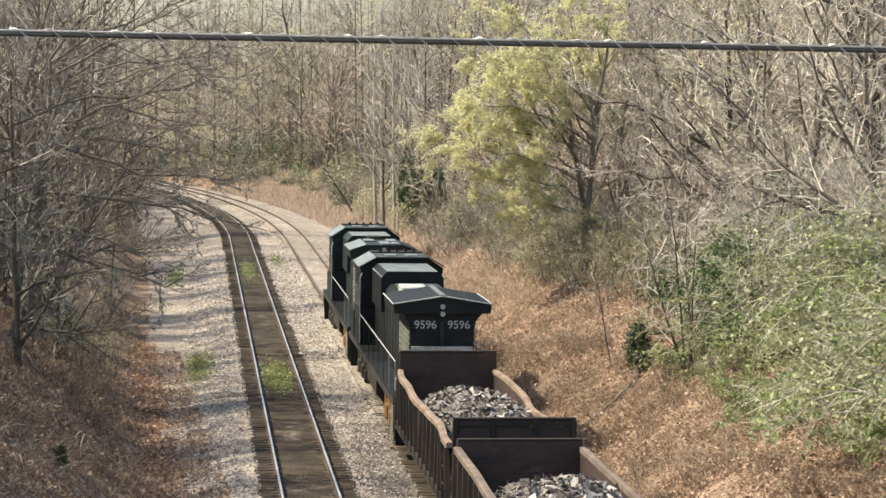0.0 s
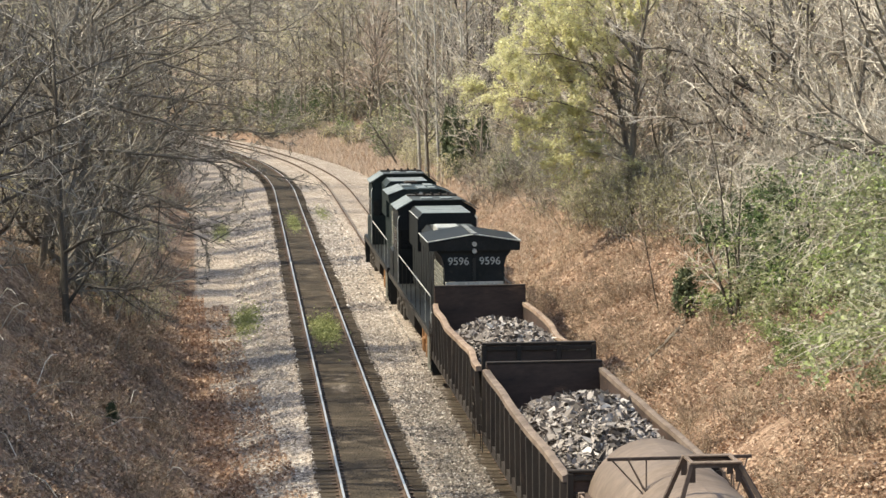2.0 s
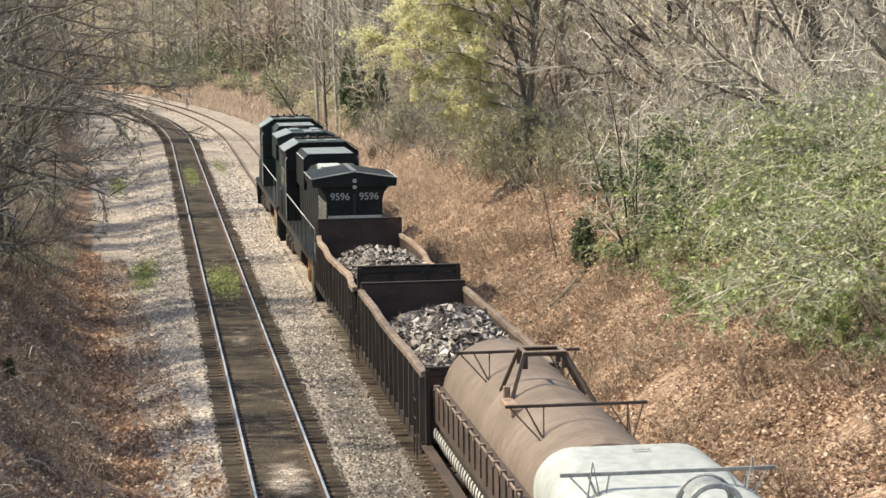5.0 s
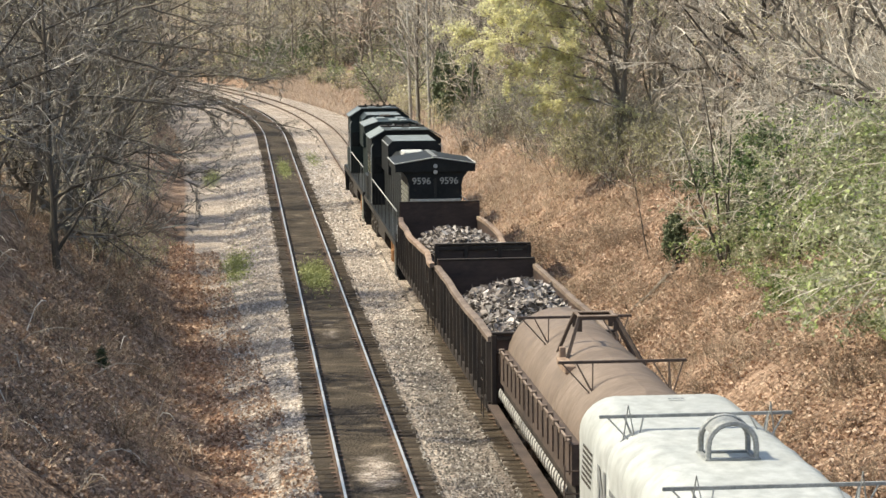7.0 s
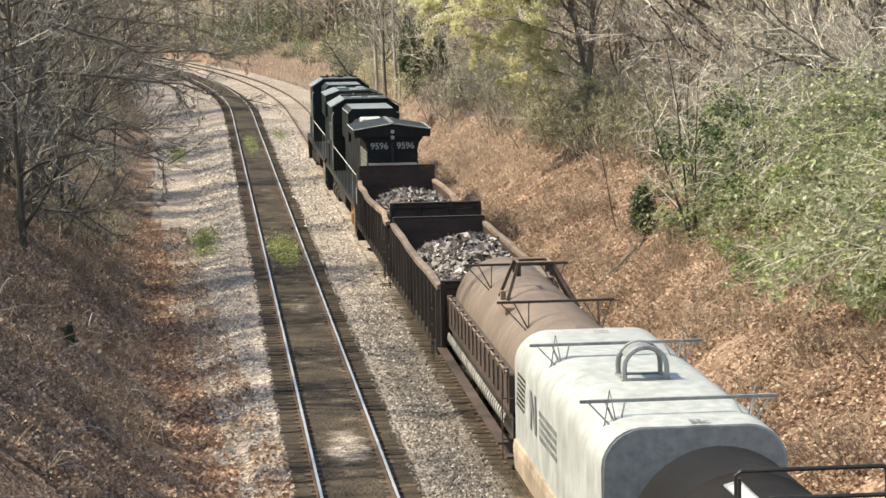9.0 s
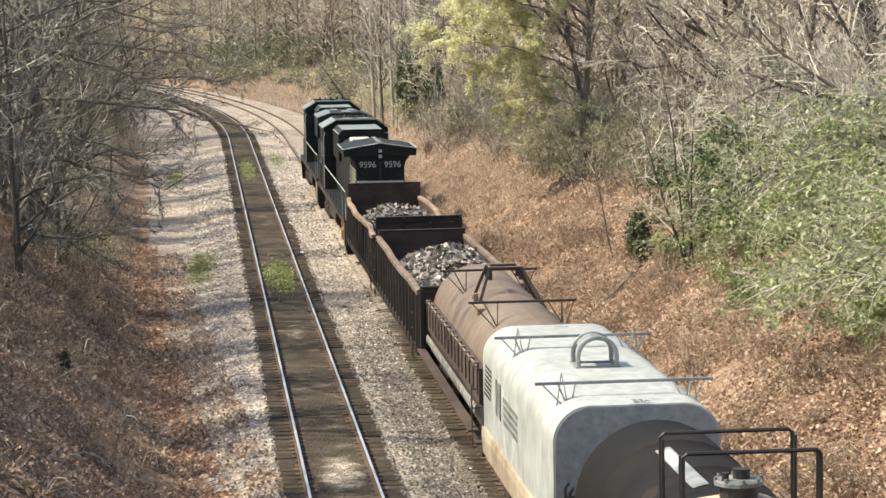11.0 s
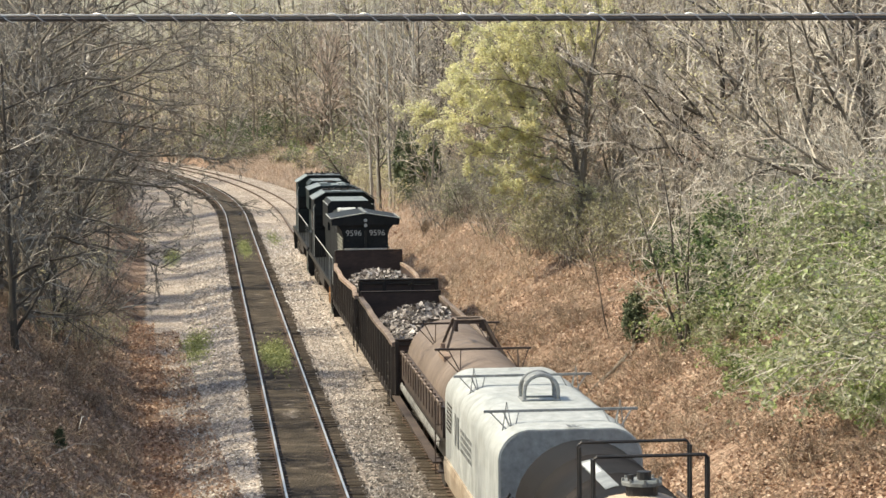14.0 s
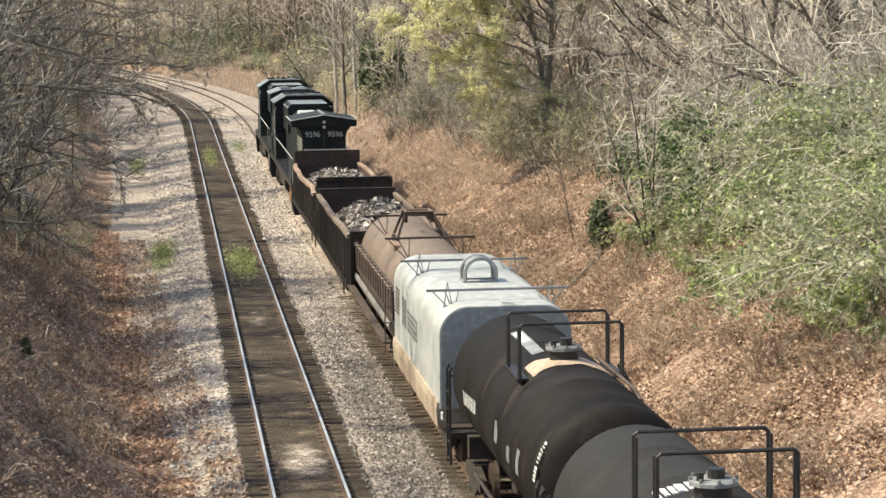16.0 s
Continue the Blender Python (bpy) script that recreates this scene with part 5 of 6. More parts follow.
        self.v += [p - w, p + u + fold, p + w, p - u + fold]
        self.f.append((b, b + 1, b + 2, b + 3))
        self.m.append(slot)

    def mesh(self, name, mats):
        me = bpy.data.meshes.new(name)
        me.from_pydata([tuple(v) for v in self.v], [], self.f)
        for m in mats:
            me.materials.append(m)
        me.polygons.foreach_set("material_index", self.m)
        me.update()
        return me


def branch(wood, fine, rnd, p, d, length, r, level, cfg):
    """One limb and, from it, its children; fine ones go into the crown."""
    n = max(2, min(7, int(length / cfg["seg"]) + 1)) if level < cfg["levels"] else 2
    pts, q, dd = [p.copy()], p.copy(), d.copy()
    wob = cfg["wobble"] * (0.6 if level == 0 else 1.0)
    for i in range(n):
        dd = (dd + Vector((rnd.gauss(0, wob), rnd.gauss(0, wob), rnd.gauss(0, wob) + cfg["lift"][min(level, len(cfg["lift"]) - 1)]))).normalized()
        q = q + dd * (length / n)
        pts.append(q.copy())
    tip = max(cfg["tip"], r * (0.30 if level else 0.25))
    radii = [r + (tip - r) * i / n for i in range(n + 1)]
    thick = level <= cfg["wood_levels"]
    (wood if thick else fine).bar(pts, radii, (8 if level == 0 else 5) if thick else 3, 0)
    if level >= cfg["levels"]:
        if cfg["leaves"] and rnd.random() < cfg["leafy"]:
            for _ in range(cfg["leaves"]):
                t = rnd.uniform(0.2, 1.05)
                fine.leaf(p.lerp(q, t) + Vector((rnd.gauss(0, .06), rnd.gauss(0, .06), rnd.gauss(0, .06))), cfg["leaf"] * rnd.uniform(0.6, 1.4), rnd, 1)
        return
    kids = cfg["kids"][level]
    lo = cfg["bare"][min(level, len(cfg["bare"]) - 1)]
    for i in range(kids):
        t = lo + (1 - lo) * (i + rnd.random()) / kids
        k = min(n - 1, int(t * n))
        a = pts[k].lerp(pts[k + 1], t * n - k)
        axis = (pts[k + 1] - pts[k]).normalized()
        side = Matrix.Rotation(rnd.uniform(0, math.tau), 3, axis) @ axis.orthogonal().normalized()
        ang = radians(rnd.uniform(*cfg["angle"]))
        cd = (axis * math.cos(ang) + side * math.sin(ang))
        if cfg.get("heading") and level == 0:
            cd = (cd + Vector(cfg["heading"]) * 0.8).normalized()
        cl = length * cfg["ratio"][min(level, len(cfg["ratio"]) - 1)] * rnd.uniform(0.6, 1.15) * (1.15 - 0.5 * t)
        cr = max(cfg["tip"], min(radii[k] * 0.7, r * 0.55 * (1.1 - 0.5 * t)))
        branch(wood, fine, rnd, a, cd.normalized(), cl, cr, level + 1, cfg)


def tree(name, label, seed, cfg, bark, twig, leafmat=None, category="tree", group="trees", extra=None, at=(0, 0, -500)):
    rnd = random.Random(seed)
    wood, fine = Mesher(), Mesher()
    for stem in range(cfg.get("stems", 1)):
        a = rnd.uniform(0, 6.3)
        s = cfg.get("stems", 1)
        off = Vector((math.cos(a), math.sin(a), 0)) * (0.0 if s == 1 else cfg.get("clump", 0.2) * rnd.random())
        lean = Vector((rnd.gauss(0, cfg.get("lean", 0.05)), rnd.gauss(0, cfg.get("lean", 0.05)), 1)) + Vector(cfg.get("tilt", (0, 0, 0)))
        branch(wood, fine, rnd, off + Vector((0, 0, -0.3)), lean.normalized(), cfg["h"] * rnd.uniform(0.8, 1.1), cfg["r"] * rnd.uniform(0.7, 1.1) if s > 1 else cfg["r"], 0, cfg)
    if extra:
        extra(wood, fine, rnd)
    ob = tagged(new(name), label, category, group)
    ob.location = at
    many = cfg.get("stems", 1) > 4
    t = new("stem_tangle" if many else "trunk", wood.mesh("trunk", [bark]))
    if many:
        t["kind"] = "stuff"
    c = new("crown", fine.mesh("crown", [twig] + ([leafmat] if leafmat else [])))
    t.parent = c.parent = ob
    return ob


def config(**over):
    c = dict(h=13.0, r=0.16, levels=3, wood_levels=1, kids=(15, 8, 8), ratio=(0.42, 0.5, 0.45), angle=(28, 62), lift=(0.02, 0.06, 0.05), wobble=0.09, bare=(0.18, 0.15, 0.1),
             seg=1.2, tip=0.008, leaves=0, leafy=0.6, leaf=0.09)
    c.update(over)
    return c


def stand(ob, x, y, scale=1.0, turn=None, sink=0.0, rnd=random):
    """Plants a copy of a template on the ground."""
    z = ground_z(x, y) - sink
    m = Matrix.Translation((x, y, z)) @ Matrix.Rotation(rnd.uniform(0, 6.3) if turn is None else turn, 4, "Z")
    c = copy_thing(ob, m)
    c.scale = (scale, scale, scale * rnd.uniform(0.92, 1.08))
    return c


P = PLANT
GREYTREE = "bare grey-brown tree with fine twigs on the bank"
near_kinds = [
    tree("bare_tree", GREYTREE, 1, config(h=13, r=0.15, kids=(17, 8, 8)), P["bark"], P["twig"]),
    tree("bare_tree", GREYTREE, 2, config(h=11, r=0.13, kids=(15, 8, 9), angle=(35, 70)), P["bark"], P["twig_red"]),
    tree("bare_tree", "dark bare tree with crooked limbs on the bank", 3, config(h=12, r=0.20, kids=(14, 8, 9), angle=(40, 75), wobble=0.16), P["bark_dark"], P["twig"]),
    tree("budding_tree", "slender tree with a haze of olive buds", 4, config(h=12, r=0.12, kids=(15, 7, 7), leaves=2, leafy=0.7, leaf=0.07), P["bark"], P["twig"], P["bud_dull"]),
]
tan_kind = tree("budding_tree", "slender tree with a pale haze of tan buds", 8, config(h=11, r=0.10, kids=(15, 8, 7), leaves=2, leafy=0.8, leaf=0.06, wobble=0.12), P["bark"], P["twig"], P["bud_tan"])
# left-bank trees: twigs coloured dark for their shaded side
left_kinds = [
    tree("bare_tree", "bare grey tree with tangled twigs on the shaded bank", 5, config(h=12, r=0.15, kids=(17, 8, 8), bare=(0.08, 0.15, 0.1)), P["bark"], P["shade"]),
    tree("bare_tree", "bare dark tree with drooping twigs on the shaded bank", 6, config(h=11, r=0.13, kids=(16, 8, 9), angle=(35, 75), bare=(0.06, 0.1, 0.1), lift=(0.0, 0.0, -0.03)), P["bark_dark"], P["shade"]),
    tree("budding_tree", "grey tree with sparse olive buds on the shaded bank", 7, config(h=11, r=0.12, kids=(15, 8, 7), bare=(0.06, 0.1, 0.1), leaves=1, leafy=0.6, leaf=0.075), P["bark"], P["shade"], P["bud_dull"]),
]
far_kinds = [
    tree("bare_tree", "tall bare tree in the woods behind the tracks", 11, config(h=17, r=0.17, levels=3, kids=(14, 6, 5), tip=0.016, bare=(0.25, 0.15, 0.1), seg=2.0), P["bark"], P["twig"]),
    tree("bare_tree", "tall bare reddish-brown tree in the woods", 12, config(h=16, r=0.16, levels=3, kids=(14, 6, 5), tip=0.016, bare=(0.2, 0.15, 0.1), seg=2.0, angle=(25, 55)), P["bark"], P["twig_red"]),
    tree("budding_tree", "tall tree with thin yellow-olive buds in the woods", 13, config(h=15, r=0.15, levels=3, kids=(13, 6, 4), tip=0.015, leaves=2, leafy=0.8, leaf=0.16, seg=2.0), P["bark"], P["twig"], P["bud_dull"]),
    tree("bare_tree", "dark bare tree in the woods behind the tracks", 14, config(h=16, r=0.2, levels=3, kids=(13, 6, 5), tip=0.016, seg=2.0, wobble=0.13), P["bark_dark"], P["twig_dark"]),
]
pole_kind = tree("pale_trunk_tree", "tall slender tree with a pale bare trunk beside the bend", 21, config(h=17, r=0.13, levels=2, kids=(20, 8), ratio=(0.20, 0.45), bare=(0.22, 0.15), tip=0.013, wobble=0.05, lean=0.03, angle=(25, 55), seg=2.2), P["bark_pale"], P["twig"])
pole_kind_b = tree("pale_trunk_tree", "slender forked tree with a dark bare trunk beside the bend", 22, config(h=14, r=0.12, stems=2, clump=0.4, lean=0.07, levels=2, kids=(18, 8), ratio=(0.24, 0.45), bare=(0.25, 0.15), tip=0.013, wobble=0.06, angle=(25, 55), seg=2.2), P["bark_dark"], P["twig"])
brush_kinds = [
    tree("brush", "tangled bare grey brush on the bank", 31, config(h=2.6, r=0.022, stems=16, clump=1.6, lean=0.45, levels=2, wood_levels=0, kids=(7, 6), ratio=(0.5, 0.5), bare=(0.12, 0.1), tip=0.006, wobble=0.14, lift=(-0.02, 0.02)), P["bark"], P["twig"], None, "shrub", "brush"),
    tree("brush", "reddish bare brush on the bank", 32, config(h=2.1, r=0.018, stems=18, clump=1.5, lean=0.5, levels=2, wood_levels=0, kids=(7, 6), ratio=(0.5, 0.5), bare=(0.12, 0.1), tip=0.006, wobble=0.15, lift=(-0.03, 0.02)), P["bark"], P["twig_red"], None, "shrub", "brush"),
    tree("brush", "brush with small new green leaves on the bank", 33, config(h=2.3, r=0.02, stems=14, clump=1.5, lean=0.4, levels=2, wood_levels=0, kids=(6, 5), ratio=(0.5, 0.5), tip=0.007, wobble=0.14, leaves=3, leafy=0.8, leaf=0.08), P["bark"], P["twig"], P["bud_dull"], "shrub", "brush"),
]

brush_tall = tree("brush", "tall pale tangle of thin bare stems above the bank", 34, config(h=5.0, r=0.018, stems=26, clump=1.8, lean=0.35, levels=2, wood_levels=0, kids=(10, 7), ratio=(0.34, 0.45), bare=(0.2, 0.1), tip=0.005, wobble=0.13, lift=(-0.02, 0.02)), P["bark"], P["twig"], None, "shrub", "brush")
brush_arch = tree("brush", "arching tangle of pale bare vine stems over the thicket", 37, config(h=4.2, r=0.022, stems=20, clump=1.2, lean=0.5, levels=2, wood_levels=0, kids=(9, 6), ratio=(0.32, 0.45), bare=(0.25, 0.1), tip=0.007, wobble=0.12, lift=(-0.16, -0.06)), P["bark_pale"], P["vine"], None, "shrub", "brush")
# both wood-edge brushes have the shade of the trees in their colours
brush_olive = tree("brush", "brush with new olive leaves, coloured as in shade", 38, config(h=2.8, r=0.02, stems=16, clump=1.7, lean=0.4, levels=2, wood_levels=0, kids=(8, 6), ratio=(0.45, 0.5), bare=(0.1, 0.1), tip=0.006, wobble=0.15, lift=(-0.02, 0.0), leaves=3, leafy=0.7, leaf=0.06), P["bark_dark"], P["shade"], P["bud_olive"], "shrub", "brush")
brush_dark = tree("brush", "dense olive brush in the wood's edge, coloured as in shade", 36, config(h=3.2, r=0.02, stems=22, clump=1.8, lean=0.4, levels=2, wood_levels=0, kids=(9, 7), ratio=(0.45, 0.5), bare=(0.1, 0.1), tip=0.006, wobble=0.15, lift=(-0.02, 0.0)), P["bark_dark"], P["shade"], None, "shrub", "brush")
brush_low = tree("bramble_bush", "low brown dead bramble bush among the fallen leaves", 35, config(h=0.9, r=0.010, stems=22, clump=1.1, lean=0.6, levels=2, wood_levels=0, kids=(8, 5), ratio=(0.5, 0.5), bare=(0.1, 0.1), tip=0.004, wobble=0.16, lift=(-0.04, 0.0), leaves=1, leafy=0.35, leaf=0.05), P["bramble"], P["bramble"], MAT["leaf_dead"], "bramble", "brambles")


def leafy_shrub(name, label, seed, leafmat, dark, size, leaves, leaf):
    """An arching evergreen shrub: stems first, then leaves in uneven clumps along them."""
    rnd = random.Random(seed)
    wood, fine = Mesher(), Mesher()
    ends = []
    for i in range(46):
        a, r0 = rnd.uniform(0, 6.3), rnd.uniform(0, 0.7)
        p = Vector((math.cos(a) * r0, math.sin(a) * r0, -0.2))
        d = Vector((math.cos(a) * rnd.uniform(0.2, 0.9), math.sin(a) * rnd.uniform(0.2, 0.9), 1)).normalized()
        ln = size * rnd.uniform(0.7, 1.35)
        pts = [p]
        for k in range(7):
            d = (d + Vector((rnd.gauss(0, .16), rnd.gauss(0, .16), -0.13 - 0.04 * k))).normalized()
            pts.append(pts[-1] + d * ln / 7)
        wood.bar(pts, [0.022 - 0.0025 * k for k in range(8)], 4)
        for k in range(2, 8):
            for _ in range(2):
                e = (d + Vector((rnd.gauss(0, .7), rnd.gauss(0, .7), rnd.gauss(0.1, .5)))).normalized() * ln * rnd.uniform(0.12, 0.26)
                wood.bar([pts[k], pts[k] + e * 0.6, pts[k] + e + Vector((0, 0, -0.06))], [0.008, 0.006, 0.003], 3)
                ends += [pts[k] + e * 0.4, pts[k] + e * 0.7, pts[k] + e]
        ends += pts[3:]
    lush = [c for c in ends if noise.noise(c * 1.3 + Vector((seed, 0, 0))) > -0.12]
    for _ in range(leaves):
        c = rnd.choice(lush)
        p = c + Vector((rnd.gauss(0, .07), rnd.gauss(0, .07), rnd.gauss(0, .06))) * (size / 2.6)
        fine.leaf(p, leaf * rnd.uniform(0.5, 1.5), rnd, 1 if noise.noise(c * 0.9) > 0.18 else 0, 1.0, 1.7)
    ob = tagged(new(name), label, "shrub", "leafy shrubs")
    ob.location = (0, 0, -500)
    t = tagged(new("stem_tangle", wood.mesh("stem_tangle", [P["twig"]])), kind="stuff")
    c = new("foliage", fine.mesh("foliage", [leafmat, dark]))
    t.parent = c.parent = ob
    return ob


shrub_kinds = [
    leafy_shrub("leafy_shrub", "arching shrub with fresh green leaves on the bank", 41, P["green"], P["ivy"], 3.0, 6500, 0.075),
    leafy_shrub("leafy_shrub", "pale grey-green arching shrub on the bank", 42, P["green_pale"], P["lime"], 3.4, 9000, 0.066),
    leafy_shrub("leafy_shrub", "dark green shrub on the bank", 43, P["ivy"], P["cedar"], 2.6, 7500, 0.075),
    leafy_shrub("leafy_shrub", "low lime-green shrub at the bank's edge", 44, P["lime"], P["green"], 1.9, 5000, 0.06),
]


def cedar_tree(seed, label, h, w, blades, needles=None):
    rnd = random.Random(seed)
    wood, fine = Mesher(), Mesher()
    wood.bar([Vector((0, 0, -0.2)), Vector((0.02, 0, h * 0.5)), Vector((0, 0, h * 0.95))], [0.05, 0.035, 0.008], 6)
    for _ in range(blades // 14):
        t = rnd.random() ** 0.8
        z = h * (0.12 + 0.86 * t)
        rad = w * 0.5 * (min(1, t * 4) * (1 - t) ** 0.6 + 0.06) * rnd.uniform(0.35, 1.15)
        a = rnd.uniform(0, 6.3)
        c = Vector((math.cos(a) * rad, math.sin(a) * rad, z))
        wood.bar([Vector((0, 0, z - rad * 0.5)), c], [0.01, 0.004], 3)
        for _ in range(14):
            fine.leaf(c + Vector((rnd.gauss(0, .09), rnd.gauss(0, .09), rnd.gauss(0, .12))) * (h / 1.8) ** 0.6, 0.055 * (h / 1.8) ** 0.6, rnd, 0, 1.6, 3.0)
    ob = tagged(new("cedar"), label, "evergreen tree", "evergreens")
    ob.location = (0, 0, -500)
    t = new("trunk", wood.mesh("trunk", [P["bark_dark"]]))
    c = new("foliage", fine.mesh("foliage", [needles or P["cedar"]]))
    t.parent = c.parent = ob
    return ob


cedar_small = cedar_tree(51, "small dark green cedar on the leaf-covered bank", 1.65, 0.9, 2000)
cedar_tall = cedar_tree(52, "dark green cedar at the wood's edge", 4.2, 1.15, 6500)

def reaching_limbs(specs, kids, bark_r, leaves=0, leaf=0.08, reach=(0.8, 2.3)):
    """Long limbs given by start height, run and rise in metres, and droop."""
    def add(wood, fine, rnd):
        cfg = config(levels=2, wood_levels=0, kids=(9, 7), ratio=(0.36, 0.42), bare=(0.2, 0.1), angle=(25, 60), lift=(0.0, 0.03), wobble=0.10, seg=1.0, tip=0.008, leaves=leaves, leafy=0.75, leaf=leaf)
        for z0, run, rise, droop, depth in specs:
            p0 = Vector((0.1 * z0 / 10, 0, z0))
            pts = []
            for i in range(9):
                t = i / 8
                pts.append(p0 + Vector((run * t, depth * t, rise * t + droop * math.sin(t * math.pi))) + Vector((rnd.gauss(0, .05), rnd.gauss(0, .10), rnd.gauss(0, .10))) * (1 if 0 < i else 0))
            wood.bar(pts, [bark_r * (1 - 0.8 * i / 8) for i in range(9)], 6)
            for _ in range(kids):
                t = rnd.uniform(0.25, 1.0)
                k = min(7, int(t * 8))
                a = pts[k].lerp(pts[k + 1], t * 8 - k)
                d = ((pts[k + 1] - pts[k]).normalized() + Vector((rnd.gauss(0, .6), rnd.gauss(0, .6), rnd.gauss(0, .55)))).normalized()
                branch(fine, fine, rnd, a, d, rnd.uniform(*reach), 0.022, 0, cfg)
    return add


# hero trees, each in its own place
yellow = tree("budding_tree", "spreading tree with bright yellow-green new leaves on its reaching limbs", 61,
              config(h=11.5, r=0.17, stems=2, clump=0.4, lean=0.10, kids=(9, 7, 7), ratio=(0.36, 0.45, 0.42), angle=(30, 60), bare=(0.35, 0.12, 0.1), wobble=0.10, leaves=2, leafy=0.4, leaf=0.06, lift=(0.0, 0.03, 0.02)),
              P["bark"], P["twig"], P["bud"],
              extra=reaching_limbs([(3.0, -5.2, 0.9, 0.4, 0.6), (3.5, -5.6, 1.7, 0.5, -0.8), (3.9, -4.4, 2.4, 0.3, 1.2), (4.5, -4.2, 4.2, -0.3, 0.0), (5.6, -2.6, 3.6, -0.2, -1.0),
                                    (5.0, -6.6, 0.4, 0.8, 0.4), (6.0, -1.2, 5.5, 0.0, 0.8), (6.2, 0.5, 5.0, 0.0, -0.6), (5.4, -6.0, 1.8, 0.6, -1.2), (6.8, -4.0, 4.6, 0.2, 0.6), (6.2, -5.2, 3.2, 0.3, 1.8), (2.4, -3.6, 0.4, 0.3, -1.0)],
                                   15, 0.055, 8, 0.06, (0.9, 2.4)),
              at=(16.7, 103.0, ground_z(16.7, 103.0)))
stand(near_kinds[3], 18.6, 124.0, 1.05, -0.2)
stand(near_kinds[3], 19.5, 97.0, 0.9, 1.2)
for x, y, k in ((18.2, 106.0, 1.0), (20.3, 104.0, 0.95), (17.6, 112.0, 0.9), (21.8, 100.0, 1.0), (16.4, 118.0, 0.85), (19.8, 115.0, 1.0)):
    stand(tan_kind, x, y, k, y)


# its twigs too carry painted shade
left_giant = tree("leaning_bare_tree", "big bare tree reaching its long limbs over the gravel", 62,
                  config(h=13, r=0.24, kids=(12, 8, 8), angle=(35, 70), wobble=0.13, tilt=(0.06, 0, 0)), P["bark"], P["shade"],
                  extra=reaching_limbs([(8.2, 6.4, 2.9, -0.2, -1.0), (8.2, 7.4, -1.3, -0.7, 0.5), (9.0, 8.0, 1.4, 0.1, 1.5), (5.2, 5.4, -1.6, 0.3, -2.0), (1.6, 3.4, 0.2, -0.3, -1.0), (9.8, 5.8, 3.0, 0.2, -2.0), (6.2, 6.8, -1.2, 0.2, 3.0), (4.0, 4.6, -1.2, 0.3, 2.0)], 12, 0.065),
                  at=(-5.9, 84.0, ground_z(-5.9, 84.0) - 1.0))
stand(left_giant, -8.0, 172.0, 1.0, 0.2)
stand(left_giant, -6.0, 122.0, 1.15, 0.1)
stand(left_giant, -7.2, 190.0, 1.2, 0.1)
right_giant = tree("leaning_bare_tree", "dark crooked bare tree leaning out over the bank", 63,
                   config(h=12, r=0.2, stems=2, clump=0.6, lean=0.12, kids=(12, 8, 8), angle=(40, 75), wobble=0.14), P["bark_dark"], P["twig"],
                   extra=reaching_limbs([(3.5, -4.0, 3.2, -0.5, -1.0), (4.2, -5.2, 2.4, 0.5, 0.5), (2.2, -4.6, 1.8, 0.6, -1.0)], 9, 0.10),
                   at=(20.2, 91.0, ground_z(20.2, 91.0)))
stand(right_giant, 23.5, 80.0, 1.0, -0.5)
stem_clump = tree("bare_sapling", "clump of thin dark bare stems on the leaf-covered bank", 64,
                  config(h=6.5, r=0.045, stems=4, clump=0.25, lean=0.10, levels=2, wood_levels=0, kids=(9, 6), ratio=(0.34, 0.45), bare=(0.2, 0.15), tip=0.007, tilt=(-0.08, 0, 0)), P["bark_dark"], P["twig"], None, "sapling", "saplings",
                  at=(14.9, 72.4, ground_z(14.9, 72.4)))
stand(stem_clump, 15.9, 68.0, 0.75)
sapling = tree("bare_sapling", "single thin bare sapling on the bank", 65,
               config(h=4.2, r=0.028, levels=2, wood_levels=0, kids=(10, 5), ratio=(0.3, 0.4), bare=(0.3, 0.2), tip=0.006, tilt=(-0.12, 0, 0)), P["bark_dark"], P["twig_red"], None, "sapling", "saplings",
               at=(14.1, 82.0, ground_z(14.1, 82.0)))
stand(cedar_small, 14.2, 77.8, 1.0, 0.3)
for x, y, k in ((15.2, 172.0, 1.1), (15.9, 170.0, 0.8), (16.5, 168.0, 0.7), (15.0, 177.0, 1.15), (16.9, 173.0, 0.8)):
    stand(cedar_tall, x, y, k)
for x, y, k in ((-3.6, 62.5, 0.36),):
    stand(cedar_small, x, y, k)
rnd = random.Random(77)
for x, y in ((12.3, 182), (12.9, 180), (13.5, 184), (13.9, 179), (14.5, 185), (15.1, 181), (15.5, 178), (12.6, 188), (16.3, 184), (11.9, 186), (15.0, 175), (15.9, 189), (14.2, 176), (16.8, 181)):
    stand(rnd.choice((pole_kind, pole_kind_b)), x + 1.4, y, rnd.uniform(0.9, 1.25), None, 0, rnd)
leaning = tree("leaning_bare_tree", "thin dark tree leaning over the track at the bend", 66, config(h=6.5, r=0.10, levels=2, kids=(8, 5), ratio=(0.3, 0.4), tilt=(-0.5, 0, 0), tip=0.014), P["bark_dark"], P["twig_dark"], at=(13.7, 214.0, ground_z(13.7, 214.0)))


def scatter(n, s_range, d_of, kinds, scale, seed, gap=1.5):
    """Plants n copies along a stretch of the bank, at least a gap apart."""
    rnd = random.Random(seed)
    placed, tries = [], 0
    while len(placed) < n and tries < n * 30:
        tries += 1
        s = rnd.uniform(*s_range)
        lo, hi = d_of(s)
        d = rnd.uniform(lo, hi)
        p = along(s, d)
        if any((p - q).length < gap for q in placed):
            continue
        placed.append(p)
        stand(rnd.choice(kinds), p.x, p.y, rnd.uniform(*scale), None, 0.05, rnd)


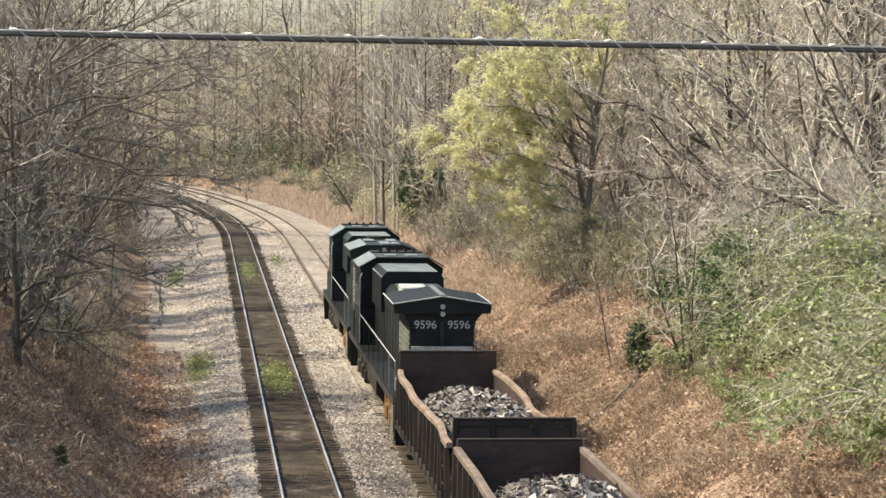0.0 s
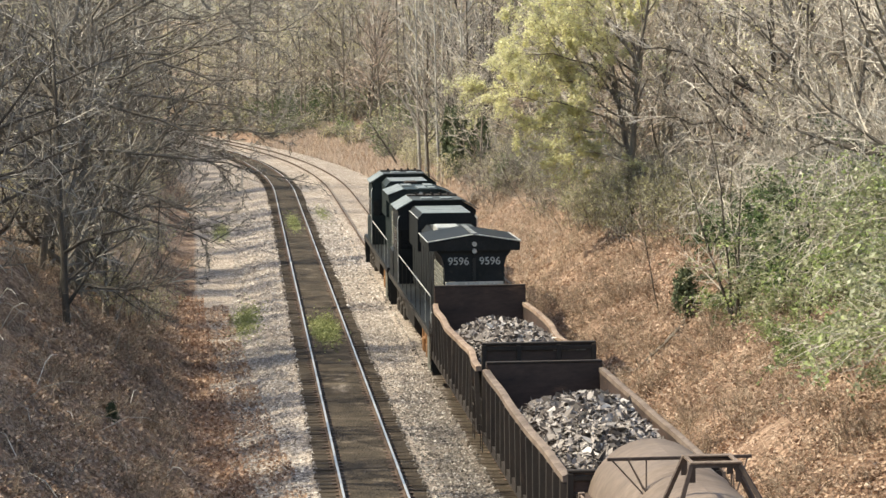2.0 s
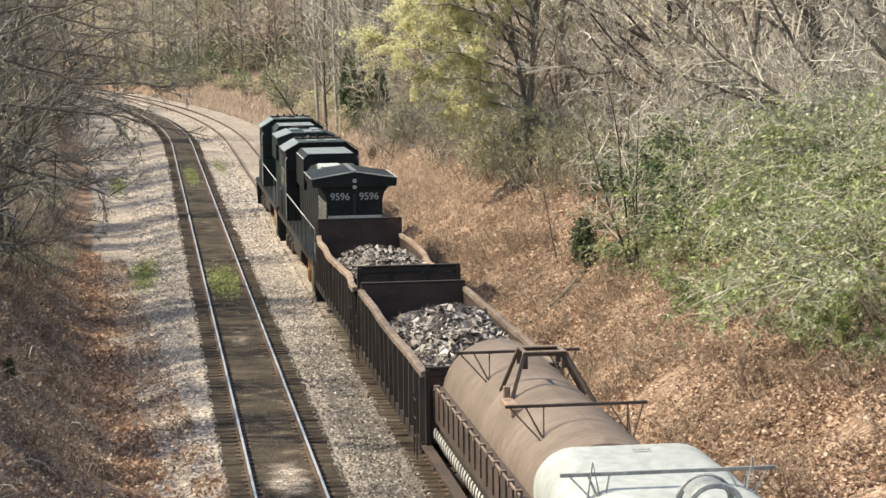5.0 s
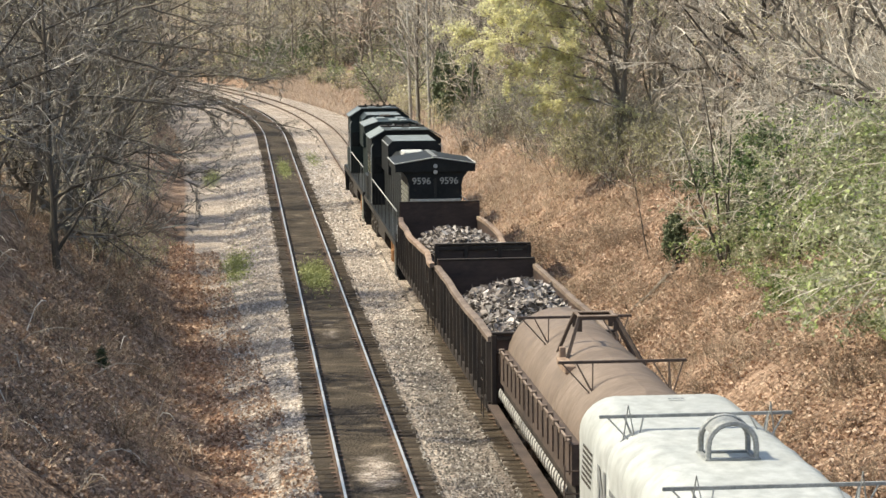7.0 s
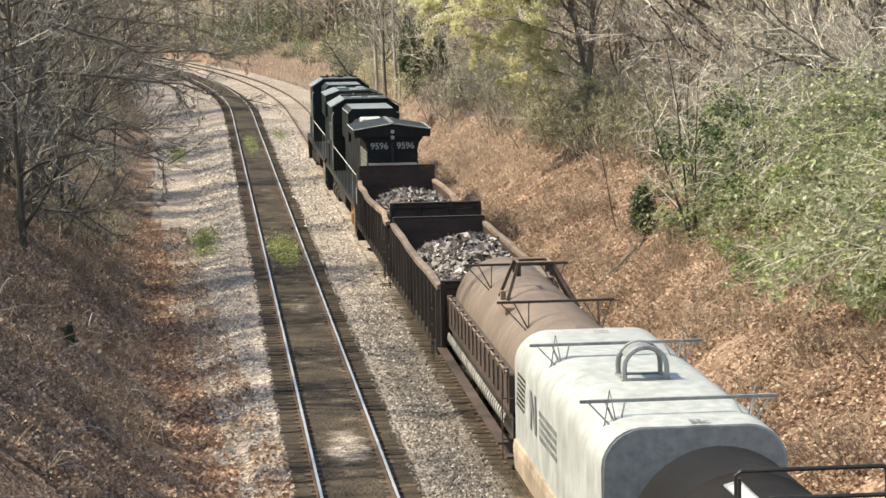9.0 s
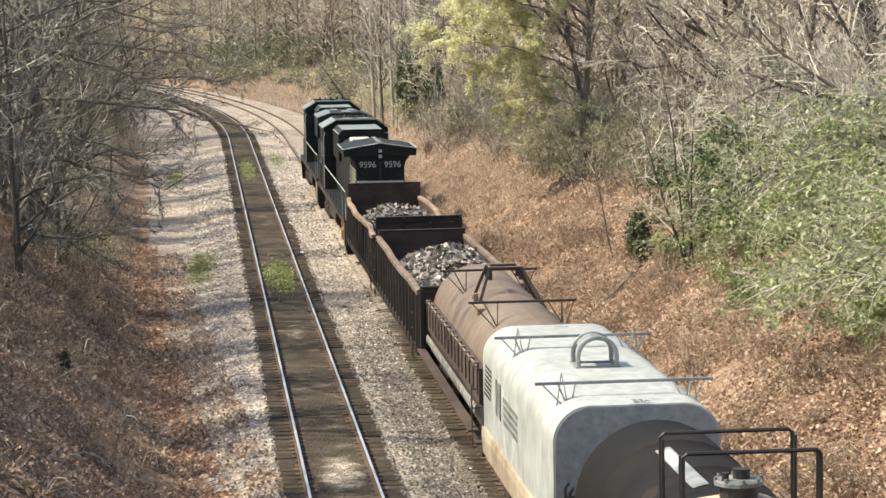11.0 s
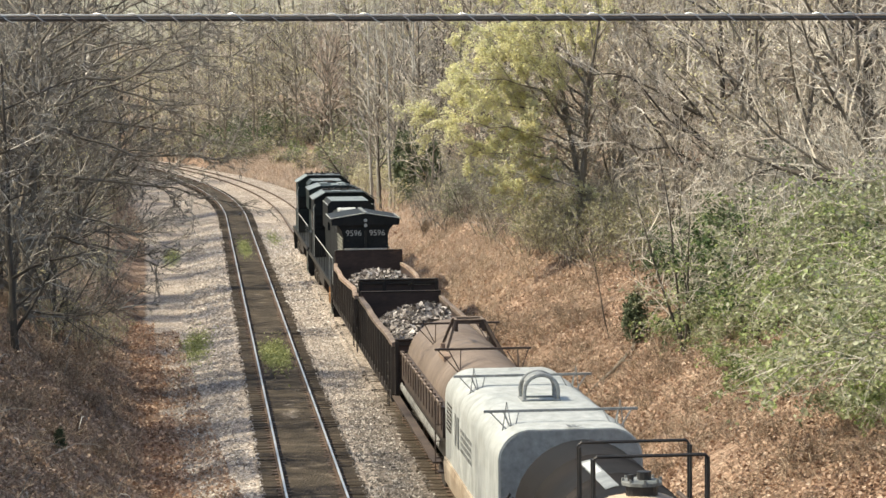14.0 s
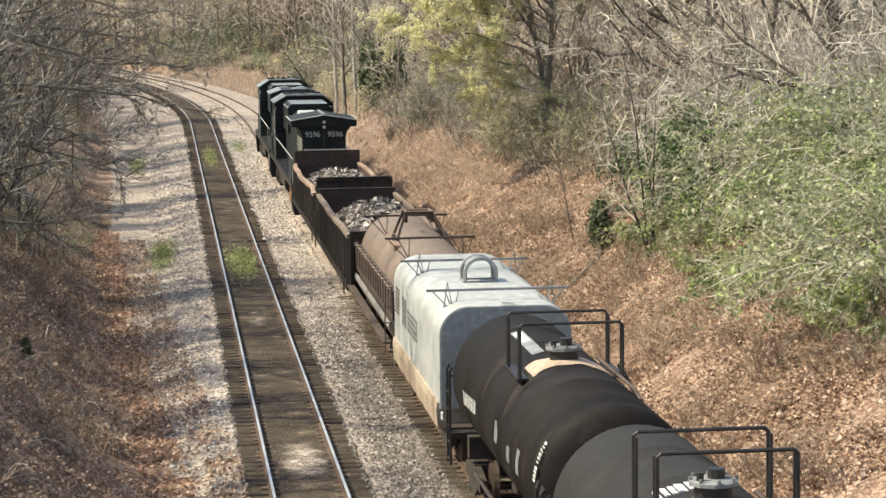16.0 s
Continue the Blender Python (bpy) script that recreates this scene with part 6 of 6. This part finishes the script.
def right_wood(s):
    return lerp(s, (50, 15.5), (75, 15.5), (120, 13.5), (170, 12.0), (300, 14.0)), 0.285 * s + 4


scatter(34, (62, 112), lambda s: (right_wood(s)[0] + 0.5, right_wood(s)[1]), near_kinds + near_kinds[3:], (0.75, 1.15), 101, 2.2)
scatter(60, (105, 175), lambda s: (right_wood(s)[0], right_wood(s)[1]), near_kinds[:2] + near_kinds[3:] * 2 + far_kinds[:3], (0.7, 1.0), 102, 2.4)
scatter(95, (170, 300), lambda s: (right_wood(s)[0] + 3, 0.26 * s + 12), far_kinds, (0.8, 1.15), 103, 2.6)
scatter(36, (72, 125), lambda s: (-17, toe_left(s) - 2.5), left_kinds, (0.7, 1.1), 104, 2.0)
# tall trees left of the view, added to throw shadow streaks on the gravel
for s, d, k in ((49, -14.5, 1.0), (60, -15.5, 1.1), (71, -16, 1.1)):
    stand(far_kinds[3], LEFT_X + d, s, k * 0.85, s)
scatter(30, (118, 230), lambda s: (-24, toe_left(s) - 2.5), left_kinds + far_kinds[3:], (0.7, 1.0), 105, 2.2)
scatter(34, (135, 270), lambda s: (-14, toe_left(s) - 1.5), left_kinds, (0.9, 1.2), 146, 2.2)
# more unseen trees beyond the left edge, added to shade the near bank
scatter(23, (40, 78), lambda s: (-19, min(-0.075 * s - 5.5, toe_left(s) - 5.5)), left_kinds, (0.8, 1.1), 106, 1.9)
scatter(46, (225, 330), lambda s: (-42, -9), far_kinds, (0.8, 1.1), 107, 2.4)
scatter(50, (300, 400), lambda s: (10, 90), far_kinds, (0.9, 1.3), 108, 3.0)
scatter(44, (60, 125), lambda s: (right_wood(s)[0] - 1.2, right_wood(s)[0] + 9), brush_kinds + [brush_olive], (0.6, 1.05), 111, 1.2)
scatter(70, (110, 240), lambda s: (right_wood(s)[0] - 0.5, right_wood(s)[0] + 8), brush_kinds + [brush_dark, brush_olive], (0.7, 1.2), 112, 1.4)
scatter(26, (84, 130), lambda s: (-14, toe_left(s) - 1.8), brush_kinds, (0.6, 1.1), 113, 1.2)
scatter(46, (120, 250), lambda s: (-15, toe_left(s) - 1.0), brush_kinds, (0.8, 1.3), 114, 1.4)
scatter(105, (44, 100), lambda s: (8.2, 15.5), [brush_low], (0.5, 1.3), 131, 0.7)
scatter(16, (44, 90), lambda s: (-10.0, toe_left(s) - 1.2), [brush_low], (0.5, 1.1), 132, 1.2)
scatter(24, (106, 142), lambda s: (right_wood(s)[0] - 1.2, right_wood(s)[0] + 4.5), [brush_dark, brush_dark, brush_olive], (0.8, 1.2), 133, 1.1)
# the green thicket above the bank: dark ivy first, then the pale arching mass, lime at its foot
scatter(9, (68, 80), lambda s: (13.4, 17.0), shrub_kinds[2:3] + shrub_kinds[:1], (0.6, 1.1), 121, 1.1)
scatter(8, (66, 82), lambda s: (15.5, 19.5), shrub_kinds[:1], (0.8, 1.2), 120, 1.2)
scatter(24, (50, 72), lambda s: (13.6, 19.0), shrub_kinds[1:2], (0.6, 1.25), 122, 1.1)
scatter(5, (52, 70), lambda s: (14.0, 18.0), shrub_kinds[:1], (0.6, 0.9), 128, 1.4)
scatter(10, (49, 64), lambda s: (12.5, 14.2), shrub_kinds[3:4], (0.5, 0.9), 129, 0.9)
scatter(6, (66, 76), lambda s: (12.6, 13.6), shrub_kinds[3:4], (0.4, 0.7), 130, 1.0)
scatter(4, (52, 80), lambda s: (14.4, 17.5), [brush_arch], (0.7, 1.0), 126, 1.8)
scatter(16, (60, 90), lambda s: (16.8, 21.5), [brush_tall], (0.8, 1.15), 127, 1.2)
scatter(13, (62, 86), lambda s: (15.6, 20.5), [brush_arch], (1.0, 1.5), 134, 1.5)
scatter(5, (76, 90), lambda s: (14.5, 18.5), shrub_kinds[2:3] + shrub_kinds[:1], (0.7, 1.0), 123, 1.3)
scatter(12, (90, 150), lambda s: (right_wood(s)[0] - 0.5, right_wood(s)[0] + 4), shrub_kinds[:3], (0.4, 0.8), 124, 2.0)
for x, y, k in ((4.4, 303.0, 1.3), (6.0, 302.0, 1.5), (7.6, 301.0, 1.5), (9.2, 301.0, 1.4), (10.8, 300.0, 1.2), (6.8, 306.0, 1.7), (8.6, 305.0, 1.6)):
    stand(shrub_kinds[2], x, y, k)
# undergrowth behind the bend and before the nearer woods
scatter(16, (96, 114), lambda s: (13.0, 15.5), [brush_dark, brush_olive], (0.6, 1.0), 141, 1.0)
scatter(26, (285, 345), lambda s: (8.5, 36), far_kinds[2:3], (0.7, 1.1), 144, 2.2)
scatter(16, (180, 290), lambda s: (-30, -10), far_kinds[2:3], (0.8, 1.1), 145, 2.5)
dead_cedar = cedar_tree(53, "small dead brown evergreen on the dry grassy bank", 0.95, 0.55, 900, P["bramble"])
dead_cedar.matrix_world = pose(13.65, 145.0, ground_z(13.65, 145.0))
for kind in near_kinds + left_kinds + far_kinds + brush_kinds + shrub_kinds + [brush_low, brush_olive, brush_dark, brush_tall, brush_arch, tan_kind, pole_kind, pole_kind_b, cedar_small, cedar_tall]:
    for o in (*kind.children, kind):
        bpy.data.objects.remove(o)


# ---- woods in the distance, past counting ----
def far_woods():
    rnd = random.Random(301)
    m = Mesher()

    def twiggy(p, h, slot):
        top = p + Vector((rnd.gauss(0, .6), rnd.gauss(0, .6), h))
        m.bar([p, p.lerp(top, 0.5), top], [0.15, 0.10, 0.03], 4, 0)
        for _ in range(46):
            t = rnd.uniform(0.12, 1.0)
            a = p.lerp(top, t)
            ln = h * rnd.uniform(0.08, 0.24) * (1.25 - 0.6 * t)
            d = Vector((rnd.gauss(0, 1), rnd.gauss(0, 1), rnd.uniform(0.1, 1.3))).normalized()
            b = a + d * ln
            m.bar([a, b], [0.045, 0.018], 3, slot)
            for _ in range(4):
                q = a.lerp(b, rnd.uniform(0.3, 1.0))
                e = (d + Vector((rnd.gauss(0, .6), rnd.gauss(0, .6), rnd.gauss(0, .5)))).normalized()
                m.bar([q, q + e * ln * rnd.uniform(0.3, 0.7)], [0.022, 0.012], 3, slot)

    for n, s0, s1, d0, d1, lo in ((250, 262, 400, 10, 110, 15), (300, 235, 420, -90, -9, 16), (150, 180, 270, 20, 80, 12)):
        for _ in range(n):
            s, d = rnd.uniform(s0, s1), rnd.uniform(d0, d1)
            p = along(s, d, height(s, d) - 0.2)
            twiggy(p, rnd.uniform(lo, lo + 14), rnd.choice((1, 1, 2, 2, 3)))
    # distance haze comes from the paled twig colour
    return tagged(new("far_woods", m.mesh("far_woods", [P["bark"], P["far"], P["far"], P["bud_dull"]])), "tan and grey bare woods in the distance, paled in colour for haze", "woods", kind="stuff")


far_woods()


def far_undergrowth():
    """Low bushes under the far trees: grey-brown twigs with thin olive leaves."""
    rnd = random.Random(302)
    m = Mesher()
    for n, s0, s1, d0, d1, lo, hi in ((130, 188, 285, 12.5, 34, 1.6, 3.4), (170, 286, 350, 10.5, 60, 2.2, 5.0), (90, 190, 300, -40, -10, 1.6, 3.6)):
        for _ in range(n):
            s, d = rnd.uniform(s0, s1), rnd.uniform(d0, d1)
            p = along(s, d, height(s, d) - 0.15)
            h, slot = rnd.uniform(lo, hi), rnd.choice((1, 2, 2))
            for _ in range(34):
                a = Vector((rnd.gauss(0, .55), rnd.gauss(0, .55), 1)).normalized() * h * rnd.uniform(0.5, 1.1)
                q = p + Vector((rnd.gauss(0, .5), rnd.gauss(0, .5), 0)) * h * 0.4
                m.bar([q, q + a * 0.6, q + a + Vector((rnd.gauss(0, .15), rnd.gauss(0, .15), -0.1)) * h], [0.030, 0.022, 0.012], 3, 0)
                for _ in range(4):
                    k = q + a * rnd.uniform(0.35, 1.0)
                    m.bar([k, k + Vector((rnd.gauss(0, .3), rnd.gauss(0, .3), rnd.uniform(0, .35))) * h * 0.6], [0.016, 0.010], 3, 0)
                    for _ in range(2):
                        m.leaf(k + Vector((rnd.gauss(0, .2), rnd.gauss(0, .2), rnd.gauss(0, .2))), rnd.uniform(0.10, 0.20), rnd, slot)
    return tagged(new("far_undergrowth", m.mesh("far_undergrowth", [P["shade"], P["bud_dull"], P["green"]])), "grey-olive undergrowth below the far woods", "undergrowth", kind="stuff")


far_undergrowth()


# ---- litter, stones and grass: too many to count ----
def dead_leaves():
    rnd = random.Random(201)
    m = Mesher()
    for n, s0, s1, da, db, size in ((80000, 44, 95, 7.2, 17.0, 0.082), (20000, 95, 150, 7.4, 15.5, 0.10), (52000, 44, 105, -9.5, -2.6, 0.075), (11000, 44, 110, -4.75, -3.65, 0.085), (5000, 150, 250, 9.5, 14.0, 0.2)):
        for _ in range(n):
            s, d = s0 + (s1 - s0) * rnd.random() ** 1.3, rnd.uniform(da, db)
            if d < 0:
                d = d + (toe_left(s) + 4.6)
            p = along(s, d, height(s, d) + rnd.uniform(0.01, 0.13))
            if rough(p.x, p.y, 0.32, 41) + 0.6 * rough(p.x, p.y, 1.1, 43) < rnd.uniform(-0.55, 0.2):
                continue
            m.leaf(p, size * rnd.uniform(0.6, 1.5), rnd, 1 if db == -3.65 else 0, 0.85, 1.1)
    return tagged(new("dead_leaves", m.mesh("dead_leaves", [MAT["leaf_dead"], MAT["leaf_orange"]])), "orange-tan fallen leaves covering the banks", "leaf litter", kind="stuff")


def ballast_stones():
    rnd = random.Random(202)
    v, f, mats = [], [], []
    for n, s0, s1, size in ((26000, 46, 100, 0.036), (9000, 100, 170, 0.055)):
        for _ in range(n):
            s = s0 + (s1 - s0) * rnd.random() ** 1.2
            band = rnd.random()
            d = rnd.uniform(1.25, 3.0) if band < 0.45 else (rnd.uniform(-3.6, -1.25) if band < 0.92 else rnd.uniform(5.5, 6.6))
            if d < toe_left(s) + 0.6:
                continue
            p = along(s, d, height(s, d))
            b, k = len(v), size * rnd.uniform(0.6, 1.6)
            v += [(p.x + rnd.uniform(-k, k) * 0.4, p.y + rnd.uniform(-k, k) * 0.4, p.z + k * rnd.uniform(0.5, 1.1))]
            a = rnd.uniform(0, 6.3)
            for i in range(4):
                q = k * rnd.uniform(0.7, 1.3)
                v.append((p.x + math.cos(a + i * 1.57) * q, p.y + math.sin(a + i * 1.57) * q, p.z - 0.01 + k * rnd.uniform(0, 0.35)))
            f += [(b, b + 1, b + 2), (b, b + 2, b + 3), (b, b + 3, b + 4), (b, b + 4, b + 1)]
            mats += [1 if d > 1.2 and s < 74 + rnd.gauss(0, 6) else 0] * 4
    me = bpy.data.meshes.new("ballast_stones")
    me.from_pydata(v, [], f)
    for k in ("stone", "stone_grey"):
        me.materials.append(MAT[k])
    me.polygons.foreach_set("material_index", mats)
    return tagged(new("ballast_stones", me), "loose pale grey and tan ballast stones", "gravel", kind="stuff")


def dry_grass():
    rnd = random.Random(203)
    m = Mesher()
    for n, s0, s1, da, db, h in ((5200, 60, 175, 8.0, 15.0, 0.35), (2600, 60, 130, -9.5, -4.0, 0.3), (11000, 185, 290, 8.5, 17.0, 0.5), (5200, 105, 190, 8.4, 14.5, 0.4)):
        for _ in range(n):
            s, d = rnd.uniform(s0, s1), rnd.uniform(da, db)
            if d < 0 and d > toe_left(s) - 0.4:
                continue
            p = along(s, d, height(s, d) - 0.02)
            for _ in range(3):
                t = Vector((rnd.gauss(0, .35), rnd.gauss(0, .35), 1)) * h * rnd.uniform(0.5, 1.4)
                w = Vector((rnd.gauss(0, 1), rnd.gauss(0, 1), 0)).normalized() * (0.008 if s < 150 else 0.018 if s < 185 else 0.045)
                b = len(m.v)
                m.v += [p - w, p + w, p + t * 0.6 + w, p + t]
                m.f.append((b, b + 1, b + 2, b + 3))
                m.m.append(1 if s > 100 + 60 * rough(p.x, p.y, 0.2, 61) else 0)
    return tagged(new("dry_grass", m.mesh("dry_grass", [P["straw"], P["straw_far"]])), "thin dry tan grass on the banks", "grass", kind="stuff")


def green_weeds():
    rnd = random.Random(204)
    m = Mesher()
    for n, s, d, ls, ld in ((2200, 91.5, 0.0, 4.0, 0.5), (500, 150.0, 0.0, 8.0, 0.4), (1500, 98.0, -3.0, 5.0, 0.5), (250, 160.0, 2.1, 7.0, 0.4), (250, 150.0, -4.5, 8.0, 0.5)):
        for _ in range(n):
            ss, dd = rnd.gauss(s, ls * 0.6), rnd.gauss(d, ld * 0.6)
            if abs(abs(dd) - 0.7525) < 0.12:
                continue
            m.leaf(along(ss, dd, max(height(ss, dd), -0.17 if abs(dd) < 1.3 else -9) + rnd.uniform(0.02, 0.10)), rnd.uniform(0.03, 0.08), rnd, 0, 0.9, 1.8)
    return tagged(new("green_weeds", m.mesh("green_weeds", [P["weed"]])), "low yellow-green weeds growing between the ties", "weeds", kind="stuff")


def dead_stems():
    """Low brown stems and dead brambles over the banks, in patches."""
    rnd = random.Random(206)
    m = Mesher()
    for n, s0, s1, da, db in ((4200, 46, 150, 7.6, 16.5), (1900, 42, 120, -11.5, -4.2), (900, 190, 290, 9.5, 18.0)):
        for _ in range(n):
            s, d = rnd.uniform(s0, s1), rnd.uniform(da, db)
            if d < 0 and d > toe_left(s) - 0.6:
                continue
            p = along(s, d, height(s, d) - 0.03)
            if rough(p.x, p.y, 0.25, 51) < rnd.uniform(-0.3, 0.3):
                continue
            for _ in range(rnd.randint(2, 5)):
                h = rnd.uniform(0.25, 0.9)
                a = Vector((rnd.gauss(0, .5), rnd.gauss(0, .5), 1)).normalized()
                q = p + Vector((rnd.gauss(0, .15), rnd.gauss(0, .15), 0))
                tip = q + a * h + Vector((rnd.gauss(0, .2), rnd.gauss(0, .2), -0.15 * h))
                mid = q + a * h * 0.6
                m.bar([q, mid, tip], [0.008, 0.006, 0.003], 3)
                if da < 0 and rnd.random() < 0.05:
                    bow = Vector((rnd.gauss(0, .6), rnd.gauss(0, .6), rnd.uniform(0.3, 0.8)))
                    m.bar([q, q + bow * 0.6 + Vector((0, 0, .15)), q + bow, q + bow * 1.3 - Vector((0, 0, .25))], [0.016, 0.013, 0.010, 0.006], 4, 1)
                for _ in range(2):
                    k = mid.lerp(tip, rnd.random())
                    m.bar([k, k + Vector((rnd.gauss(0, .15), rnd.gauss(0, .15), rnd.uniform(0, .2)))], [0.005, 0.003], 3)
    return tagged(new("dead_brambles", m.mesh("dead_brambles", [P["bramble"], P["twig"]])), "low reddish-brown dead stems on the banks", "brush", kind="stuff")


dead_leaves()
dead_stems()
ballast_stones()
dry_grass()
green_weeds()


def fallen_branch():
    m = Mesher()
    rnd = random.Random(205)
    pts = []
    for i in range(10):
        t = i / 9
        x, y = 14.15 - 2.6 * t + 0.12 * math.sin(t * 9), 77.6 - 2.4 * t
        pts.append(Vector((x, y, ground_z(x, y) + 0.10 + 0.06 * math.sin(t * 7))))
    m.bar(pts, [0.075 - 0.004 * i for i in range(10)], 6)
    for i, (dx, dz) in ((3, (0.5, 0.3)), (6, (-0.35, 0.35))):
        m.bar([pts[i], pts[i] + Vector((dx * 0.5, -0.2, dz)), pts[i] + Vector((dx, -0.5, dz * 1.2))], [0.03, 0.02, 0.008], 5)
    return tagged(new("fallen_branch", m.mesh("fallen_branch", [P["bark"]])), "fallen grey-brown branch lying down the leafy bank", "branch")


fallen_branch()


def dead_tree():
    """A dark dead trunk lying on the thicket, with broken side limbs."""
    m = Mesher()
    rnd = random.Random(207)
    p0, p1 = Vector((20.6, 65.0, 6.6)), Vector((15.9, 69.0, 7.8))
    root = Vector((23.5, 62.6, ground_z(23.5, 62.6) - 0.2))
    pts = [root, root.lerp(p0, 0.6)] + [p0.lerp(p1, i / 6) + Vector((rnd.gauss(0, .05), 0, rnd.gauss(0, .08))) for i in range(7)]
    m.bar(pts, [0.19, 0.17, 0.15, 0.14, 0.12, 0.10, 0.08, 0.06, 0.03], 8)
    for i in (3, 4, 5, 6, 7):
        for k in range(4):
            e = Vector((rnd.uniform(-1.4, 0.1), rnd.gauss(0, .5), rnd.uniform(-0.7, 0.9)))
            m.bar([pts[i], pts[i] + e * 0.5, pts[i] + e + Vector((0, 0, -0.25))], [0.03, 0.02, 0.007], 5)
    return tagged(new("dead_tree", m.mesh("dead_tree", [P["bark_dark"]])), "dark dead tree leaning through the green thicket", "tree")


dead_tree()


# ---- the overhead cable close to the bridge ----
def cable():
    top = thing("overhead_cable", "black overhead cable with a bright spiral lashing wire", "cable")

    def at(x):
        return Vector((x, 25.0, 10.954 - 0.0054 * x + 0.00012 * (x - 2.5) ** 2))

    b = bmesh.new()
    tube(b, [at(-45 + i * 3) for i in range(32)], 0.024, 8)
    part("cable", b, MAT["cable"], top)
    b = bmesh.new()
    tube(b, [at(-45 + i * 3) + Vector((0, 0, 0.036)) for i in range(32)], 0.012, 6)
    part("messenger_wire", b, MAT["lashing"], top, "bright steel messenger wire")
    b = bmesh.new()
    pts = []
    for i in range(1500):
        x = -6 + i * 0.0125
        a = x / 0.34 * math.tau
        pts.append(at(x) + Vector((0, math.cos(a) * 0.033, 0.014 + math.sin(a) * 0.045)))
    tube(b, pts, 0.006, 4)
    part("lashing_wire", b, MAT["lashing"], top)


cable()


def motions():
    """The train rolls away at walking pace; its wheels turn with it."""
    def came(t):
        return lerp(t, *TRAIN)

    for ob, at in TRAVEL:
        walk(ob, [(t, pose(RIGHT_X, s + at, 0)) for t, s in TRAIN])
    times = [i * 0.25 for i in range(65)]
    start = TRAIN[0][1]
    for ob, y, r in WHEELS:
        walk(ob, [(t, pose(0, y, r, -math.degrees((came(t) - start) / r))) for t in times])


motions()
